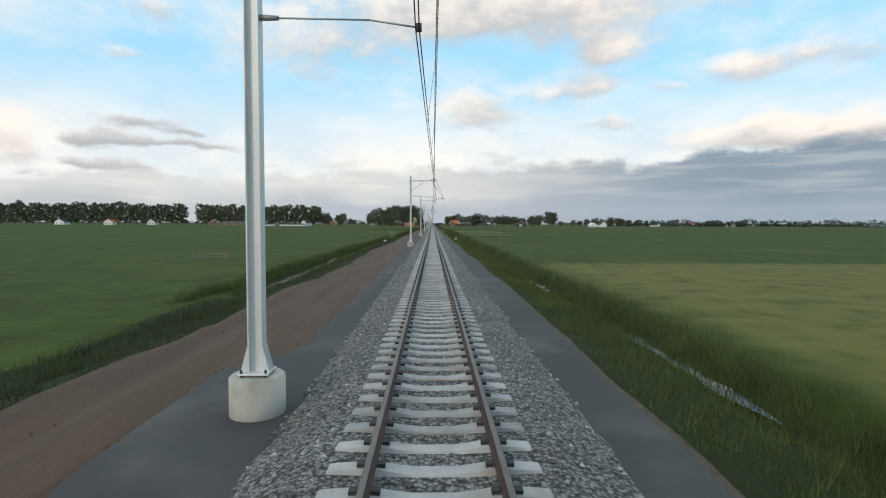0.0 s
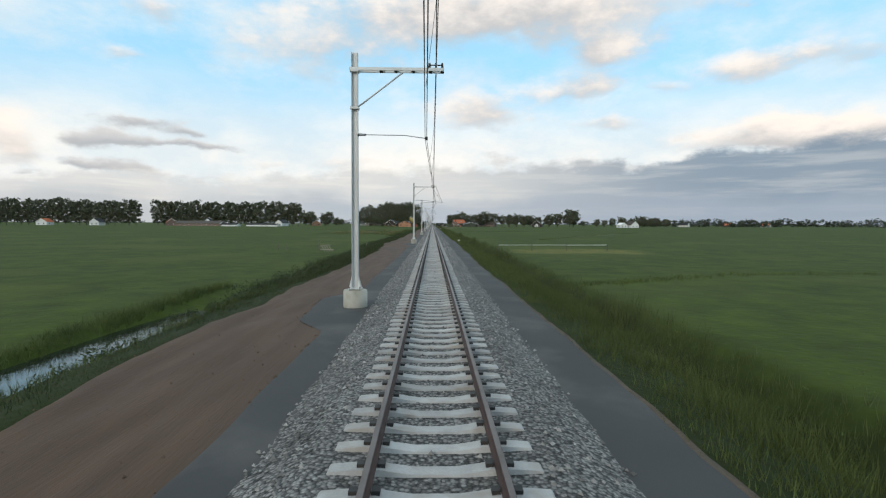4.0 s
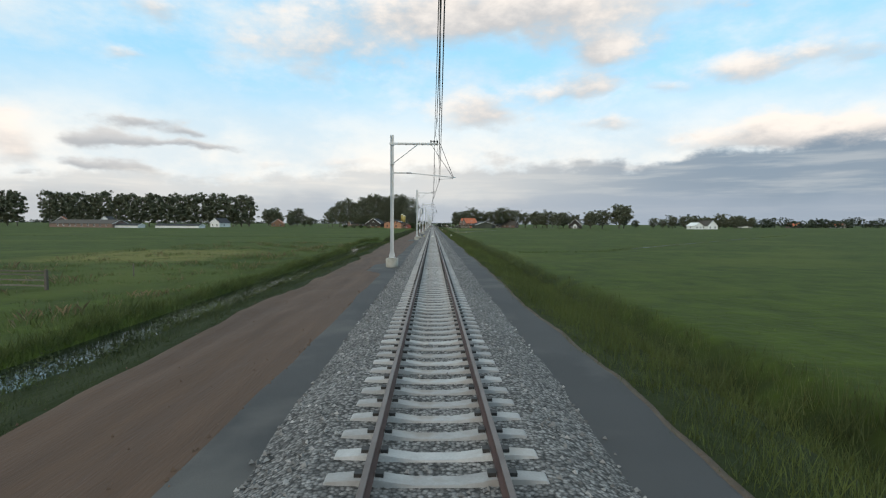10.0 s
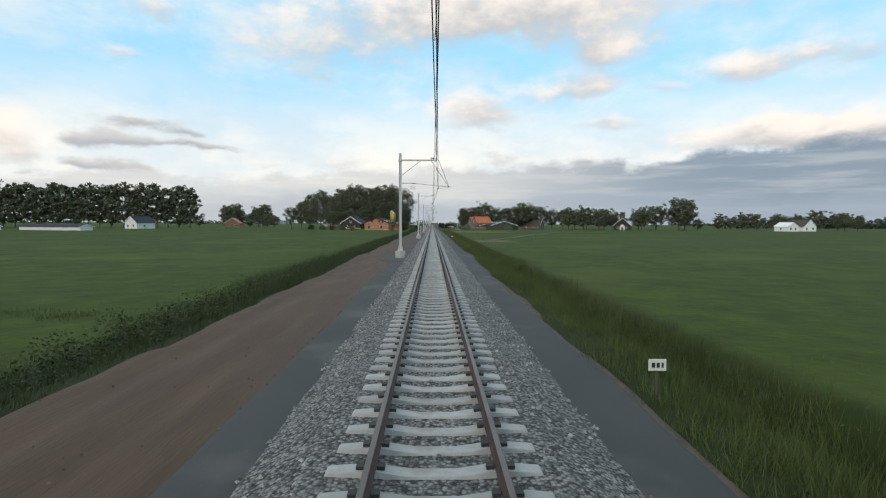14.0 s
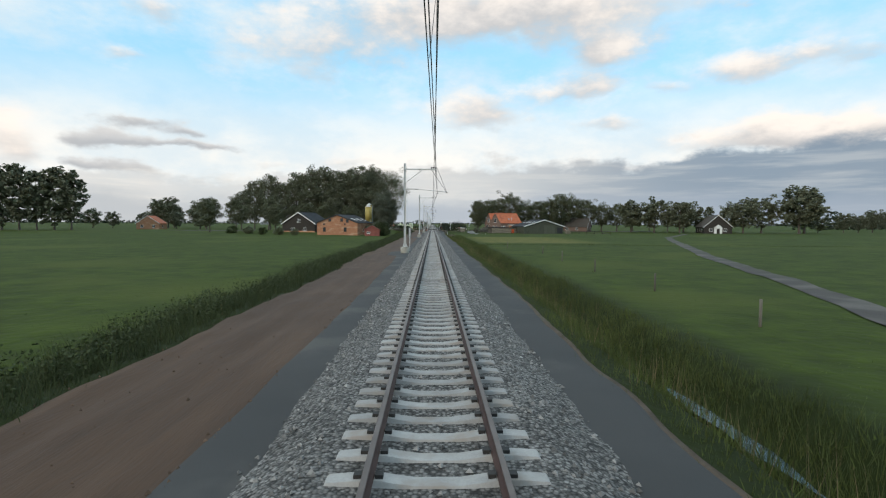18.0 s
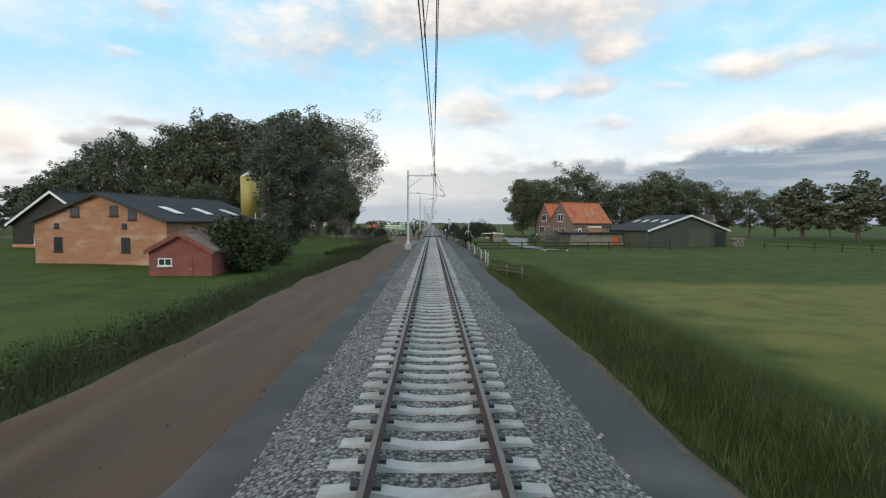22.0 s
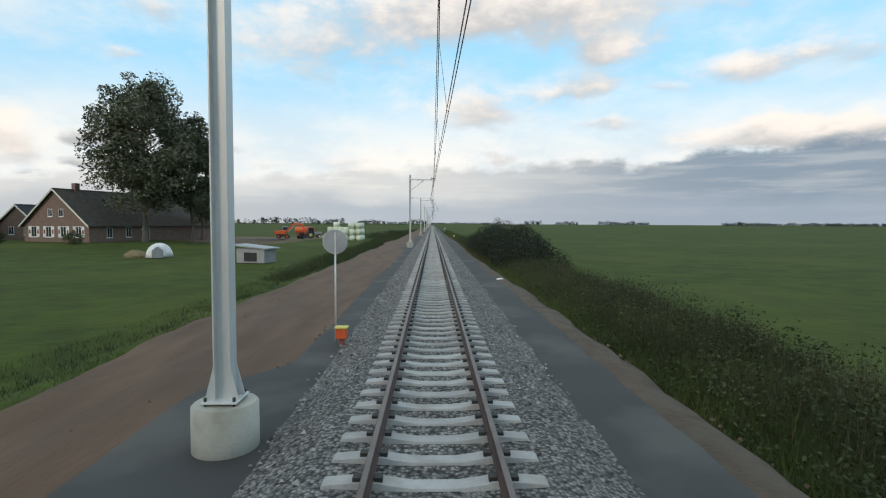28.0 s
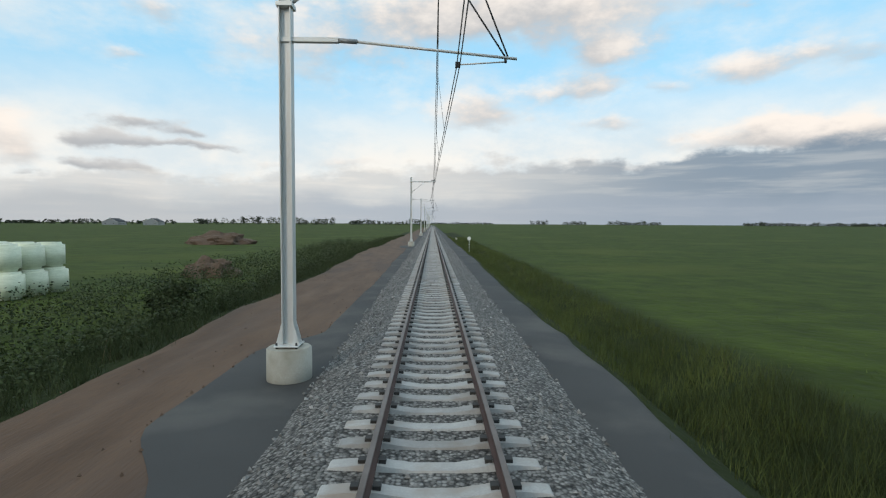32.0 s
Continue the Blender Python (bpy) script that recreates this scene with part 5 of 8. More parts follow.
def mesh_fence(points, label, h=1.35, gap=1.9, z0=-0.5, wires=False):
    """A dark fence through points (x, y): posts, top rail and a panel of thin bars between."""
    f = thing("steel_fence", label, "fence", group="dark steel fences at the crossing")
    for (xa, ya), (xb, yb) in zip(points, points[1:]):
        length = math.hypot(xb - xa, yb - ya)
        n = max(1, round(length / gap))
        for i in range(n + 1):
            u = i / n
            x, y = xa + (xb - xa) * u, ya + (yb - ya) * u
            if i < n or (xb, yb) == points[-1]:
                part("post", box_bm(x - 0.04, x + 0.04, y - 0.04, y + 0.04, z0 - 0.3, z0 + h + 0.06, 0.006), M_FENCE, f)
            if i == n:
                break
            x2, y2 = xa + (xb - xa) * (i + 1) / n, ya + (yb - ya) * (i + 1) / n
            part("rail", beam_bm((x, y, z0 + h), (x2, y2, z0 + h), 0.03, 0.03), M_FENCE, f)
            bm = bmesh.new()
            if wires:
                for q in range(5):
                    zz = z0 + 0.12 + q * (h - 0.15) / 5
                    beam_bm((x, y, zz), (x2, y2, zz), 0.016, 0.016, bm=bm)
            else:
                bars = int(math.hypot(x2 - x, y2 - y) / 0.065)
                for q in range(1, bars):
                    v = q / bars
                    bx, by = x + (x2 - x) * v, y + (y2 - y) * v
                    box_bm(bx - 0.0025, bx + 0.0025, by - 0.0025, by + 0.0025, z0 + 0.05, z0 + h, bm=bm)
                for q in range(7):
                    zz = z0 + 0.08 + q * (h - 0.1) / 6
                    beam_bm((x, y, zz), (x2, y2, zz), 0.009, 0.009, bm=bm)
            part("mesh_panel", bm, M_FENCE, f)
    return f


mesh_fence([(-2.75, 704.2), (-2.8, 714.6)], "anthracite steel mesh fence beside the track")
mesh_fence([(2.75, 703.6), (2.85, 716.2)], "anthracite steel mesh fence beside the track")
mesh_fence([(-2.85, 723.1), (-2.75, 733.5)], "anthracite steel mesh fence beyond the crossing", h=1.25, z0=-0.45)
mesh_fence([(2.85, 723.6), (2.75, 732.6)], "anthracite steel mesh fence beyond the crossing", h=1.25, z0=-0.45)
mesh_fence([(2.9, 716.4), (4.2, 715.0)], "dark steel gate frame beside the footway", h=1.4, gap=2.2, z0=-0.45, wires=True)


def stripes(name, parent, p, q, w, h, n):
    """A red and white bar of n pieces from p to q."""
    p, q = Vector(p), Vector(q)
    for i in range(n):
        part(name, beam_bm(p.lerp(q, i / n), p.lerp(q, (i + 1) / n), w, h), M_RED if i % 2 == 0 else M_WHITE, parent)


def crossing_post(m, label, arm, cross_side):
    """A white post with flashing lamp, warning cross, barrier drive and barrier arm along the track."""
    c = thing("crossing_signal", label, "crossing signal", m, group="signals at the level crossing")
    part("post", rod_bm((0, 0, 1.7), (0, 0, 3.75), 0.085, seg=16), M_WHITE, c, "white round post")
    part("post_foot", rod_bm((0, 0, -0.5), (0, 0, 1.0), 0.10, seg=14), M_DARK, c)
    part("lamp_hood", rod_bm((0, 0, 3.75), (0, 0, 4.1), 0.11, 0.17, seg=12), M_DARK, c)
    k = cross_side
    ends = [(Vector((k * 0.22, -0.05, za)), Vector((k * 0.50, -0.62, zb))) for za, zb in ((2.75, 3.45), (3.45, 2.75))]
    cr = part("warning_cross", beam_bm(*ends[0], 0.03, 0.12), M_WHITE, c, "white warning cross with red ends")
    part("cross_arm", beam_bm(ends[1][0] + Vector((k * 0.03, 0.0, 0)), ends[1][1] + Vector((k * 0.03, 0.0, 0)), 0.03, 0.12), M_WHITE, cr)
    for p, q in ends:
        for u, mm in ((0.12, M_RED), (0.37, M_WHITE), (0.63, M_WHITE), (0.88, M_RED)):
            off = Vector((-k * 0.03, -0.03, 0))
            part("cross_band", beam_bm(p.lerp(q, u - 0.12) + off, p.lerp(q, u + 0.12) + off, 0.02, 0.12), mm, cr)
    part("cross_bracket", box_bm(min(0, k * 0.5), max(0, k * 0.5), -0.08, -0.02, 3.02, 3.16), M_WHITE, c)
    for x in (-0.52, 0.52):
        lb = part("lamp_board", rod_bm((x - 0.03, 0.0, 2.3), (x + 0.03, 0.0, 2.3), 0.30, seg=20), M_DARK, c, "black round lamp board")
        part("lamp_visor", rod_bm((x - 0.2, 0.0, 2.33), (x + 0.2, 0.0, 2.33), 0.14, seg=12), M_DARK, lb)
        part("lamp_board_lobe", box_bm(x - 0.04, x + 0.04, -0.24, 0.24, 1.86, 2.2, 0.02), M_DARK, lb)
        part("lamp_bracket", box_bm(min(0, x), max(0, x), -0.03, 0.03, 2.27, 2.33), M_GREYBOARD, lb)
    for z in (2.05, 2.5):
        part("collar", rod_bm((0, 0, z), (0, 0, z + 0.07), 0.12, seg=14), M_GREYBOARD, c)
    dr = part("barrier_drive", box_bm(-0.28, 0.28, -0.22, 0.26, 0.95, 1.75, 0.03), M_DARK, c, "black barrier drive box")
    for x in (-0.36, 0.36):
        part("counterweight", box_bm(x - 0.05, x + 0.05, -arm * 0.9 if arm > 0 else 0.1, -0.1 if arm > 0 else 0.9, 1.12, 1.5, 0.02), M_DARK, dr)
    part("stand", box_bm(-0.16, 0.16, -0.16, 0.16, -0.5, 0.95, 0.02), M_DARK, c)
    if arm > 0:
        stripes("barrier_arm", c, (0.15, 0.5, 1.42), (-0.1, 2.2, 1.66), 0.06, 0.16, 5)
    else:
        stripes("barrier_arm", c, (0.2, -0.1, 1.05), (1.7, -0.9, 0.75), 0.06, 0.14, 5)
    return c


crossing_post(pose(-3.95, 716.9, -0.42), "white level crossing signal with warning cross and striped barrier arm", 1, -1)
crossing_post(pose(3.75, 724.4, -0.42), "white level crossing signal with warning cross and barrier drive", -1, 1)


def relay_cabinet(m, w, d, h):
    c = thing("relay_cabinet", "grey-green steel relay cabinet on a concrete base", "cabinet", m, group="relay cabinets")
    part("plinth", box_bm(-w / 2 - 0.08, w / 2 + 0.08, -d / 2 - 0.08, d / 2 + 0.08, -0.15, 0.14, 0.02), M_CONC, c)
    part("body", box_bm(-w / 2, w / 2, -d / 2, d / 2, 0.14, h, 0.02), M_CABINET, c)
    for s in (-1, 1):
        dd = part("door", box_bm(s * w / 4 - w / 4 + 0.03, s * w / 4 + w / 4 - 0.03, -d / 2 - 0.025, -d / 2, 0.22, h - 0.08, 0.008), M_CABINET, c)
        part("handle", box_bm(-s * 0.02 + s * 0.07 - 0.015, -s * 0.02 + s * 0.07 + 0.015, -d / 2 - 0.06, -d / 2 - 0.025, h * 0.5, h * 0.5 + 0.16), M_DARK, dd)
    for i in range(5):
        part("rib", box_bm(-w / 2 - 0.012, w / 2 + 0.012, -d / 2 - 0.03, d / 2 + 0.012, 0.45 + i * (h - 0.6) / 5, 0.47 + i * (h - 0.6) / 5), M_CABINET, c)
    part("roof", prism_bm([(-w / 2 - 0.08, h), (w / 2 + 0.08, h), (w / 2 + 0.06, h + 0.1), (-w / 2 - 0.06, h + 0.1)], -d / 2 - 0.08, d / 2 + 0.08), M_CABINET, c)
    return c


relay_cabinet(pose(-5.5, 726.4, -0.5), 1.35, 0.8, 2.15)
relay_cabinet(pose(-5.9, 737.0, -0.6), 1.05, 0.7, 1.6)
slabp = thing("concrete_slab", "flat concrete slab beside the relay cabinet", "slab", pose(-4.5, 727.6, -0.52))
part("slab", box_bm(-1.0, 1.0, -1.2, 1.2, -0.1, 0.04, 0.01), M_CONC, slabp)


bq = thing("barricade", "dark wooden barricade frame at the closed footpath", "barricade", pose(-5.0, 714.9, -0.45, 0, 0, 50))
for x in (-0.6, 0.6):
    part("post", box_bm(x - 0.05, x + 0.05, -0.05, 0.05, -0.2, 1.1), M_DARKWOOD, bq)
for z in (0.35, 0.7, 1.0):
    part("board", box_bm(-0.66, 0.66, -0.09, -0.05, z - 0.08, z + 0.08), M_DARKWOOD, bq)
    part("edge_strip", box_bm(-0.5, 0.5, -0.10, -0.09, z + 0.02, z + 0.05), M_GREYBOARD, bq)
pl = thing("plank_platform", "dark plank platform lying beside the crossing", "platform", pose(-4.35, 714.2, -0.5, 0, 0, 3))
for i in range(4):
    part("plank", box_bm(-0.8 + i * 0.41, -0.8 + i * 0.41 + 0.38, -0.7, 0.8, 0.18, 0.24, 0.008), M_WOOD, pl)
for y in (-0.6, 0.0, 0.7):
    part("bearer", box_bm(-0.8, 0.84, y - 0.05, y + 0.05, -0.05, 0.18), M_DARKWOOD, pl)
bin_ = thing("control_box", "weathered grey control box with a white lid behind the gate", "box", pose(5.3, 718.4, -0.5, 0, 0, 30))
part("body", box_bm(-0.45, 0.45, -0.3, 0.3, -0.1, 0.85, 0.02), M_CABINET, bin_)
part("lid", box_bm(-0.5, 0.5, -0.35, 0.35, 0.85, 0.9, 0.01), M_GREYBOARD, bin_)
part("door", box_bm(0.1, 0.35, -0.32, -0.3, 0.2, 0.75), M_DARK, bin_)

# ring antenna on three legs
an3 = thing("ring_mirror_stand", "white ring on a post with three spread legs", "ring stand", pose(8.3, 726.6, -0.5))
bm = bmesh.new()
loops = []
for i in range(24):
    a = i * math.tau / 24
    loops.append([bm.verts.new(((0.31 + 0.055 * math.cos(b)) * math.cos(a), 0.055 * math.sin(b), 3.15 + (0.37 + 0.055 * math.cos(b)) * math.sin(a))) for b in (k * math.tau / 8 for k in range(8))])
for p, q in zip(loops, loops[1:] + loops[:1]):
    for k in range(8):
        bm.faces.new((p[k], p[(k + 1) % 8], q[(k + 1) % 8], q[k])).smooth = True
bmesh.ops.recalc_face_normals(bm, faces=bm.faces[:])
part("ring", bm, M_WHITE, an3)
part("post", rod_bm((0, 0, -0.1), (0, 0, 2.8), 0.05), M_WHITE, an3)
for a in (200, 340, 90):
    x, y = math.cos(radians(a)), math.sin(radians(a))
    part("leg", rod_bm((0, 0, 1.35), (x * 0.55, y * 0.55, 1.25), 0.035), M_WHITE, an3)
    part("leg_foot", rod_bm((x * 0.55, y * 0.55, 1.25), (x * 1.05, y * 1.05, -0.1), 0.035), M_WHITE, an3)

# road works beyond the crossing
def site_fence(x, y, turn, n):
    f = thing("site_fence", "galvanised construction site fence panels", "fence", pose(x, y, -0.5, 0, 0, turn), group="site fences")
    for i in range(n):
        x0 = i * 3.5
        fr = part("frame", rod_bm((x0, 0, 0.05), (x0, 0, 2.0), 0.025, seg=6), M_GALV, f)
        part("frame_bar", rod_bm((x0 + 3.45, 0, 0.05), (x0 + 3.45, 0, 2.0), 0.025, seg=6), M_GALV, fr)
        for z in (0.1, 2.0):
            part("frame_bar", rod_bm((x0, 0, z), (x0 + 3.45, 0, z), 0.022, seg=6), M_GALV, fr)
        for q in range(1, 12):
            part("wire_bar", box_bm(x0 + q * 0.29 - 0.0015, x0 + q * 0.29 + 0.0015, -0.0015, 0.0015, 0.1, 2.0), M_GALV, fr)
        part("foot_block", box_bm(x0 - 0.12, x0 + 0.12, -0.3, 0.3, -0.05, 0.1, 0.02), M_CONC, f)
    return f


site_fence(-15.5, 731.5, 8, 2)
site_fence(-24.0, 733.5, -6, 2)
bd = thing("notice_boards", "white and yellow notice boards on a site fence", "notice board", pose(-17.6, 727.8, -0.5, 0, 0, 4))
for x, w, mm in ((0, 1.9, M_WHITE), (2.0, 1.2, M_WHITE), (3.3, 0.8, M_YELLOW)):
    b = part("board", box_bm(x, x + w, -0.02, 0.02, 0.55, 1.35), mm, bd)
    for i in range(3):
        part("text_bar", box_bm(x + 0.15, x + w - 0.2 - 0.1 * i, -0.026, -0.02, 1.15 - i * 0.2, 1.2 - i * 0.2), M_GREYBOARD, b)
for x in (0.1, 2.0, 4.0):
    part("post", box_bm(x - 0.04, x + 0.04, 0.02, 0.1, -0.1, 1.5), M_WOOD, bd)
tape = thing("barrier_tape", "red and white plank barriers along the road works", "barrier", group="barriers at the road works")
stripes("plank", tape, (-14.5, 724.0, 0.35), (-6.2, 727.5, 0.35), 0.03, 0.14, 18)
stripes("plank", tape, (-22.0, 717.0, -0.12), (-11.0, 716.2, -0.12), 0.03, 0.12, 18)
for x, y in ((-14.5, 724.0), (-10.3, 725.8), (-6.2, 727.5)):
    part("post", box_bm(x - 0.05, x + 0.05, y + 0.03, y + 0.1, -0.7, 0.6), M_WOOD, tape)
for x, y in ((-22.0, 717.0), (-16.5, 716.6), (-11.0, 716.2)):
    part("stand", box_bm(x - 0.06, x + 0.06, y + 0.03, y + 0.12, -0.6, 0.05), M_DARK, tape)
for x, y in ((-8.3, 715.6), (-11.2, 715.5)):
    s = thing("warning_plate", "small white plate on the ground beside the road", "sign plate", pose(x, y, -0.5))
    part("plate", box_bm(-0.22, 0.22, -0.03, 0.03, -0.05, 0.26, 0.01), M_WHITE, s)
mound = thing("sand_heap", "brown heap of sand at the road works", "sand heap", pose(-12.5, 738.0, -0.75))
bm = bmesh.new()
bmesh.ops.create_icosphere(bm, subdivisions=4, radius=1.0)
for v in bm.verts:
    r = 1 + 0.18 * noise.noise(v.co * 1.8) + 0.06 * noise.noise(v.co * 6)
    v.co = Vector((v.co.x * 2.4 * r, v.co.y * 1.6 * r, max(-0.1, v.co.z) * 1.4 * r))
part("mound", bm, M_EARTHCLOD, mound)
# compact dumper at the road works
dm = thing("dumper", "dark compact dumper standing at the road works", "dumper", pose(-15.5, 740.5, -0.75, 0, 0, 35))
part("chassis", box_bm(-0.6, 0.6, -1.4, 1.4, 0.5, 0.8, 0.05), M_DARK, dm)
part("skip", prism_bm([(-0.8, 0.8), (0.8, 0.8), (1.0, 1.7), (-1.0, 1.7)], -1.9, -0.1), M_GREYBOARD, dm)
part("engine_cover", box_bm(-0.55, 0.55, 0.6, 1.6, 0.8, 1.4, 0.08), M_DARK, dm)
part("roll_bar", box_bm(-0.55, 0.55, 0.2, 0.28, 0.8, 2.4, 0.02), M_DARK, dm)
for x in (-0.75, 0.75):
    for y in (-1.0, 1.0):
        w = part("wheel", rod_bm((x - 0.18, y, 0.45), (x + 0.18, y, 0.45), 0.45, seg=20), M_DARK, dm)
        part("rim", rod_bm((x - 0.19, y, 0.45), (x + 0.19, y, 0.45), 0.2, seg=12), M_YELLOW, w)
wp2 = thing("post_sign", "grey sign plate on a post at the crossing", "sign", pose(-4.6, 713.0, -0.5))
part("post", rod_bm((0, 0, -0.2), (0, 0, 1.5), 0.04), M_GALV, wp2)
part("plate", box_bm(-0.16, 0.16, -0.05, -0.03, 1.25, 1.55), M_GREYBOARD, wp2)
rs2 = thing("road_sign", "grey back of a square road sign on a post", "road sign", pose(17.5, 737.0, -0.6, 0, 0, 20))
part("post", rod_bm((0, 0, -0.2), (0, 0, 3.0), 0.04), M_GALV, rs2)
part("plate", box_bm(-0.35, 0.35, -0.03, 0.0, 2.3, 3.1, 0.02), M_GREYBOARD, rs2)
for x, y in ((14.6, 731.6), (15.9, 731.9)):
    bl = thing("marker_post", "low white road marker post", "marker post", pose(x, y, -0.6), group="road marker posts")
    part("post", box_bm(-0.07, 0.07, -0.05, 0.05, -0.2, 0.8, 0.02), M_WHITE, bl)
st = thing("boulder", "pale boulder on the corner of the lawn", "boulder", pose(11.6, 716.0, -0.45))
bm = bmesh.new()
bmesh.ops.create_icosphere(bm, subdivisions=3, radius=0.45)
for v in bm.verts:
    v.co *= 1 + 0.2 * noise.noise(v.co * 3)
    v.co.z *= 0.7
part("stone", bm, M_CONC, st)
# ------------------------------------------------------------ small things along the line
def km_post(m):
    k = thing("kilometre_board", "small white kilometre board on a low post in the grass", "kilometre board", m, group="kilometre boards beside the track")
    part("post", box_bm(-0.022, 0.022, -0.02, 0.02, -0.4, 0.60), M_WOOD, k)
    part("board", box_bm(-0.18, 0.18, -0.045, -0.02, 0.46, 0.70, 0.01), M_CREAM, k, "white board with dark figures")
    return k


def board_text(board, words):
    """The kilometre in dark figures on the face of the board."""
    curve = bpy.data.curves.new("figures", "FONT")
    curve.body, curve.size, curve.align_x, curve.align_y, curve.extrude = words, 0.16, "CENTER", "CENTER", 0.002
    tmp = new("figures", curve)
    me = bpy.data.meshes.new_from_object(tmp)
    bpy.data.objects.remove(tmp)
    me.materials.clear()
    me.materials.append(M_DARK)
    ob = part("figures", me, None, board)
    ob.matrix_local = Matrix.Translation((0, -0.048, 0.58)) @ Matrix.Rotation(math.pi / 2, 4, "X")


for i in (0, 1, 3, 4, 6, 8, 9):
    kp = km_post(pose({6: 3.98, 8: 4.8, 3: 4.45}.get(i, 4.25 + 0.1 * (i % 2)), 93.2 + 100.05 * i + (2.6 if i == 8 else 0.0), -0.72))
    if i == 8:
        board_text(kp, "98.2")
    else:
        for x0, x1 in ((-0.12, -0.05), (-0.02, 0.04), (0.08, 0.12)):
            part("figure_bar", box_bm(x0, x1, -0.05, -0.045, 0.53, 0.63), M_DARK, kp)

# colour-light signal with ladder
sg = thing("colour_light_signal", "railway signal from behind, banded black and white post with ladder", "railway signal", pose(-2.76, 384.7, -0.4))
part("foundation", box_bm(-0.38, 0.30, -0.3, 0.3, -0.25, 0.22, 0.03), M_CONC, sg)
for z0, z1, mm in ((0.22, 0.95, M_DARK), (0.95, 1.75, M_WHITE), (1.75, 2.45, M_DARK), (2.45, 3.3, M_WHITE), (3.3, 4.4, M_DARK)):
    part("post_band", box_bm(-0.15, 0.07, -0.08, 0.08, z0, z1, 0.01), mm, sg)
part("post_top", box_bm(-0.06, 0.06, -0.06, 0.06, 4.4, 5.9), M_GREYBOARD, sg)
bk = part("backboard", prism_bm([(-0.02, 5.05), (0.55, 5.05), (0.72, 5.3), (0.72, 6.35), (-0.02, 6.35)], -0.03, 0.03), M_GREYBOARD, sg, "grey background board with a bevelled corner")
part("lamp_housing", box_bm(0.10, 0.40, -0.28, -0.03, 5.15, 6.2, 0.03), M_WHITE, bk, "white lamp housing")
part("lower_box", box_bm(0.05, 0.32, -0.2, 0.05, 4.55, 4.85, 0.02), M_GREYBOARD, sg)
part("bracket", beam_bm((0.0, 0, 4.5), (0.4, 0, 5.05), 0.06, 0.06), M_GREYBOARD, sg)
for x in (-0.19, 0.05):
    part("ladder_rail", box_bm(x - 0.015, x + 0.015, -0.20, -0.17, 0.1, 6.2), M_GALV, sg)
for i in range(20):
    part("ladder_rung", box_bm(-0.19, 0.05, -0.195, -0.175, 0.35 + i * 0.29, 0.37 + i * 0.29), M_GALV, sg)
part("service_ring", box_bm(-0.24, 0.2, -0.26, 0.12, 4.30, 4.33), M_GALV, sg)
dome = thing("cable_marker", "small yellow-topped cable marker in the grit", "cable marker", pose(-1.86, 386.7, -0.42))
part("stem", rod_bm((0, 0, 0), (0, 0, 0.22), 0.05), M_DARK, dome)
part("cap", rod_bm((0, 0, 0.2), (0, 0, 0.32), 0.17, 0.08, seg=16), M_YELLOW, dome, "pale yellow cap")


def tall_board(m):
    b = thing("line_board", "narrow grey striped board on a thin post beside the track", "track sign", m, group="narrow boards beside the track")
    part("post", rod_bm((0, 0, -0.2), (0, 0, 1.7), 0.035), M_GALV, b)
    bd2 = part("board", box_bm(-0.17, 0.17, -0.02, 0.02, 1.55, 2.65, 0.015), M_GREYBOARD, b)
    part("rib", box_bm(-0.05, 0.05, -0.05, -0.02, 1.58, 2.62), M_GALV, bd2)
    for x in (-0.16, 0.13):
        part("edge", box_bm(x, x + 0.03, -0.035, -0.02, 1.56, 2.64), M_DARK, bd2)
    return b


tb = tall_board(pose(-2.58, 494.1, -0.52))
copy_thing(tb, pose(-2.68, 554.3, -0.52))
rd2 = thing("round_sign", "grey back of a round sign on a thin trackside post", "track sign", pose(-2.65, 796.3, -0.5))
part("post", rod_bm((0, 0, -0.2), (0, 0, 2.9), 0.025), M_GALV, rd2)
dsk = part("disc", rod_bm((0, -0.02, 2.66), (0, 0.01, 2.66), 0.32, seg=32), M_GREYBOARD, rd2)
part("rim", rod_bm((0, 0.01, 2.66), (0, 0.02, 2.66), 0.335, seg=32), M_WHITE, dsk)


def magnet(m):
    o = thing("track_magnet_box", "orange lidded box on a short stem beside the ballast", "junction box", m, group="orange boxes beside the track")
    part("stem", box_bm(-0.06, 0.06, -0.06, 0.06, -0.2, 0.2), M_REDWALL, o)
    part("box", box_bm(-0.14, 0.14, -0.12, 0.12, 0.15, 0.42, 0.02), M_ORANGE, o)
    part("lid", box_bm(-0.17, 0.17, -0.15, 0.15, 0.42, 0.47, 0.015), M_YELLOW, o)
    return o


mg = magnet(pose(-2.42, 795.9, -0.52))
copy_thing(mg, pose(-2.42, 708.2, -0.52))
for x, y in ((3.4, 742.0), (4.3, 960.0)):
    rr2 = thing("round_sign", "small white round sign on a low post", "track sign", pose(x, y, -0.6))
    part("post", rod_bm((0, 0, -0.2), (0, 0, 1.4), 0.03), M_GALV, rr2)
    part("disc", rod_bm((0, -0.02, 1.5), (0, 0.01, 1.5), 0.22, seg=24), M_WHITE, rr2)
for x, y, s in ((-8.9, 94.5, 0.18), (4.1, 176.0, 0.06), (3.9, 812.0, 0.2), (-4.4, 705.0, 0.0)):
    if s:
        st2 = thing("litter", "white scrap lying at the edge of the road", "litter", pose(x, y, -0.72))
        part("scrap", box_bm(-s, s, -s * 0.7, s * 0.7, 0, s, s * 0.3), M_WHITE, st2)

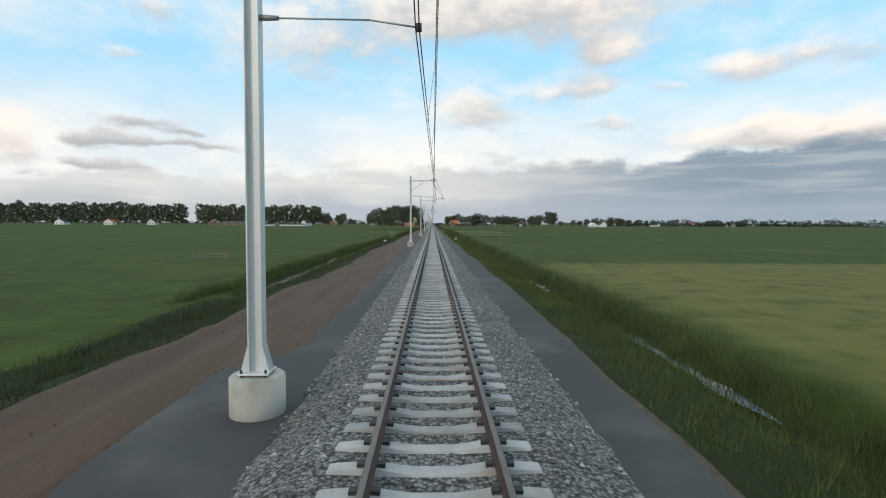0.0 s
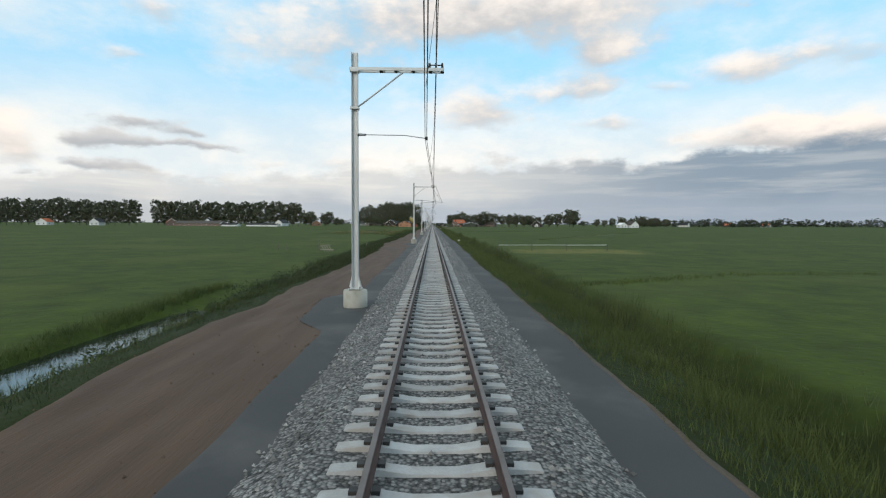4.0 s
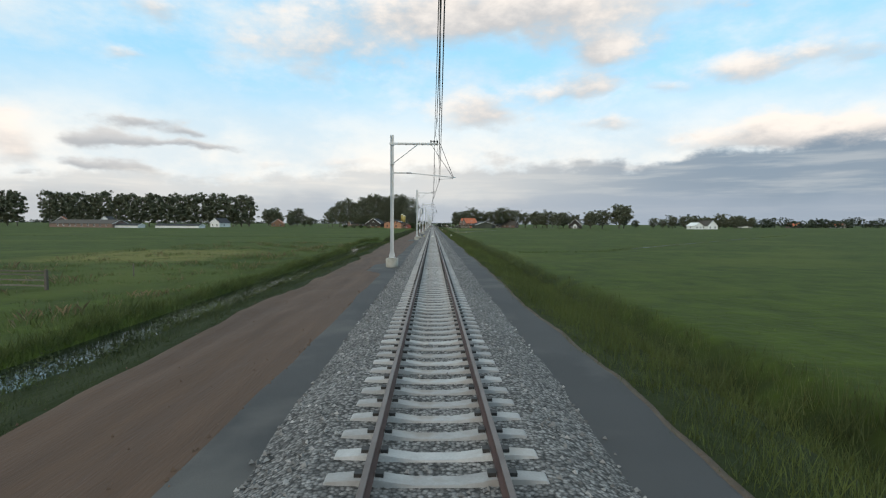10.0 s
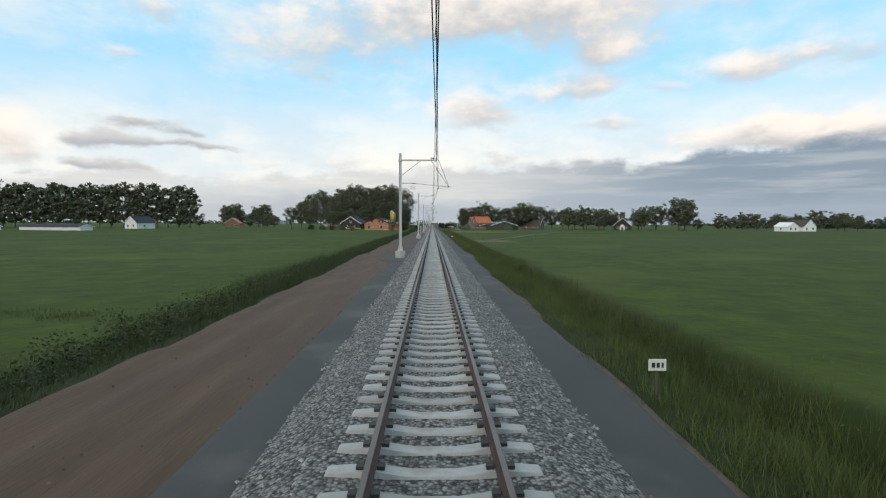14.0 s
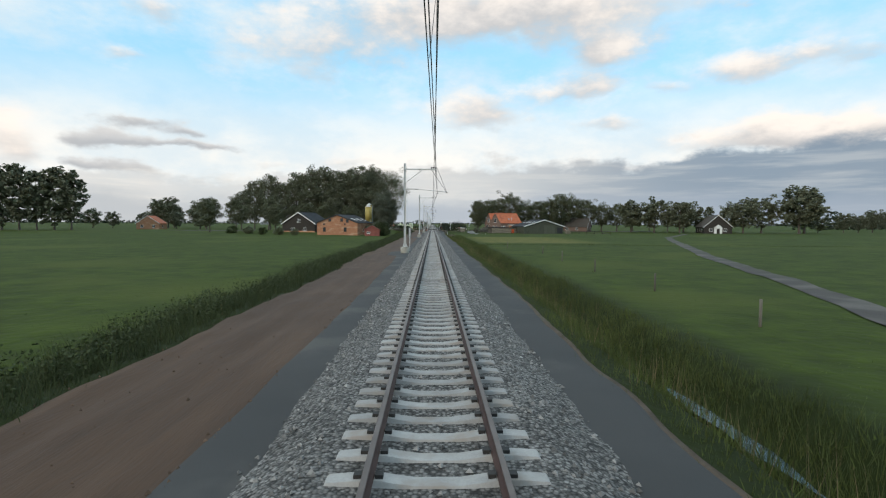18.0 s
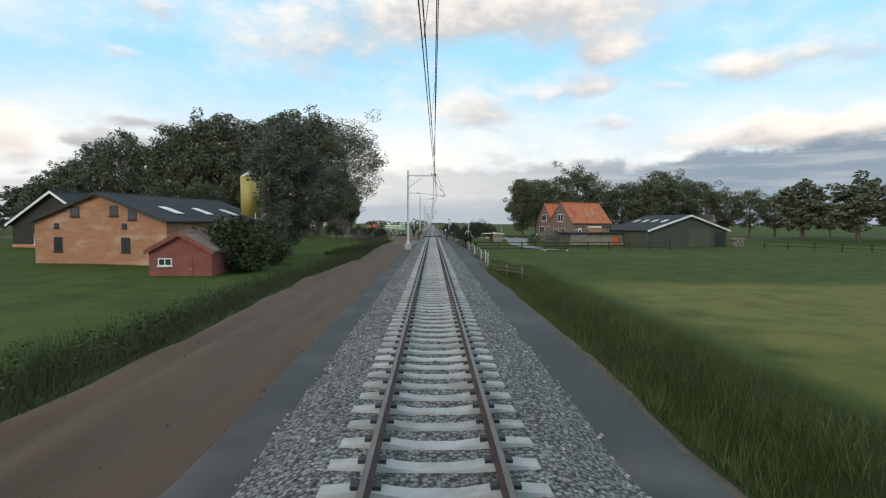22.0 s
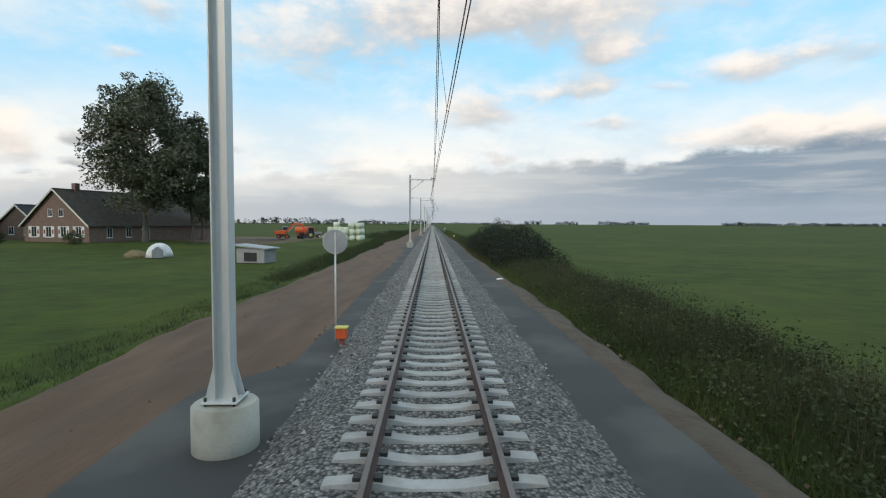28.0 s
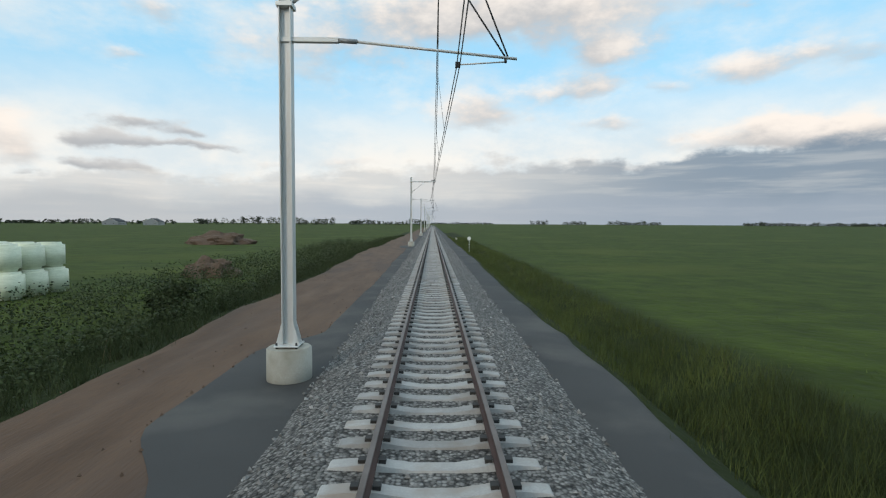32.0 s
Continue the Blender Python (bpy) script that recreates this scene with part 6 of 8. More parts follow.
# hurdle gates and single fence posts in the fields
def field_gate(m, label):
    gt = thing("field_gate", label, "gate", m, group="field gates")
    for x in (0, 3.2):
        part("post", box_bm(x - 0.07, x + 0.07, -0.07, 0.07, -0.3, 1.2), M_WOOD, gt)
    for z in (0.25, 0.55, 0.85, 1.05):
        part("rail", box_bm(0.07, 3.13, -0.03, 0.03, z, z + 0.08), M_WOOD, gt)
    return gt


field_gate(pose(-24.5, 52.5, FIELD), "grey wooden field gate in tall grass")
field_gate(pose(-24.6, 302.0, FIELD, 0, 0, -8), "grey wooden field gate in dry grass")
tq = thing("trestle", "broken weathered trestle leaning in the tall grass", "trestle", pose(-14.2, 177.0, FIELD, 0, 0, 20))
part("post", box_bm(-1.0, -0.88, -0.06, 0.06, -0.3, 1.55), M_WOOD, tq)
for k in range(4):
    part("rail", beam_bm((-0.75 + k * 0.32, -0.1, 0.95), (-0.25 + k * 0.32, -0.4, 0.05), 0.05, 0.09), M_PALEWOOD, tq)
part("rail", beam_bm((-0.85, 0, 0.35), (0.9, -0.2, 0.25), 0.05, 0.10), M_PALEWOOD, tq)
part("rail", beam_bm((-0.85, 0, 0.75), (0.6, -0.15, 0.95), 0.05, 0.10), M_PALEWOOD, tq)
for x, y in ((-21.5, 180.0), (-20.6, 180.6), (-9.6, 183.0), (-24.5, 300.5), (-21.0, 309.0)):
    fp = thing("fence_post", "weathered wooden stake in the tall grass", "fence post", pose(x, y, FIELD), group="single fence posts")
    part("post", rod_bm((0, 0, -0.3), (0, 0, 0.95), 0.05, 0.045), M_WOOD, fp)
rb = thing("ribbon_fence", "white electric ribbon strung between wooden posts", "fence")
for i, (x, y) in enumerate(((9.2, 179.6), (14.0, 180.1), (19, 180.4), (25, 181))):
    part("post", box_bm(x - 0.05, x + 0.05, y - 0.05, y + 0.05, FIELD - 0.2, -0.15), M_WOOD, rb)
for a, b in (((9.2, 179.6), (14, 180.1)), ((14, 180.1), (19, 180.4)), ((19, 180.4), (25, 181))):
    part("ribbon", beam_bm((*a, -0.32), (*b, -0.30), 0.01, 0.05), M_WHITE, rb)
for x, y in ((8.9, 500.5), (10.1, 500.3), (11.6, 500.0), (12.4, 514), (12.8, 524), (13.2, 536), (13.6, 548), (14.2, 560), (10.6, 484), (19.5, 500), (24.0, 503), (11.8, 574.5)):
    fp = thing("fence_post", "weathered wooden fence post in the pasture", "fence post", pose(x, y, FIELD), group="single fence posts")
    part("post", rod_bm((0, 0, -0.3), (0, 0, 1.05), 0.06, 0.055), M_WOOD, fp)
tr = thing("bucket", "small grey feed bucket standing in the pasture", "bucket", pose(14.5, 491.0, FIELD))
part("tub", rod_bm((0, 0, -0.02), (0, 0, 0.3), 0.13, 0.16, seg=16), M_GREYBOARD, tr)
part("rim", rod_bm((0, 0, 0.29), (0, 0, 0.32), 0.175, 0.175, seg=16), M_DARK, tr)
# farm track across the pasture
line_in = [(12.2, 496), (15.5, 507), (24, 528), (33, 555), (42, 577), (67, 638), (104, 700)]
ribs = []
for yy2 in np.arange(496, 700, 1.5):
    xc = float(np.interp(yy2, [q[1] for q in line_in], [q[0] for q in line_in])) + wob(yy2, 14, 0.3, 31)
    ribs.append((xc - 0.95 - wob(yy2, 3, 0.2, 33), xc + 0.95 + wob(yy2, 2.5, 0.2, 34), yy2))
vv = [(x, y, ground_z(x, y) + 0.05) for a, b, y in ribs for x in (a, b)]
ff = [(2 * i, 2 * i + 1, 2 * i + 3, 2 * i + 2) for i in range(len(ribs) - 1)]
tagged(new("farm_track", mesh_from("farm_track", vv, ff, M_ASPHALT)), "grey-brown trodden farm track across the pasture", "farm track", kind="structure")

# paddock fences along the service path
pf = thing("paddock_fence", "wooden paddock fence posts with white electric wire", "fence")
ys = np.concatenate([[650.5, 653.2], np.arange(655.6, 676, 2.45)])
for i, y in enumerate(ys):
    x = 4.45 + 0.1 * math.sin(i * 2.1)
    part("post", rod_bm((x, y, -1.0), (x, y, 0.35 + 0.06 * math.sin(i * 5)), 0.085, 0.08), M_WOOD, pf)
    part("stake", box_bm(x + 0.18, x + 0.23, y + 0.9, y + 0.95, -0.9, 0.25), M_WHITE, pf, "white plastic stake")
    if i:
        for z in (-0.35, 0.02):
            part("wire", beam_bm((x + 0.1, ys[i - 1], z), (x + 0.1, y, z), 0.012, 0.02), M_WHITE, pf)
for (a, b) in (((4.9, 650.0), (6.7, 646.6)),):
    for z in (-1.0, -0.72):
        part("rail", beam_bm((*a, z), (*b, z), 0.04, 0.10), M_WOOD, pf)
for x, y in ((5.8, 648.3), (6.7, 646.6)):
    part("post", rod_bm((x, y, -1.6), (x, y, -0.52), 0.06, seg=8), M_WOOD, pf)


def rail_fence(points, label, z0, h, nrails, mat):
    """Posts every 3 m or so with horizontal rails."""
    f = thing("rail_fence", label, "fence", group="rail fences")
    for (xa, ya), (xb, yb) in zip(points, points[1:]):
        n = max(1, round(math.hypot(xb - xa, yb - ya) / 3.2))
        for i in range(n + 1):
            u = i / n
            x, y = xa + (xb - xa) * u, ya + (yb - ya) * u
            if i < n or (xb, yb) == points[-1]:
                part("post", box_bm(x - 0.07, x + 0.07, y - 0.07, y + 0.07, z0 - 0.3, z0 + h + 0.12), mat, f)
            if i < n:
                u2 = (i + 1) / n
                for r in range(nrails):
                    z = z0 + h * (r + 1) / nrails - 0.06
                    part("rail", beam_bm((x, y, z), (xa + (xb - xa) * u2, ya + (yb - ya) * u2, z), 0.05, 0.11), mat, f)
    return f


rail_fence([(6.0, 680.2), (16.2, 681.6), (36, 684.8)], "dark stained rail fence at the end of the paddock", -1.18, 1.2, 3, M_DARKWOOD)
rail_fence([(54, 690.0), (64, 676)], "dark stained rail fence beside the green barn", FIELD, 1.15, 2, M_DARKWOOD)
rail_fence([(5.9, 676.8), (6.0, 680.2)], "dark stained rail fence at the end of the paddock", -1.1, 1.15, 2, M_DARKWOOD)
gt2 = thing("paddock_gate", "dark field gate with white feet in the rail fence", "gate", pose(16.2, 681.45, -1.18, 0, 0, 8.5))
for z in (0.25, 0.6, 0.98):
    part("rail", box_bm(0, 3.4, -0.12, -0.07, z, z + 0.11), M_DARKWOOD, gt2)
part("brace", beam_bm((0.1, -0.14, 0.2), (1.7, -0.14, 1.05), 0.05, 0.1), M_DARKWOOD, gt2)
part("brace", beam_bm((3.3, -0.14, 0.2), (1.7, -0.14, 1.05), 0.05, 0.1), M_DARKWOOD, gt2)
for x in (0.0, 3.4):
    part("foot", box_bm(x - 0.12, x + 0.12, -0.2, 0.05, -0.1, 0.12), M_WHITE, gt2)
rail_fence([(-8.9, 672), (-9.4, 690), (-9.6, 704)], "dark wire and post garden fence in the grass", -1.0, 0.95, 1, M_DARKWOOD)
rail_fence([(-14.5, 700), (-11.5, 708.5), (-9.5, 714)], "dark weathered wooden rail fence beside the garden", -0.75, 0.8, 2, M_DARKWOOD)
pk = thing("picket_fence", "low weathered picket fence in the garden", "fence", pose(-19.0, 698.5, -0.12, 0, 0, 12))
for i in range(26):
    part("picket", box_bm(i * 0.34, i * 0.34 + 0.09, -0.02, 0.02, -0.1, 0.75), M_WOOD, pk)
part("rail", box_bm(0, 8.8, 0.02, 0.05, 0.5, 0.57), M_WOOD, pk)
part("rail", box_bm(0, 8.8, 0.02, 0.05, 0.15, 0.22), M_WOOD, pk)

# hedge posts, concrete
for i in range(14):
    y = 677.5 + i * 2.55
    hp = thing("hedge_post", "round weathered post in front of the hedge", "post", pose(4.36, y, -0.72), group="posts along the hedge")
    part("post", rod_bm((0, 0, -0.2), (0, 0, 0.92), 0.085, 0.08, seg=12), M_WOOD, hp)

# sand spilled on the service strip
for x, y, sx2, sy2 in ((-3.0, 698.6, 0.45, 1.0), (-3.15, 694.2, 0.72, 1.5), (-3.45, 687.4, 0.70, 1.2)):
    sp = thing("sand_patch", "pale sand spilled over the grit strip", "sand", pose(x, y, -0.58))
    bm = bmesh.new()
    bmesh.ops.create_icosphere(bm, subdivisions=4, radius=1.0)
    for v in bm.verts:
        r = 1 + 0.35 * noise.noise(v.co * 1.5 + Vector((x, y, 0))) + 0.1 * noise.noise(v.co * 6)
        v.co = Vector((v.co.x * sx2 * r, v.co.y * sy2 * r, max(-0.02, v.co.z) * 0.11 * r))
    part("patch", bm, M_SAND, sp)


# ------------------------------------------------------------ the yard with bales and machines
def bale_mesh():
    bm = bmesh.new()
    bmesh.ops.create_cone(bm, cap_ends=True, segments=20, radius1=0.70, radius2=0.70, depth=1.36, matrix=Matrix.Translation((0, 0, 0.70)))
    rim = [e for e in bm.edges if abs(e.verts[0].co.z - e.verts[1].co.z) < 1e-4]
    bmesh.ops.bevel(bm, geom=rim, offset=0.14, segments=3, affect="EDGES")
    for v in bm.verts:
        v.co += Vector((1, 1, 0.6)) * 0.035 * noise.noise(v.co * 3.1)
    for f in bm.faces:
        f.smooth = True
    return bm


bale = thing("silage_bale", "round silage bale wrapped in pale green film", "silage bale", pose(-16.1, 893.8, -1.45), group="stack of silage bales")
part("film_wrap", bale_mesh(), M_BALE, bale)
stack = []
for layer, (nx, ny) in enumerate(((4, 4), (3, 4), (2, 4))):
    for i in range(nx):
        for j in range(ny):
            if layer == i == j == 0:
                continue
            stack.append((-16.1 - i * 1.47 - 0.12 * layer, 893.8 + j * 1.47 + 0.2 * layer, -1.45 + layer * 1.40))
for i in range(6):
    for j in range(3):
        stack.append((-21.2 - i * 1.5, 926.0 + j * 1.5, -1.25))
        stack.append((-21.4 - i * 1.5, 926.1 + j * 1.5, 0.13))
for j in range(2):
    stack.append((-27.3, 926.4 + j * 1.5, 1.5))
for j in range(3):
    for i in range(2):
        stack.append((-62.5 - i * 1.5, 925 + j * 1.5, -1.2))
        stack.append((-62.5 - i * 1.5, 925 + j * 1.5, 0.2))
rngb = random.Random(3)
for x, y, z in stack:
    copy_thing(bale, pose(x + rngb.uniform(-0.05, 0.05), y + rngb.uniform(-0.05, 0.05), z, 0, 0, rngb.uniform(0, 360)))

ex = thing("excavator", "orange wheeled excavator with its arm stretched out on the yard", "excavator", pose(-36.2, 906.0, FIELD, 0, 0, -80))
part("undercarriage", box_bm(-1.0, 1.0, -1.3, 1.3, 0.5, 0.95, 0.06), M_DARK, ex)
for x in (-1.05, 1.05):
    for y in (-0.95, 0.95):
        w = part("wheel", rod_bm((x - 0.22, y, 0.5), (x + 0.22, y, 0.5), 0.5, seg=20), M_DARK, ex)
        part("rim", rod_bm((x - 0.23, y, 0.5), (x + 0.23, y, 0.5), 0.22, seg=12), M_ORANGE, w)
part("upper_body", box_bm(-1.15, 1.15, -1.9, 0.7, 1.0, 1.9, 0.12), M_ORANGE, ex)
cab = part("cab", box_bm(-1.1, -0.1, -0.3, 1.0, 1.6, 2.95, 0.08), M_GREYBOARD, ex)
part("cab_window", box_bm(-1.13, -0.07, -0.15, 1.03, 2.0, 2.8), M_GLASS, cab)
for p, q, n in (((0.35, 0.6, 1.5), (0.35, 2.6, 3.6), "boom"), ((0.35, 2.6, 3.6), (0.35, 4.6, 3.4), "boom"), ((0.35, 4.6, 3.5), (0.35, 5.2, 1.2), "dipper_arm")):
    part(n, beam_bm(p, q, 0.34, 0.42), M_ORANGE, ex)
part("cylinder", rod_bm((0.35, 1.2, 1.6), (0.35, 2.6, 3.0), 0.08), M_GALV, ex)
part("bucket", prism_bm([(0.0, 0.2), (0.7, 0.2), (0.7, 1.1), (0.0, 1.1)], 4.8, 5.6), M_DARK, ex)

tk = thing("tractor", "dark tractor standing on the yard behind the bales", "tractor", pose(-30.0, 909.5, FIELD, 0, 0, -70))
part("bonnet", box_bm(-0.45, 0.45, 0.4, 2.2, 0.9, 1.6, 0.08), M_GREYBOARD, tk)
ck = part("cab", box_bm(-0.75, 0.75, -1.0, 0.4, 0.9, 2.7, 0.08), M_DARK, tk)
part("cab_glass", box_bm(-0.77, 0.77, -0.85, 0.25, 1.6, 2.5), M_GLASS, ck)
for x in (-0.95, 0.95):
    for y, r in ((-0.5, 0.85), (1.6, 0.55)):
        w = part("wheel", rod_bm((x - 0.22, y, r), (x + 0.22, y, r), r, seg=22), M_DARK, tk)
        part("rim", rod_bm((x - 0.23, y, r), (x + 0.23, y, r), r * 0.5, seg=14), M_YELLOW, w)
copy_thing(tk, pose(-69.0, 924.0, FIELD, 0, 0, 60))
st3 = thing("slurry_tank", "orange slurry tank trailer behind the bales", "tank trailer", pose(-38.0, 934.0, FIELD, 0, 0, -72))
part("tank", rod_bm((0, -2.6, 1.7), (0, 2.6, 1.7), 0.95, seg=28), M_ORANGE, st3)
for y in (-2.6, 2.6):
    part("tank_end", rod_bm((0, y, 1.7), (0, y * 1.08, 1.7), 0.95, 0.6, seg=28), M_ORANGE, st3)
for x in (-0.95, 0.95):
    part("wheel", rod_bm((x - 0.2, 0.4, 0.6), (x + 0.2, 0.4, 0.6), 0.6, seg=20), M_DARK, st3)
part("drawbar", box_bm(-0.08, 0.08, 2.6, 4.4, 0.5, 0.65), M_DARK, st3)
for i, (x, y) in enumerate(((-56, 905), (-60, 909), (-64, 904), (-31, 902))):
    im = thing("farm_implement", "rusty farm implement parked on the yard", "farm implement", pose(x, y, FIELD, 0, 0, 40 * i))
    part("frame", box_bm(-1.6, 1.6, -0.1, 0.1, 0.6, 0.8), M_RAIL, im)
    part("hopper", prism_bm([(-1.3, 1.6), (1.3, 1.6), (0.8, 0.8), (-0.8, 0.8)], -0.6, 0.6), M_GREYBOARD if i < 3 else M_REDWALL, im)
    for xx in (-1.4, 1.4):
        part("wheel", rod_bm((xx - 0.12, 0, 0.45), (xx + 0.12, 0, 0.45), 0.45, seg=16), M_DARK, im)
    for q in range(5):
        part("tine", rod_bm((-1.2 + q * 0.6, -0.5, 0.7), (-1.2 + q * 0.6, -0.8, 0.0), 0.03, seg=6), M_RAIL, im)
conc = thing("yard_slab", "wet grey concrete yard with brown puddles", "yard", kind="structure")
part("slab", mesh_from("slab", [(-62, 893, FIELD + 0.16), (-34, 893, FIELD + 0.16), (-33, 901, FIELD + 0.16), (-64, 902, FIELD + 0.16)], [(0, 1, 2, 3)], M_ASPHALT), None, conc)
# earth and manure heaps
for x, y, sx2, sy2, sz2, mm, nm in ((-37.5, 990, 5.5, 3, 2.2, M_EARTHCLOD, "brown manure heap in the pasture"), (-26.2, 908, 1.8, 1.4, 1.1, M_SAND, "yellowish earth heap on the yard"), (-15.8, 936.5, 1.9, 1.2, 1.4, M_EARTHCLOD, "reddish-brown earth heap in the tall grass")):
    hp2 = thing("earth_heap", nm, "earth heap", pose(x, y, FIELD - 0.1))
    bm = bmesh.new()
    bmesh.ops.create_icosphere(bm, subdivisions=4, radius=1.0)
    for v in bm.verts:
        r = 1 + 0.3 * noise.noise(v.co * 2.2) + 0.12 * noise.noise(v.co * 7)
        v.co = Vector((v.co.x * sx2 * r, v.co.y * sy2 * r, max(-0.1, v.co.z) * sz2 * r))
    part("mound", bm, mm, hp2)
# calf hutch and a low shelter on the meadow
ig = thing("calf_hutch", "white domed calf hutch on the meadow", "calf hutch", pose(-29.6, 838.0, -1.15, 0, 0, 20))
bm = bmesh.new()
bmesh.ops.create_uvsphere(bm, u_segments=20, v_segments=12, radius=1.35)
for v in bm.verts:
    v.co.z = max(v.co.z, 0) * 1.15
for f in bm.faces:
    f.smooth = True
part("dome", bm, M_WHITE, ig)
part("entrance", prism_bm([(-0.5, 0), (0.5, 0), (0.5, 0.8), (0, 1.2), (-0.5, 0.8)], -1.55, -0.9), M_GREYBOARD, ig)
for i in range(5):
    part("rib", box_bm(-0.9 + i * 0.45, -0.86 + i * 0.45, -1.0, 1.0, 1.05, 1.3 if abs(i - 2) < 2 else 1.1), M_WHITE, ig)
sh = thing("animal_shelter", "low grey shelter with a flat roof on the meadow", "animal shelter", pose(-16.9, 831.4, -1.15, 0, 0, -15) @ Matrix.Diagonal((1.35, 1.35, 1.4, 1)))
part("wall", box_bm(-1.1, 1.1, -0.7, 0.7, 0, 0.95), M_GREYBOARD, sh)
# dark sheet on the closed wall, painted shade of the entrance
part("opening", box_bm(-0.5, 0.5, -0.73, -0.7, 0.1, 0.7), M_DARK, sh)
part("roof", prism_bm([(-1.35, 1.15), (1.35, 0.92), (1.35, 1.0), (-1.35, 1.25)], -0.9, 0.9), M_GREYBOARD, sh)
bsh = thing("hay_heap", "yellowish heap of hay beside the hutch", "hay heap", pose(-32.5, 838.6, -1.2))
bm = bmesh.new()
bmesh.ops.create_icosphere(bm, subdivisions=3, radius=1.0)
for v in bm.verts:
    r = 1 + 0.25 * noise.noise(v.co * 2.5)
    v.co = Vector((v.co.x * 1.3 * r, v.co.y * r, max(-0.05, v.co.z) * 0.75 * r))
part("mound", bm, M_STRAW, bsh)
# ------------------------------------------------------------ trees
def leaf_cloud(rng, centres, radii, counts, leaf, flat=0.6, droop=0.0):
    """Leaves scattered in clumps: each leaf a bent diamond of two triangles."""
    c = np.repeat(centres, counts, axis=0)
    r = np.repeat(radii, counts)
    n = len(c)
    d = rng.normal(size=(n, 3))
    d /= np.linalg.norm(d, axis=1)[:, None]
    p = c + d * (r * rng.uniform(0.25, 1.0, n) ** 0.5)[:, None] * np.array([1, 1, flat])
    if droop:
        p[:, 2] -= droop * rng.random(n) ** 2
    a = rng.normal(size=(n, 3))
    a[:, 2] *= 0.6
    a /= np.linalg.norm(a, axis=1)[:, None]
    b = np.cross(a, rng.normal(size=(n, 3)))
    b /= np.linalg.norm(b, axis=1)[:, None] + 1e-6
    s = leaf * rng.uniform(0.6, 1.35, n)[:, None]
    V = np.stack([p - a * s, p + b * s * 0.55, p + a * s, p - b * s * 0.55], axis=1).reshape(-1, 3)
    k = np.arange(n)[:, None] * 4
    F = np.concatenate([k + [[0, 1, 2]], k + [[0, 2, 3]]])
    return V, F


def limb_mesh(rng, height, trunk_r, fork, reach, count, lean=0.0):
    """Tapered trunk with limbs that fork upwards; returns the bmesh and the limb ends."""
    ends, limbs = [], []
    pts = [Vector((lean * z + 0.12 * math.sin(z * 0.5), 0.12 * math.sin(z * 0.37), z)) for z in np.linspace(-0.3, height * 0.85, 9)]
    trunk = tube(pts, [trunk_r * (1.25 if i == 0 else 1 - i / 9.5) for i in range(9)], 9)
    for i in range(count):
        z = fork + (height * 0.8 - fork) * (i + rng.random()) / count
        a = i * 2.4 + rng.random()
        ln = reach * (1.05 - 0.5 * (z - fork) / height) * rng.uniform(0.7, 1.1)
        p = Vector((lean * z, 0, z))
        q = p + Vector((math.cos(a) * ln * 0.55, math.sin(a) * ln * 0.55, ln * 0.45))
        e = q + Vector((math.cos(a + 0.3) * ln * 0.45, math.sin(a + 0.3) * ln * 0.45, ln * 0.35))
        rr = trunk_r * 0.38 * (1 - z / height * 0.6)
        limbs.append(tube([p, q, e], [rr, rr * 0.65, rr * 0.25], 6))
        ends += [q, e]
    return trunk, limbs, ends


def tube(pts, radii, seg):
    """A bent, tapering tube through the points."""
    bm = bmesh.new()
    rings = []
    for i, (p, r) in enumerate(zip(pts, radii)):
        d = (pts[min(i + 1, len(pts) - 1)] - pts[max(i - 1, 0)]).to_track_quat("Z", "Y")
        rings.append([bm.verts.new(p + d @ Vector((r * math.cos(j * math.tau / seg), r * math.sin(j * math.tau / seg), 0))) for j in range(seg)])
    for a, b in zip(rings, rings[1:]):
        for j in range(seg):
            f = bm.faces.new((a[j], a[(j + 1) % seg], b[(j + 1) % seg], b[j]))
            f.smooth = True
    bm.faces.new(rings[-1])
    return bm


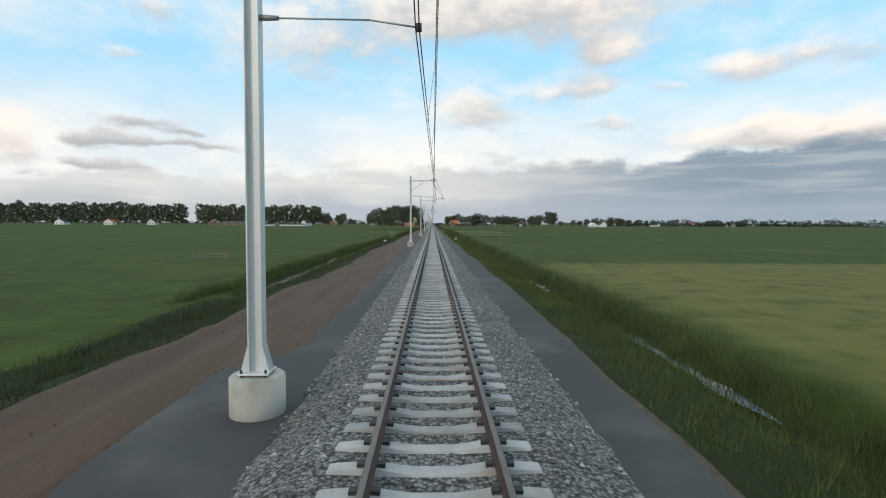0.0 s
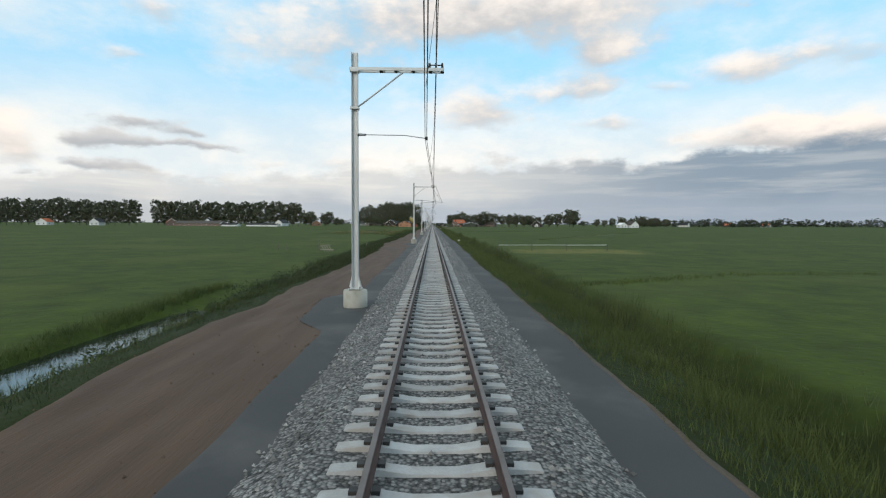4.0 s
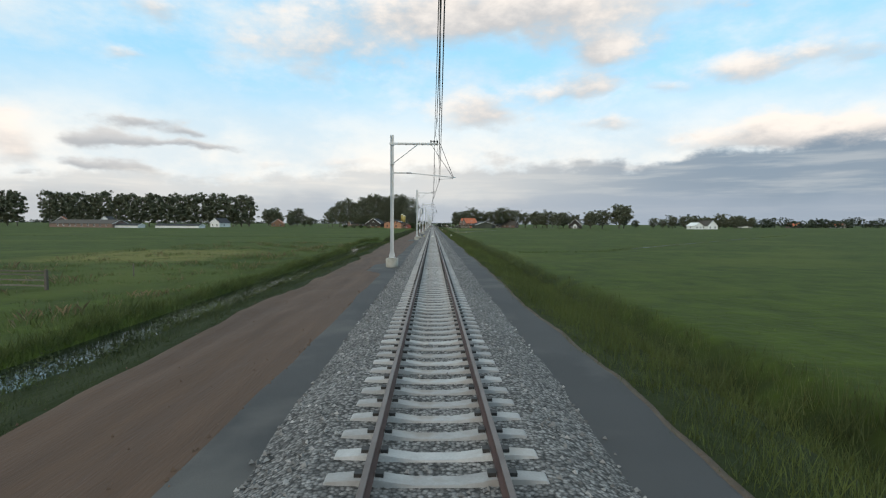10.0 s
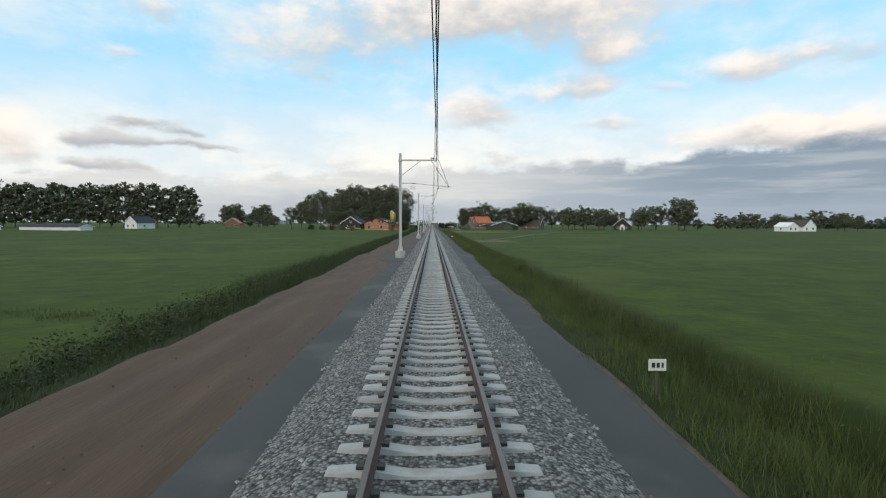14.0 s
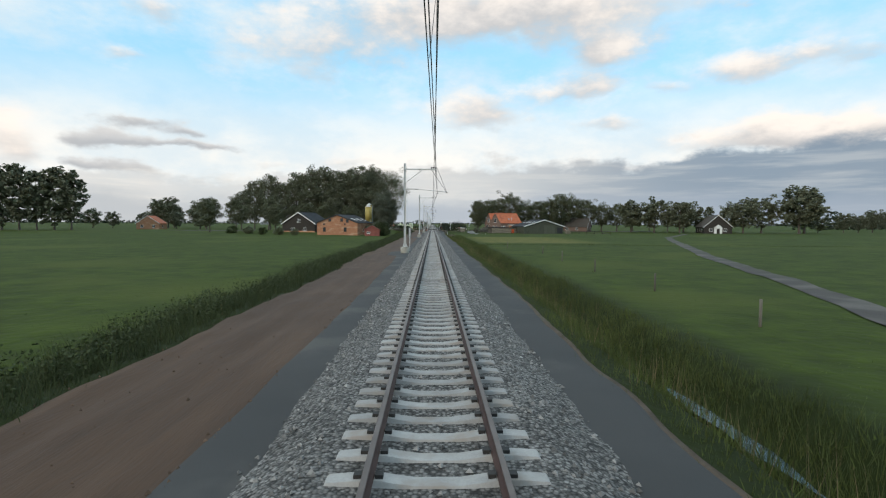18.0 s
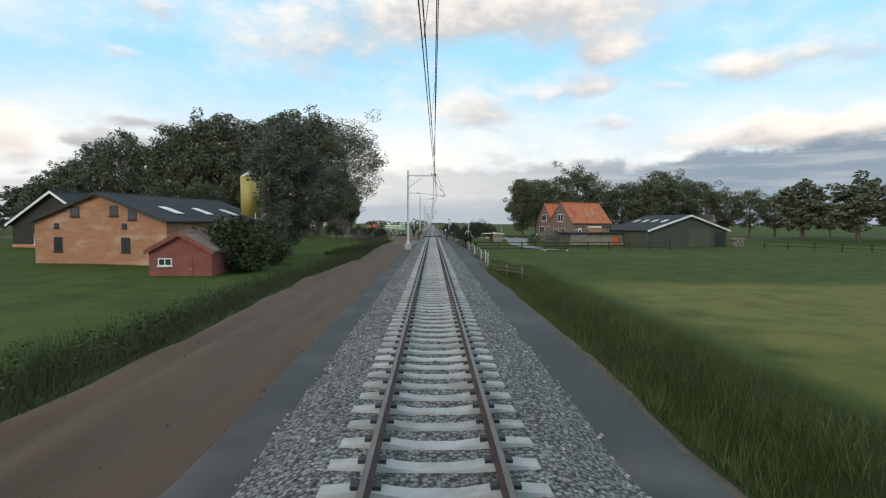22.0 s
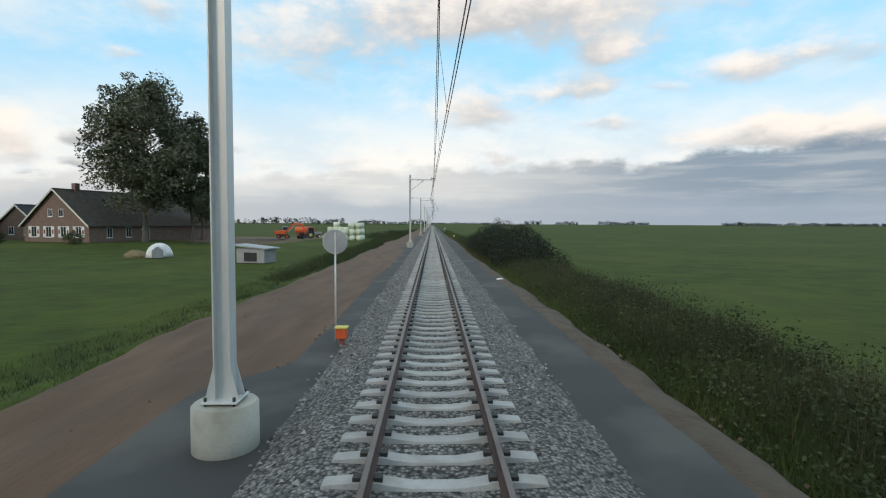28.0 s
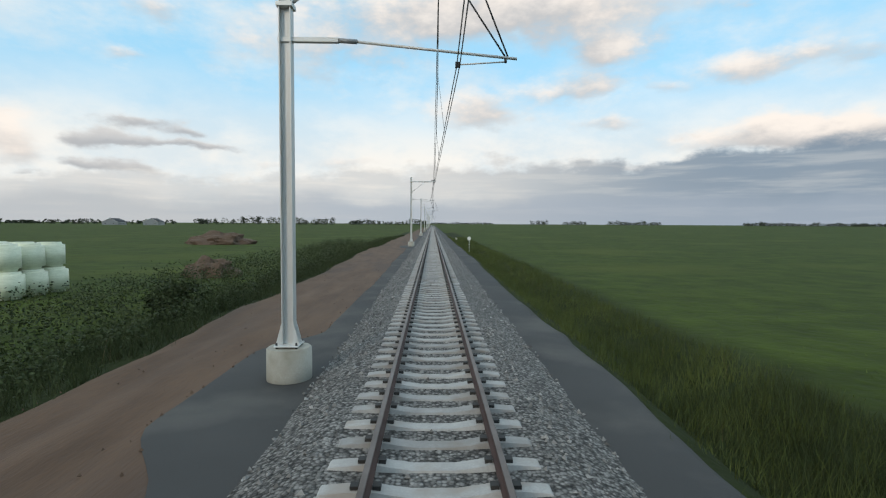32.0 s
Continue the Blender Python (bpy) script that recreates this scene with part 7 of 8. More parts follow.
def tree(name, label, seed, height, radius, fork, leaf, clumps, per, material, shape="round", trunk_r=0.3, lean=0.0, limbs_apart=True):
    """A tree: trunk with limbs, crown of leaf clumps with gaps. shape: round, poplar, droop."""
    rng = np.random.default_rng(seed)
    t = thing(name, label, "tree")
    trunk, limbs, ends = limb_mesh(rng, height, trunk_r, fork, radius, 9 if shape != "poplar" else 11, lean)
    tr_ = part("trunk", trunk, M_BARK, t)
    for bm in limbs:
        if limbs_apart:
            part("limb", bm, M_BARK, tr_)
        else:
            bm.free()
    mid, half = (height + fork) / 2, (height - fork) / 2
    cs, rs = [], []
    while len(cs) < clumps:
        u = rng.normal(size=3)
        u /= np.linalg.norm(u)
        q = u * rng.uniform(0.35, 1.0) ** 0.6
        z = mid + q[2] * half
        w = 1.0
        if shape == "poplar":
            h = (z - fork) / (height - fork)
            w = 0.62 + 0.42 * math.sin(min(1, max(0, h * 0.8 + 0.05)) * math.pi) ** 0.8
        if shape == "droop":
            h = (z - fork) / (height - fork)
            w = 1.15 - 0.75 * h
        lump = 0.82 + 0.35 * noise.noise((q[0] * 2 + seed, q[1] * 2, q[2] * 2))
        cs.append((q[0] * radius * w * lump + lean * z, q[1] * radius * w * lump, z + rng.normal(0, 0.25)))
        rs.append(radius * rng.uniform(0.12, 0.24))
    cs += [tuple(e) for e in ends]
    rs += [radius * 0.2] * len(ends)
    counts = np.maximum(4, rng.poisson(per, len(cs)))
    V, F = leaf_cloud(rng, np.array(cs), np.array(rs), counts, leaf, 0.75 if shape != "droop" else 1.3, radius * 0.35 if shape == "droop" else 0.0)
    part("crown", mesh_from("crown", V, F, material), None, t)
    return t


def plant(protos, places, group="", wide=1.0):
    """Sets copies of the prototypes; the first of each is the prototype itself."""
    used = set()
    rng = random.Random(len(places))
    for i, (x, y, z, s) in enumerate(places):
        src = protos[i % len(protos)]
        m = pose(x, y, z, 0, 0, rng.uniform(0, 360)) @ Matrix.Diagonal((s * wide, s * wide, s * rng.uniform(0.94, 1.06), 1))
        if src.name not in used:
            used.add(src.name)
            src.matrix_world = m
            ob = src
        else:
            ob = copy_thing(src, m)
            ob.matrix_world = m
        if group:
            tagged(ob, group=group)


# tall row along the road at the crossing, seen close by
pop = [tree("poplar", "tall dark poplar in a row along the road", s, 28.0, 8.2, 3.6, 0.27, 290, 68, M_LEAF, "poplar", 0.42) for s in (11, 12, 13)]
row = [(-27.5, 731), (-31.5, 728.5), (-37, 731), (-43.5, 731), (-50, 733), (-57, 734), (-64, 735), (-71, 737), (-78, 738), (-85, 739), (-92, 741)]
plant(pop, [(x, y, -0.7, (1.02 - 0.0075 * max(0.0, -x - 55)) * (1 + 0.05 * math.sin(i * 1.7))) for i, (x, y) in enumerate(row)], "poplars along the road")
spread = tree("spreading_poplar", "large spreading poplar with high limbs beside the crossing", 15, 26.0, 10.8, 5.0, 0.19, 330, 78, M_LEAF, "round", 0.5)
plant([spread], [(-20.8, 728.5, -0.7, 1.0)])
small = [tree("garden_tree", "broad dark garden tree at the farm", s, 11.0, 4.2, 2.6, 0.17, 110, 60, M_LEAFR, "round", 0.22) for s in (21, 22)]
plant(small, [(-35, 712, -1.0, 0.95), (-45, 708, -1.1, 1.1), (-55, 713, -1.1, 1.15), (-65, 700, -1.1, 1.2), (-60, 690, -1.2, 1.0), (-72, 683, -1.2, 1.1), (-85, 690, -1.2, 1.2), (-44, 880, -0.8, 1.0), (-78, 862, -0.7, 0.9), (-87, 850, -0.8, 1.0), (-96, 870, -0.8, 1.1), (-64, 756, -1.2, 0.9)])
# drooping tree by the red shed
droop = tree("drooping_tree", "tall grey-green tree with drooping branches beside the barn", 31, 15.2, 4.7, 0.6, 0.135, 340, 105, M_NEEDLE, "poplar", 0.26, -0.02)
plant([droop], [(-15.5, 664.0, -1.0, 0.95)])
# broad trees behind the brick house
broad = [tree("broad_tree", "broad leafy tree with a dense dark crown", s, 14.6, 5.4, 3.0, 0.17, 190, 72, M_LEAFR, "round", 0.36) for s in (41, 42)]
corner = tree("broad_tree", "broad leafy tree with a low crown beside the road", 43, 13.3, 4.2, 1.7, 0.12, 280, 140, M_LEAFR, "round", 0.36)
plant([corner], [(20.7, 725.0, -0.6, 1.0)])
plant(broad, [(-20.6, 703.2, -0.1, 0.98), (26.5, 737, -0.7, 0.98), (37, 738.5, -0.8, 1.22), (31, 745, -0.8, 1.02), (45, 744, -1, 1.04), (52, 747, -1, 1.06), (59, 750, -1.1, 1.17), (66, 754, -1.2, 1.24), (73, 758, -1.2, 1.21), (81, 760, -1.2, 1.12), (90, 763, -1.2, 1.03), (99, 765, -1.2, 1.03), (108, 766, -1.2, 0.97), (118, 768, -1.2, 0.78), (129, 770, -1.2, 0.83), (139, 772, -1.2, 0.78)], wide=1.12)
# big pair farther right and the grove round the thatched farm
far_r = [tree("field_tree", "large dark tree on the far side of the pasture", s, 16.0, 6.2, 2.2, 0.42, 110, 36, M_LEAF, "round", 0.35, 0.0, False) for s in (51, 52, 53)]
plant(far_r, [(167, 722, -1.2, 1.28), (173, 727, -1.2, 1.2), (154, 729, -1.2, 1.05), (141, 722, -1.2, 0.95), (112, 722, -1.2, 0.85), (104, 730, -1.2, 1.0), (96, 738, -1.2, 0.95), (120, 735, -1.2, 0.85), (131, 738, -1.2, 0.8), (147, 742, -1.2, 0.9), (209, 748, -1.2, 0.62), (220, 752, -1.2, 0.6), (232, 757, -1.2, 0.72), (246, 762, -1.2, 0.72), (258, 700, -1.2, 0.75), (266, 704, -1.2, 0.7), (250, 708, -1.2, 0.8), (240, 712, -1.2, 0.7), (228, 712, -1.2, 0.7), (276, 706, -1.2, 0.6), (188, 738, -1.2, 0.5), (285, 800, -1.2, 0.7), (300, 810, -1.2, 0.7), (318, 815, -1.2, 0.75), (335, 822, -1.2, 0.7),
             (-147, 826, -1.2, 1.25), (-153, 832, -1.2, 1.1), (-174, 832, -1.2, 1.25), (-181, 836, -1.2, 1.15), (-168, 828, -1.2, 1.0), (-160, 780, -1.2, 0.6), (-140, 775, -1.2, 0.6), (-125, 770, -1.2, 0.7), (-117, 760, -1.2, 0.6), (-190, 800, -1.2, 0.6), (-205, 805, -1.2, 0.7)], "trees across the pasture", 1.25)
# long poplar rows on the left horizon
far_p = [tree("far_poplar", "tall poplar in a long dense row on the horizon", s, 29.5, 8.2, 2.0, 0.75, 115, 26, M_LEAF, "poplar", 0.4, 0.0, False) for s in (61, 62, 63)]
rows = [(-163 - 6.6 * i, 727 - 1.35 * i, -1.2, 0.96 + 0.07 * math.sin(i * 2.3)) for i in range(24)]
rows += [(-336 - 7.4 * i, 690 - 0.75 * i, -1.2, 0.98 + 0.06 * math.sin(i * 1.9)) for i in range(38)]
plant(far_p, rows, "poplars on the horizon")
# the pair of trees before the old farmhouse
lone = tree("farm_tree", "large old leafy tree beside the farmhouse", 71, 26.0, 9.0, 4.5, 0.23, 320, 120, M_LEAF, "round", 0.5)
plant([lone], [(-46.8, 866, -0.8, 1.0)])
pair = tree("farm_tree", "slimmer leafy tree beside the farmhouse", 72, 21.0, 6.0, 4.5, 0.23, 160, 110, M_LEAF, "round", 0.4)
plant([pair], [(-42.0, 872, -0.8, 1.0)])

# shrubs
def shrub(seed, label, r, h, leaf, n, per, material, stems=6):
    rng = np.random.default_rng(seed)
    t = thing("shrub", label, "shrub")
    bm = bmesh.new()
    for i in range(stems):
        a = i * math.tau / stems
        rod_bm((0.15 * math.cos(a), 0.15 * math.sin(a), -0.2), (r * 0.5 * math.cos(a), r * 0.5 * math.sin(a), h * 0.75), 0.05, 0.015, seg=6, bm=bm)
    part("stem", bm, M_BARK, t)
    q = rng.normal(size=(n, 3))
    q /= np.linalg.norm(q, axis=1)[:, None]
    q *= rng.uniform(0.4, 1.0, n)[:, None] ** 0.6
    c = np.stack([q[:, 0] * r, q[:, 1] * r, h * 0.5 + q[:, 2] * h * 0.5], axis=1)
    V, F = leaf_cloud(rng, c, np.full(n, r * 0.28), np.maximum(3, rng.poisson(per, n)), leaf, 0.8)
    part("leaves", mesh_from("leaves", V, F, material), None, t)
    return t


bush = [shrub(s, "dense green shrub in the verge", 2.3, 3.4, 0.15, 60, 40, M_WEED if s == 81 else M_LEAFR) for s in (81, 82)]
plant(bush, [(-15.4, 649.5, -1.2, 1.2), (-18.2, 651.5, -1.2, 1.15), (-14.8, 655.5, -1.2, 0.75), (-60.5, 663, -1.2, 0.8), (-54.0, 657, -1.2, 0.7), (-47.5, 652.5, -1.2, 0.75), (-68, 668, -1.2, 0.8), (-42.2, 651, -1.2, 0.6), (-12.8, 712.5, -0.7, 0.75), (-15.5, 715.5, -0.8, 0.85), (-21, 718, -0.8, 0.9), (-26, 716, -0.8, 0.8), (-11.0, 714.5, -0.6, 0.6), (25.0, 709.5, -0.5, 0.28), (23.5, 715.0, -0.5, 0.3), (17.0, 692.4, -0.7, 0.5), (-64, 858, -0.7, 0.5), (-52, 857, -0.7, 0.55), (-9.8, 920, -1.2, 0.45)], "shrubs")


def thicket(seed, count, spread_x, spread_y, label, h, material):
    """A long dark thicket: many clumps in one crown over thin stems."""
    rng = np.random.default_rng(seed)
    t = thing("thicket", label, "thicket")
    x, y = rng.uniform(-1, 1, count) * spread_x, rng.uniform(-1, 1, count) * spread_y
    top = h * (1 - 0.65 * (np.abs(y) / spread_y) ** 2.2) * (1 - 0.4 * (np.abs(x) / spread_x) ** 2) * rng.uniform(0.75, 1.1, count)
    z = top * rng.uniform(0.04, 1.0, count) ** 0.7
    V, F = leaf_cloud(rng, np.stack([x, y, z], axis=1), np.full(count, 0.52), np.maximum(8, rng.poisson(125, count)), 0.052, 1.0)
    part("leaves", mesh_from("leaves", V, F, material), None, t)
    bm = bmesh.new()
    for i in range(24):
        px, py = rng.uniform(-1, 1) * spread_x * 0.8, rng.uniform(-1, 1) * spread_y * 0.8
        rod_bm((px, py, -0.3), (px + rng.normal(0, 0.2), py + rng.normal(0, 0.2), h * 0.22), 0.03, 0.012, seg=5, bm=bm)
    tagged(part("stem_row", bm, M_BARK, t), kind="stuff")
    return t


tk1 = thicket(91, 1000, 3.3, 17.5, "dark dense thicket of willow shrubs beside the track", 4.2, M_HEDGE)
tk1.matrix_world = pose(8.7, 844.0, -1.3)
tk2 = thicket(92, 480, 4.2, 4.2, "rounded dark thicket past the crossing", 4.6, M_HEDGE)
tk2.matrix_world = pose(11.8, 738.5, -1.1)
tk3 = thicket(93, 120, 2.0, 5.0, "low thicket beside the track past the crossing", 2.3, M_HEDGE)
tk3.matrix_world = pose(7.6, 750, -1.2)

# clipped hedge along the garden
rng = np.random.default_rng(95)
hd = thing("garden_hedge", "clipped dark green hedge beside the service path", "hedge")
for k in range(6):
    y0, y1 = 676.4 + k * 6.75, 676.4 + (k + 1) * 6.75
    n = 330
    top = 0.66 + 0.06 * math.sin(k * 2.1)
    c = np.stack([rng.uniform(4.58, 5.25, n), rng.uniform(y0, y1, n), rng.uniform(-0.7, top, n)], axis=1)
    front = rng.random(n) < 0.4
    c[front, 0] = rng.uniform(4.50, 4.62, front.sum())
    shell = rng.random(n) < 0.65
    c[shell, 2] = np.where(rng.random(shell.sum()) < 0.5, rng.uniform(top - 0.12, top + 0.08, shell.sum()), c[shell, 2])
    V, F = leaf_cloud(rng, c, np.full(n, 0.24), np.maximum(6, rng.poisson(46, n)), 0.055, 0.9)
    part("hedge_section", mesh_from("hedge_section", V, F, M_HEDGE), None, hd)
n = 60
c = np.stack([rng.uniform(5.2, 9.6, n), rng.uniform(715.2, 716.4, n), rng.uniform(-0.5, 0.12, n)], axis=1)
V, F = leaf_cloud(rng, c, np.full(n, 0.35), np.maximum(6, rng.poisson(50, n)), 0.06, 0.9)
part("hedge_section", mesh_from("hedge_section", V, F, M_HEDGE), None, hd)

# far woods right round the horizon, past counting
rng = np.random.default_rng(99)
for nm, spans in (("left", [(-1500, -640, 690, 760, 15), (-460, -210, 1890, 1990, 17), (-190, -60, 2050, 2150, 13), (-900, -480, 1750, 1850, 10), (-60, -15, 1990, 2060, 14), (-1800, -900, 1500, 1700, 11)]), ("right", [(290, 620, 900, 1010, 17), (620, 1300, 1060, 1230, 19), (1200, 2400, 1200, 1500, 15), (380, 470, 2850, 2950, 24), (520, 640, 2900, 3000, 20), (700, 1000, 2900, 3100, 20), (1000, 2600, 2500, 3000, 14), (30, 330, 3300, 3600, 11), (-15, 40, 3500, 3600, 9)])):
    cs, rs = [], []
    for x0, x1, y0, y1, h in spans:
        n = int((x1 - x0) / 2.9)
        x = rng.uniform(x0, x1, n)
        hh = h * (0.55 + 0.45 * np.array([abs(noise.noise((a / 35.0, h, 0.3))) * 2 for a in x]).clip(0, 1)) * rng.uniform(0.85, 1.05, n)
        for k in (0.22, 0.5, 0.8):
            cs.append(np.stack([x + rng.normal(0, 1.5, n), y0 + (y1 - y0) * (x - x0) / (x1 - x0) + rng.normal(0, 6, n), FIELD + hh * k], axis=1))
            rs.append(hh * 0.30)
    V, F = leaf_cloud(rng, np.concatenate(cs), np.concatenate(rs), np.full(sum(len(q) for q in cs), 9), 1.7, 0.8)
    tagged(new("far_woods", mesh_from("far_woods", V, F, M_FARLEAF)), "low dark line of woods on the horizon", "woods", kind="stuff")
# ------------------------------------------------------------ grass, reeds and weeds
def blades(rng, x, y, z, h, w, lean, bent=True):
    """Grass blades at each place: bent ones of two triangles, or plain ones of one."""
    n = len(x)
    a = rng.uniform(0, math.tau, n)
    dx, dy = np.cos(a) * w / 2, np.sin(a) * w / 2
    b = rng.uniform(0, math.tau, n)
    lx, ly = np.cos(b) * lean * h, np.sin(b) * lean * h
    base = np.stack([x, y, z], axis=1)
    side = np.stack([dx, dy, np.zeros(n)], axis=1)
    mid = base + np.stack([lx * 0.35, ly * 0.35, h * 0.55], axis=1)
    tip = base + np.stack([lx, ly, h * (1 - 0.3 * lean)], axis=1)
    if not bent:
        return np.stack([base - side, base + side, tip], axis=1).reshape(-1, 3), np.arange(3 * n).reshape(-1, 3)
    V = np.stack([base - side, base + side, mid + side, tip], axis=1).reshape(-1, 3)
    k = np.arange(n)[:, None] * 4
    F = np.concatenate([k + [[0, 1, 2]], k + [[0, 2, 3]]])
    return V, F


def field_z(x, y):
    return np.array([ground_z(a, b) for a, b in zip(x, y)])


def tuft_band(name, label, seed, n, where, height, width, lean, material, clump=5, spread=0.10, bent=True):
    """n tufts of several blades each; where(rng, n) gives places, and a factor on the height."""
    rng = np.random.default_rng(seed)
    x, y, f = where(rng, n)
    z = field_z(x, y) - 0.03
    x, y, z, f = (np.repeat(q, clump) for q in (x, y, z, f))
    m = len(x)
    x, y = x + rng.normal(0, spread, m), y + rng.normal(0, spread, m)
    h = height * f * rng.uniform(0.55, 1.2, m)
    V, F = blades(rng, x, y, z, h, width * rng.uniform(0.7, 1.3, m), lean * rng.uniform(0.3, 1.4, m), bent)
    return tagged(new(name, mesh_from(name, V, F, material)), label, "grass", kind="stuff")


EDGE_R = np.array([strip_right(y) for y in np.arange(-20, 1121)])
EDGE_L = np.array([road_edge(y) for y in np.arange(-20, 1121)])
HUMP = np.array([0.72 + 0.55 * noise.noise((y / 6.0, 3.3, 0.1)) + 0.3 * noise.noise((y / 1.7, 9.3, 0.1)) for y in np.arange(-20, 1121, 0.5)])


def edge_right(y):
    return np.interp(y, np.arange(-20, 1121), EDGE_R)


def edge_left(y):
    return np.interp(y, np.arange(-20, 1121), EDGE_L)


def hump(y, x):
    return np.interp(y + 3.0 * np.sin(x * 1.3), np.arange(-20, 1121, 0.5), HUMP).clip(0.25, 1.6)


def not_crossing(y):
    return ~((y > 700) & (y < 735))


def open_ditch(y):
    """Where the grass before the ditch is short and the water shows."""
    return ((y < 85) | ((y > 165) & (y < 285)) | ((y > 485) & (y < 560)))


def verge_right(rng, n):
    y = rng.uniform(-10, 1040, n)
    y = y[not_crossing(y) & ~((y > 655) & (y < 700))]
    d = rng.uniform(0, 1, len(y)) * 4.6
    x = edge_right(y) + 0.12 + d
    earth = (y > 765) & (y < 905) & (d < 0.9)
    return x, y, np.where(earth, 0.3, 1.0) * np.where(open_ditch(y), 0.75, 1.0) * (0.5 + 0.5 * np.minimum(1, d / 1.2)) * hump(y, x)


def verge_left(rng, n):
    y = rng.uniform(-10, 1040, n)
    y = y[not_crossing(y)]
    d = rng.uniform(0, 1, len(y)) ** 1.15 * 3.6
    x = -edge_left(y) - 0.05 - d
    tall = np.where((y > 822) | ((y > 150) & (y < 262)) | ((y > 400) & (y < 700)), 1.75, 1.0) * np.where((y > 735) & (y < 815), 0.4, 1.0) * np.where(((y > 24) & (y < 138)) | ((y > 264) & (y < 386)), 0.42, 1.0)
    return x, y, tall * (0.45 + 0.55 * np.minimum(1, d / 1.5)) * hump(y, x)


def reeds_right(rng, n):
    y = rng.uniform(-10, 660, n)
    c = np.array([ditch_right(q)[0] for q in y])
    x = c + rng.choice([-1, 1], len(y)) * rng.normal(1.0, 0.35, len(y))
    f = 0.55 + 0.75 * np.array([max(0.0, noise.noise((q / 11.0, 5.5, 0.2))) for q in y]) * 1.6
    return x, y, f * np.where(open_ditch(y), np.where(x > c, 1.25, 0.5), 1.0)


def reeds_far(rng, n):
    y = rng.uniform(772, 868, n)
    x = rng.uniform(6.3, 10.8, len(y))
    f = np.where(y > 860, 0.62, 1.0) * (0.35 + 0.65 * np.clip((y - 772) / 18, 0, 1)) * (0.6 + 0.8 * np.array([abs(noise.noise((q / 3.0, p / 1.6, 0.2))) for p, q in zip(x, y)])) * np.minimum(1, (x - 5.9) / 1.0)
    return x, y, f


def bank_left(rng, n):
    y = np.concatenate([rng.uniform(24, 140, n // 2), rng.uniform(262, 390, n - n // 2)])
    dl = [ditch_left(q) for q in y]
    c, w = np.array([q[0] for q in dl]), np.array([q[1] for q in dl])
    far = rng.random(len(y)) < 0.7
    x = -(c + np.where(far, 1, -1) * (w + 0.3 + np.abs(rng.normal(0.35, 0.35, len(y)))))
    return x, y, np.where(far, np.where(y > 262, 1.6, 1.25), 0.9) * hump(y, x)


def meadow(rng, n):
    y = rng.uniform(-5, 1010, n)
    side = rng.choice([-1, 1], len(y))
    u = rng.random(len(y)) ** 1.7
    x = np.where(side > 0, 7.2 + 14 * u, -10.3 - 11 * u)
    ok = ~((y > 640) & (y < 745)) & ~((x < 0) & (y > 24) & (y < 140) & (x > -12.5)) & ~((x < 0) & (y > 262) & (y < 390) & (x > -14.5)) & ~((x < -12) & (y > 640)) & ~((x > 9) & ((y < 52) | ((y > 588) & (y < 645))))
    return x[ok], y[ok], np.ones(ok.sum())


tuft_band("verge_grass_right", "tall rough grass on the verge of the service path", 101, 56000, verge_right, 0.74, 0.0160, 0.42, M_BLADE, 11, 0.17, False)
tuft_band("verge_grass_left", "tall rough grass and weeds beside the dirt road", 102, 34000, verge_left, 0.66, 0.017, 0.45, M_WEED, 10, 0.16, False)
tuft_band("ditch_reeds", "green reeds along the ditch", 103, 15000, reeds_right, 0.85, 0.017, 0.35, M_DITCH, 8, 0.16, False)
tuft_band("bank_grass", "long grass hanging over the ditch bank", 104, 13000, bank_left, 0.55, 0.018, 0.6, M_BLADE, 6, 0.10, False)
tuft_band("dark_reeds", "high dark reeds and weeds beside the track", 105, 6500, reeds_far, 1.2, 0.015, 0.3, M_REED, 8, 0.25, False)
tuft_band("meadow_grass", "short tufted pasture grass", 106, 26000, meadow, 0.13, 0.032, 1.1, M_MEADOW, 4, 0.16, False)


def weedy_right(rng, n):
    y = rng.uniform(858, 912, n)
    x = edge_right(y) + 0.5 + rng.uniform(0, 1, n) * 4.2
    return x, y, (0.5 + 0.5 * np.minimum(1, (x - 4.6) / 1.5)) * hump(y, x) * np.where(y > 893, 0.7, 1.0)


tuft_band("verge_grass_right", "tall dark green weeds and grass beside the service path", 111, 9500, weedy_right, 1.0, 0.012, 0.38, M_WEED, 7, 0.15, False)


def garden_rough(rng, n):
    return -rng.uniform(9.0, 12.6, n), rng.uniform(668, 713, n), 0.6 + 0.8 * rng.random(n)


tuft_band("rough_garden_grass", "rough uncut grass beside the garden fence", 110, 5000, garden_rough, 0.5, 0.018, 0.6, M_BLADE, 5, 0.15)


def road_corner(rng, n):
    return rng.uniform(4.2, 24, n), 726.5 + rng.random(n) ** 1.3 * 30, 0.5 + 0.7 * rng.random(n)


tuft_band("rough_corner_grass", "rough uncut grass behind the road", 112, 7000, road_corner, 0.6, 0.022, 0.5, M_DITCH, 5, 0.2, False)


def weeds_left(rng, n):
    y = np.concatenate([rng.uniform(140, 264, n // 4), rng.uniform(388, 660, n // 2), rng.uniform(816, 960, n - n // 2 - n // 4)])
    x = -edge_left(y) - 0.7 - rng.uniform(0, 1, len(y)) * 2.6
    return x, y, np.where(y > 890, 1.4, np.where(y > 838, 1.25, np.where(y > 388, 1.2, 0.95))) + 0.6 * rng.random(len(y))


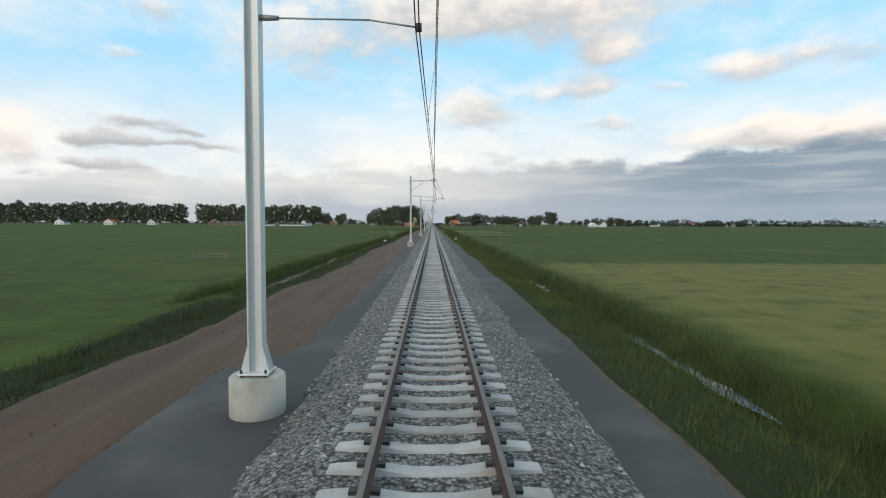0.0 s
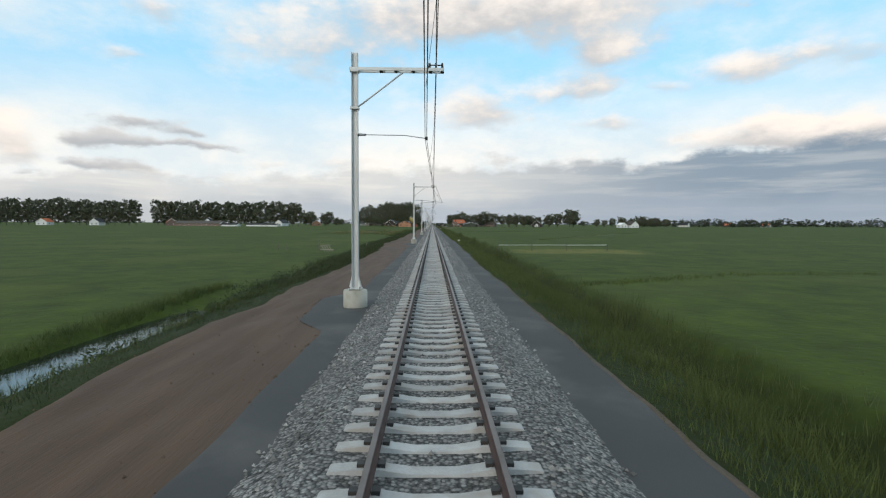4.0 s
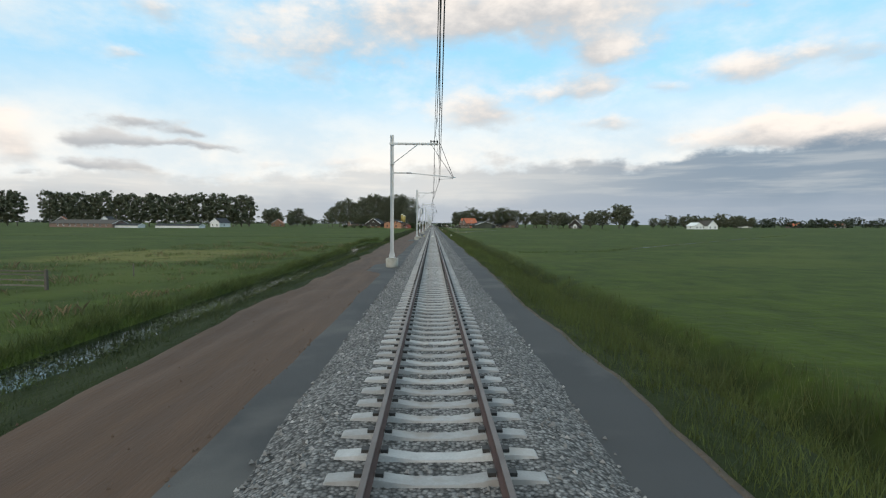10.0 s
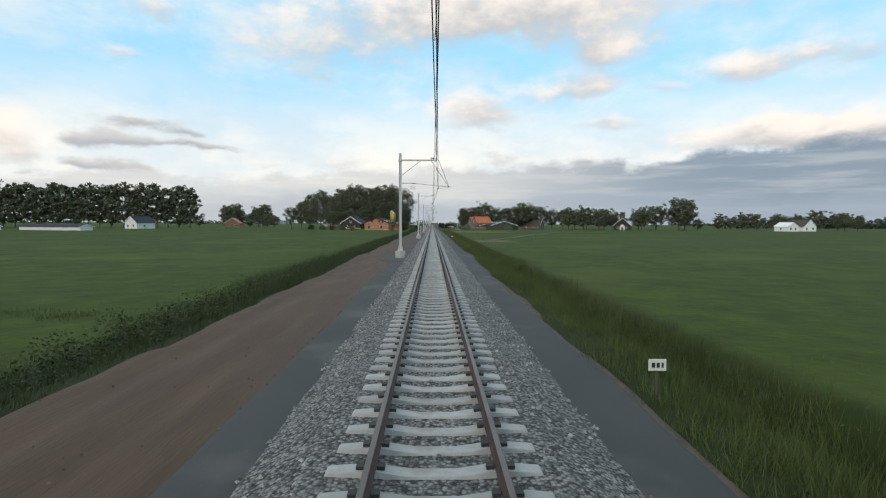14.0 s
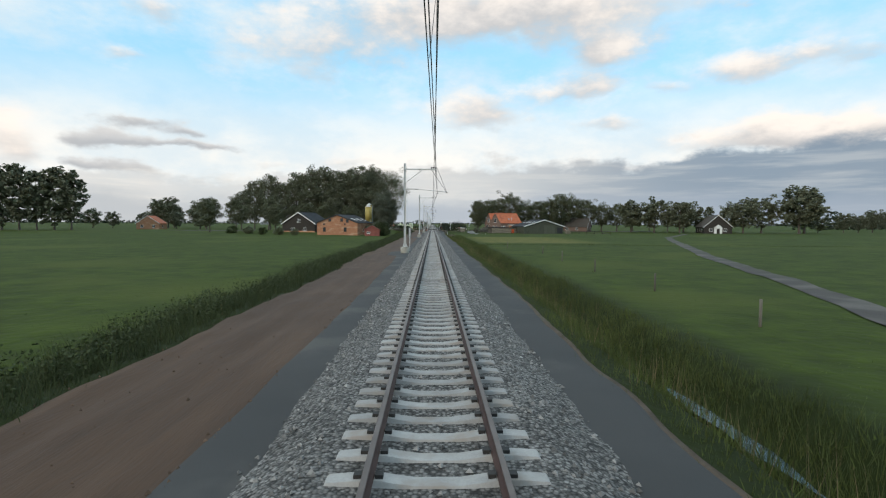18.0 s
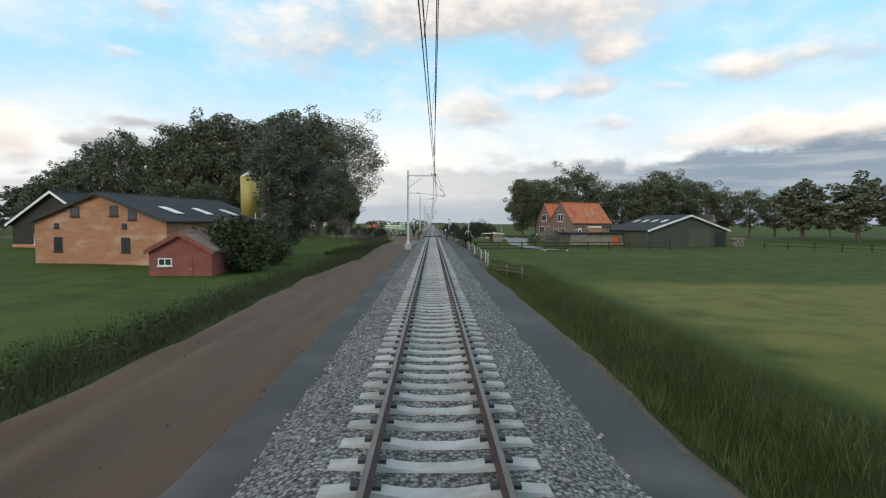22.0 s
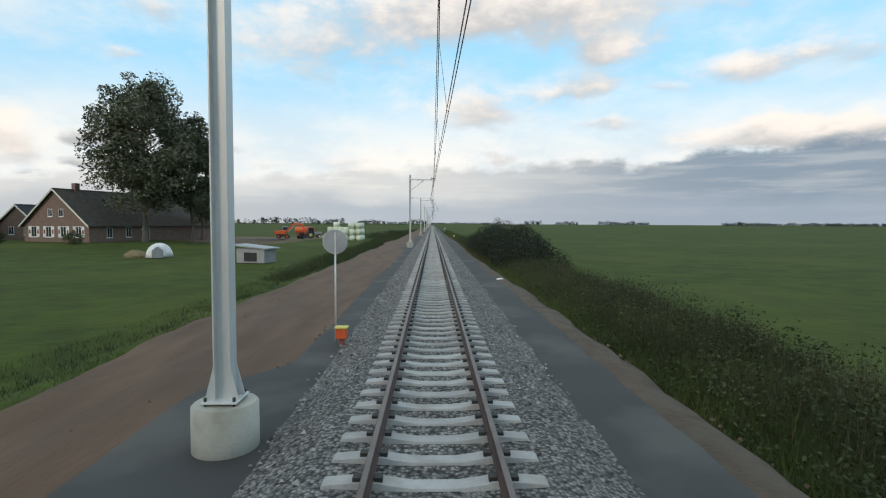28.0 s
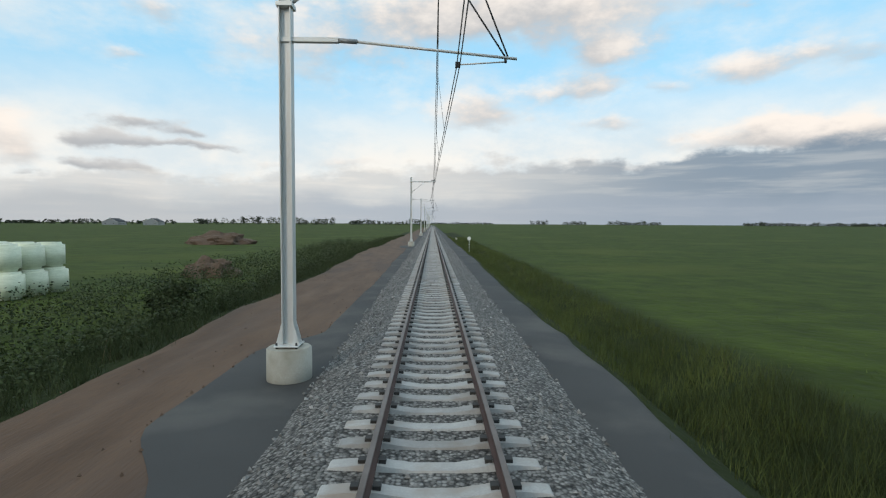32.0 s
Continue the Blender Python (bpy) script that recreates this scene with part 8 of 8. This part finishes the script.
def stalks(rng, n):
    y = np.concatenate([rng.uniform(150, 260, n // 3), rng.uniform(420, 560, n // 3), rng.uniform(770, 980, n // 3)])
    x = np.where(rng.random(len(y)) < 0.5, -edge_left(y) - 0.6 - 2.5 * rng.random(len(y)), edge_right(y) + 1.0 + 3 * rng.random(len(y)))
    return x, y, 0.7 + 0.5 * rng.random(len(y))


tuft_band("seed_stalks", "dry brown seed stalks standing in the verge", 107, 500, stalks, 0.85, 0.008, 0.2, M_STRAW, 3, 0.12, False)


def reed_plumes(rng, n):
    y = rng.uniform(440, 655, n)
    return edge_right(y) + 0.5 + rng.normal(0.9, 0.4, n).clip(0, 2.2), y, 0.75 + 0.5 * rng.random(n)


tuft_band("seed_stalks", "pale grass plumes standing above the verge", 131, 1100, reed_plumes, 1.0, 0.012, 0.2, M_STRAW, 2, 0.15, False)


def reed_heads(rng, n):
    y = rng.uniform(774, 866, n)
    return rng.uniform(6.4, 10.4, n), y, 0.8 + 0.35 * rng.random(n)


tuft_band("seed_stalks", "pale brown stems standing above the reeds", 109, 450, reed_heads, 1.35, 0.009, 0.16, M_STRAW, 3, 0.2, False)
rng = np.random.default_rng(108)
x, y, f = weeds_left(rng, 2300)
V, F = leaf_cloud(rng, np.stack([x, y, field_z(x, y) + 0.22 * f + 0.1], axis=1), 0.26 * f + 0.08, np.full(len(x), 72), 0.046, 1.1)
tagged(new("verge_weeds", mesh_from("verge_weeds", V, F, M_WEED)), "leafy green weeds on the verge of the dirt road", "weeds", kind="stuff")

y = np.concatenate([rng.uniform(26, 138, 330), rng.uniform(264, 387, 620)])
f = np.array([max(0.0, 0.55 + 1.3 * noise.noise((q / 4.5, 2.2, 7.7))) for q in y])
x = np.array([-(ditch_left(q)[0] - ditch_left(q)[1] - 0.15) for q in y]) + rng.normal(0.1, 0.3, len(y))
V, F = leaf_cloud(rng, np.stack([x, y, field_z(x, y) + 0.16 + 0.22 * f], axis=1), 0.16 + 0.24 * f, np.full(len(x), 60), 0.042, 1.1)
tagged(new("bank_weeds", mesh_from("bank_weeds", V, F, M_WEED)), "dark leafy weeds hanging over the ditch bank", "weeds", kind="stuff")

y = rng.uniform(766, 905, 2400)
x = rng.uniform(5.5, 10.8, len(y))
f = 0.5 + 0.9 * rng.random(len(y)) * np.minimum(1, (x - 5.2) / 1.4)
V, F = leaf_cloud(rng, np.stack([x, y, field_z(x, y) + 0.45 * f], axis=1), 0.42 * f, np.full(len(x), 36), 0.05, 1.4)
tagged(new("verge_weeds", mesh_from("verge_weeds", V, F, M_WEED)), "dark leafy weeds and nettles among the reeds", "weeds", kind="stuff")

y = rng.uniform(888, 990, 1500)
x = -rng.uniform(8.6, np.where(y < 903, 13.2, 17.0), len(y))
f = 1.1 + 0.8 * rng.random(len(y)) * np.minimum(1, (-x - 7.6) / 2.0)
V, F = leaf_cloud(rng, np.stack([x, y, field_z(x, y) + 0.36 * f], axis=1), 0.42 * f, np.full(len(x), 36), 0.06, 1.2)
tagged(new("verge_weeds", mesh_from("verge_weeds", V, F, M_WEED)), "tall dark nettles and weeds before the bales", "weeds", kind="stuff")

# shallow field ditches: rushes on both banks and a glint of water
FIELD_DITCHES = [[(26, 230), (40, 255), (60, 285), (95, 340)], [(12, 341), (22, 342), (75, 399), (130, 455)], [(10.5, 588), (40, 586), (110, 581)], [(9.5, 141), (24, 148), (70, 152)], [(-14, 404), (-60, 410), (-120, 408)]]


def along(pts, u):
    d = np.concatenate([[0], np.cumsum([math.dist(a, b) for a, b in zip(pts, pts[1:])])])
    return np.interp(u * d[-1], d, [p[0] for p in pts]), np.interp(u * d[-1], d, [p[1] for p in pts])


def ditch_rushes(rng, n):
    xs_, ys_ = [], []
    for pts in FIELD_DITCHES:
        px, py = along(pts, rng.random(n // len(FIELD_DITCHES)) ** 1.5)
        xs_.append(px + rng.normal(0, 0.5, len(px)))
        ys_.append(py + rng.normal(0, 0.5, len(px)))
    return np.concatenate(xs_), np.concatenate(ys_), 0.6 + 0.7 * rng.random(sum(len(q) for q in xs_))


tuft_band("field_rushes", "dark rushes along the shallow field ditches", 121, 3600, ditch_rushes, 0.34, 0.030, 0.4, M_BLADE, 5, 0.15, False)
for pts in FIELD_DITCHES[:2]:
    us = np.linspace(0.12, 0.75, 30)
    px, py = along(pts, us)
    vw = [(x + d, y, ground_z(x, y) + 0.06) for x, y in zip(px, py) for d in (-0.35, 0.35)]
    tagged(new("field_ditch_water", mesh_from("field_ditch_water", vw, [(2 * i, 2 * i + 1, 2 * i + 3, 2 * i + 2) for i in range(29)], M_WATER)), "narrow strip of ditch water in the pasture", "water", kind="structure")


def tussocks(rng, n):
    """Rough uncut pasture beyond the left ditch."""
    y = rng.uniform(278, 372, n)
    x = -14.2 - 26 * rng.random(n) ** 1.4
    lump = np.array([noise.noise((a / 3.2, b / 3.2, 8.8)) for a, b in zip(x, y)])
    return x, y, np.clip(0.35 + 1.6 * lump, 0.12, 1.3)


tuft_band("rough_pasture", "rough tussocky grass beyond the ditch", 122, 9000, tussocks, 0.5, 0.026, 0.6, M_BLADE, 5, 0.2, False)


def dry_tussocks(rng, n):
    x, y, f = tussocks(rng, n)
    return x, y, f * 1.05


tuft_band("dry_pasture_stalks", "yellowed stalks among the rough grass", 123, 1500, dry_tussocks, 0.55, 0.016, 0.5, M_STRAW, 4, 0.2)
# clods on the earth road and the bare strip past the crossing
n = 6500
y = rng.uniform(0, 1000, n)
y = y[not_crossing(y)]
x = -rng.uniform(3.6, 7.6, len(y))
x = np.maximum(x, -edge_left(y))
far = (y > 765) & (y < 905) & (rng.random(len(y)) < 0.75)
edge = rng.random(len(y)) < 0.35
x = np.where(edge, -np.array([strip_left(q) for q in y]) + rng.normal(0, 0.07, len(y)), x)
x = np.where(far, edge_right(y) + rng.uniform(0.0, 0.9, len(y)), x)
s = np.where(far, 0.045, np.where(edge, 0.03, 0.022)) * rng.uniform(0.5, 1.6, len(y))
jit = g[None] * rng.uniform(0.7, 1.3, (len(y), 5, 3)) * s[:, None, None]
V = (jit + np.stack([x, y, np.where(far, -0.66, -0.585)], axis=1)[:, None, :]).reshape(-1, 3)
F = (gf[None] + (np.arange(len(y)) * 5)[:, None, None]).reshape(-1, 3)
tagged(new("earth_clods", mesh_from("earth_clods", V, F, M_EARTHCLOD)), "crumbs and clods of brown earth", "earth clods", kind="stuff")
ribbon("earth_edge", lambda y: [(strip_right(y) - 0.04, -0.60), (strip_right(y) + 0.06, -0.575 + wob(y, 1.5, 0.03, 30)), (strip_right(y) + 0.06 + max(0.0, wob(y, 9, 0.45, 31)) + wob(y, 1.4, 0.05, 32), -0.66), (strip_right(y) + 0.2 + max(0.0, wob(y, 9, 0.55, 31)), -0.9)],
       -20, 654, 0.5, M_EARTH, "thin bare earth edge between the service path and the grass", "earth edge")
ribbon("earth_edge", lambda y: [(strip_right(y) - 0.05, -0.60), (strip_right(y) + 0.25, -0.56 + wob(y, 1.5, 0.05, 20)), (strip_right(y) + 0.3 + (0.12 + 0.32 * (1 - step01(y, 810, 835)) + wob(y, 4, 0.25, 21) + wob(y, 0.9, 0.08, 23)) * (1 - step01(y, 875, 889)) * step01(y, 762, 772), -0.68), (strip_right(y) + 0.5 + (0.12 + 0.32 * (1 - step01(y, 810, 835)) + wob(y, 4, 0.25, 21) + wob(y, 0.9, 0.08, 23)) * (1 - step01(y, 875, 889)) * step01(y, 762, 772), -0.95)],
       762, 890, 0.5, M_EARTH, "bare brown earth edge beside the service path", "earth edge")
# ------------------------------------------------------------ sleepers that lie nearest, piece by piece
sleeper_mesh = mesh_from("sleeper", SV, SF, M_SLEEPER)
rs9 = random.Random(9)
for y in NEAR:
    ob = part("sleeper", sleeper_mesh, None, track)
    ob.location = (rs9.gauss(0, 0.012), y + rs9.gauss(0, 0.006), 0)
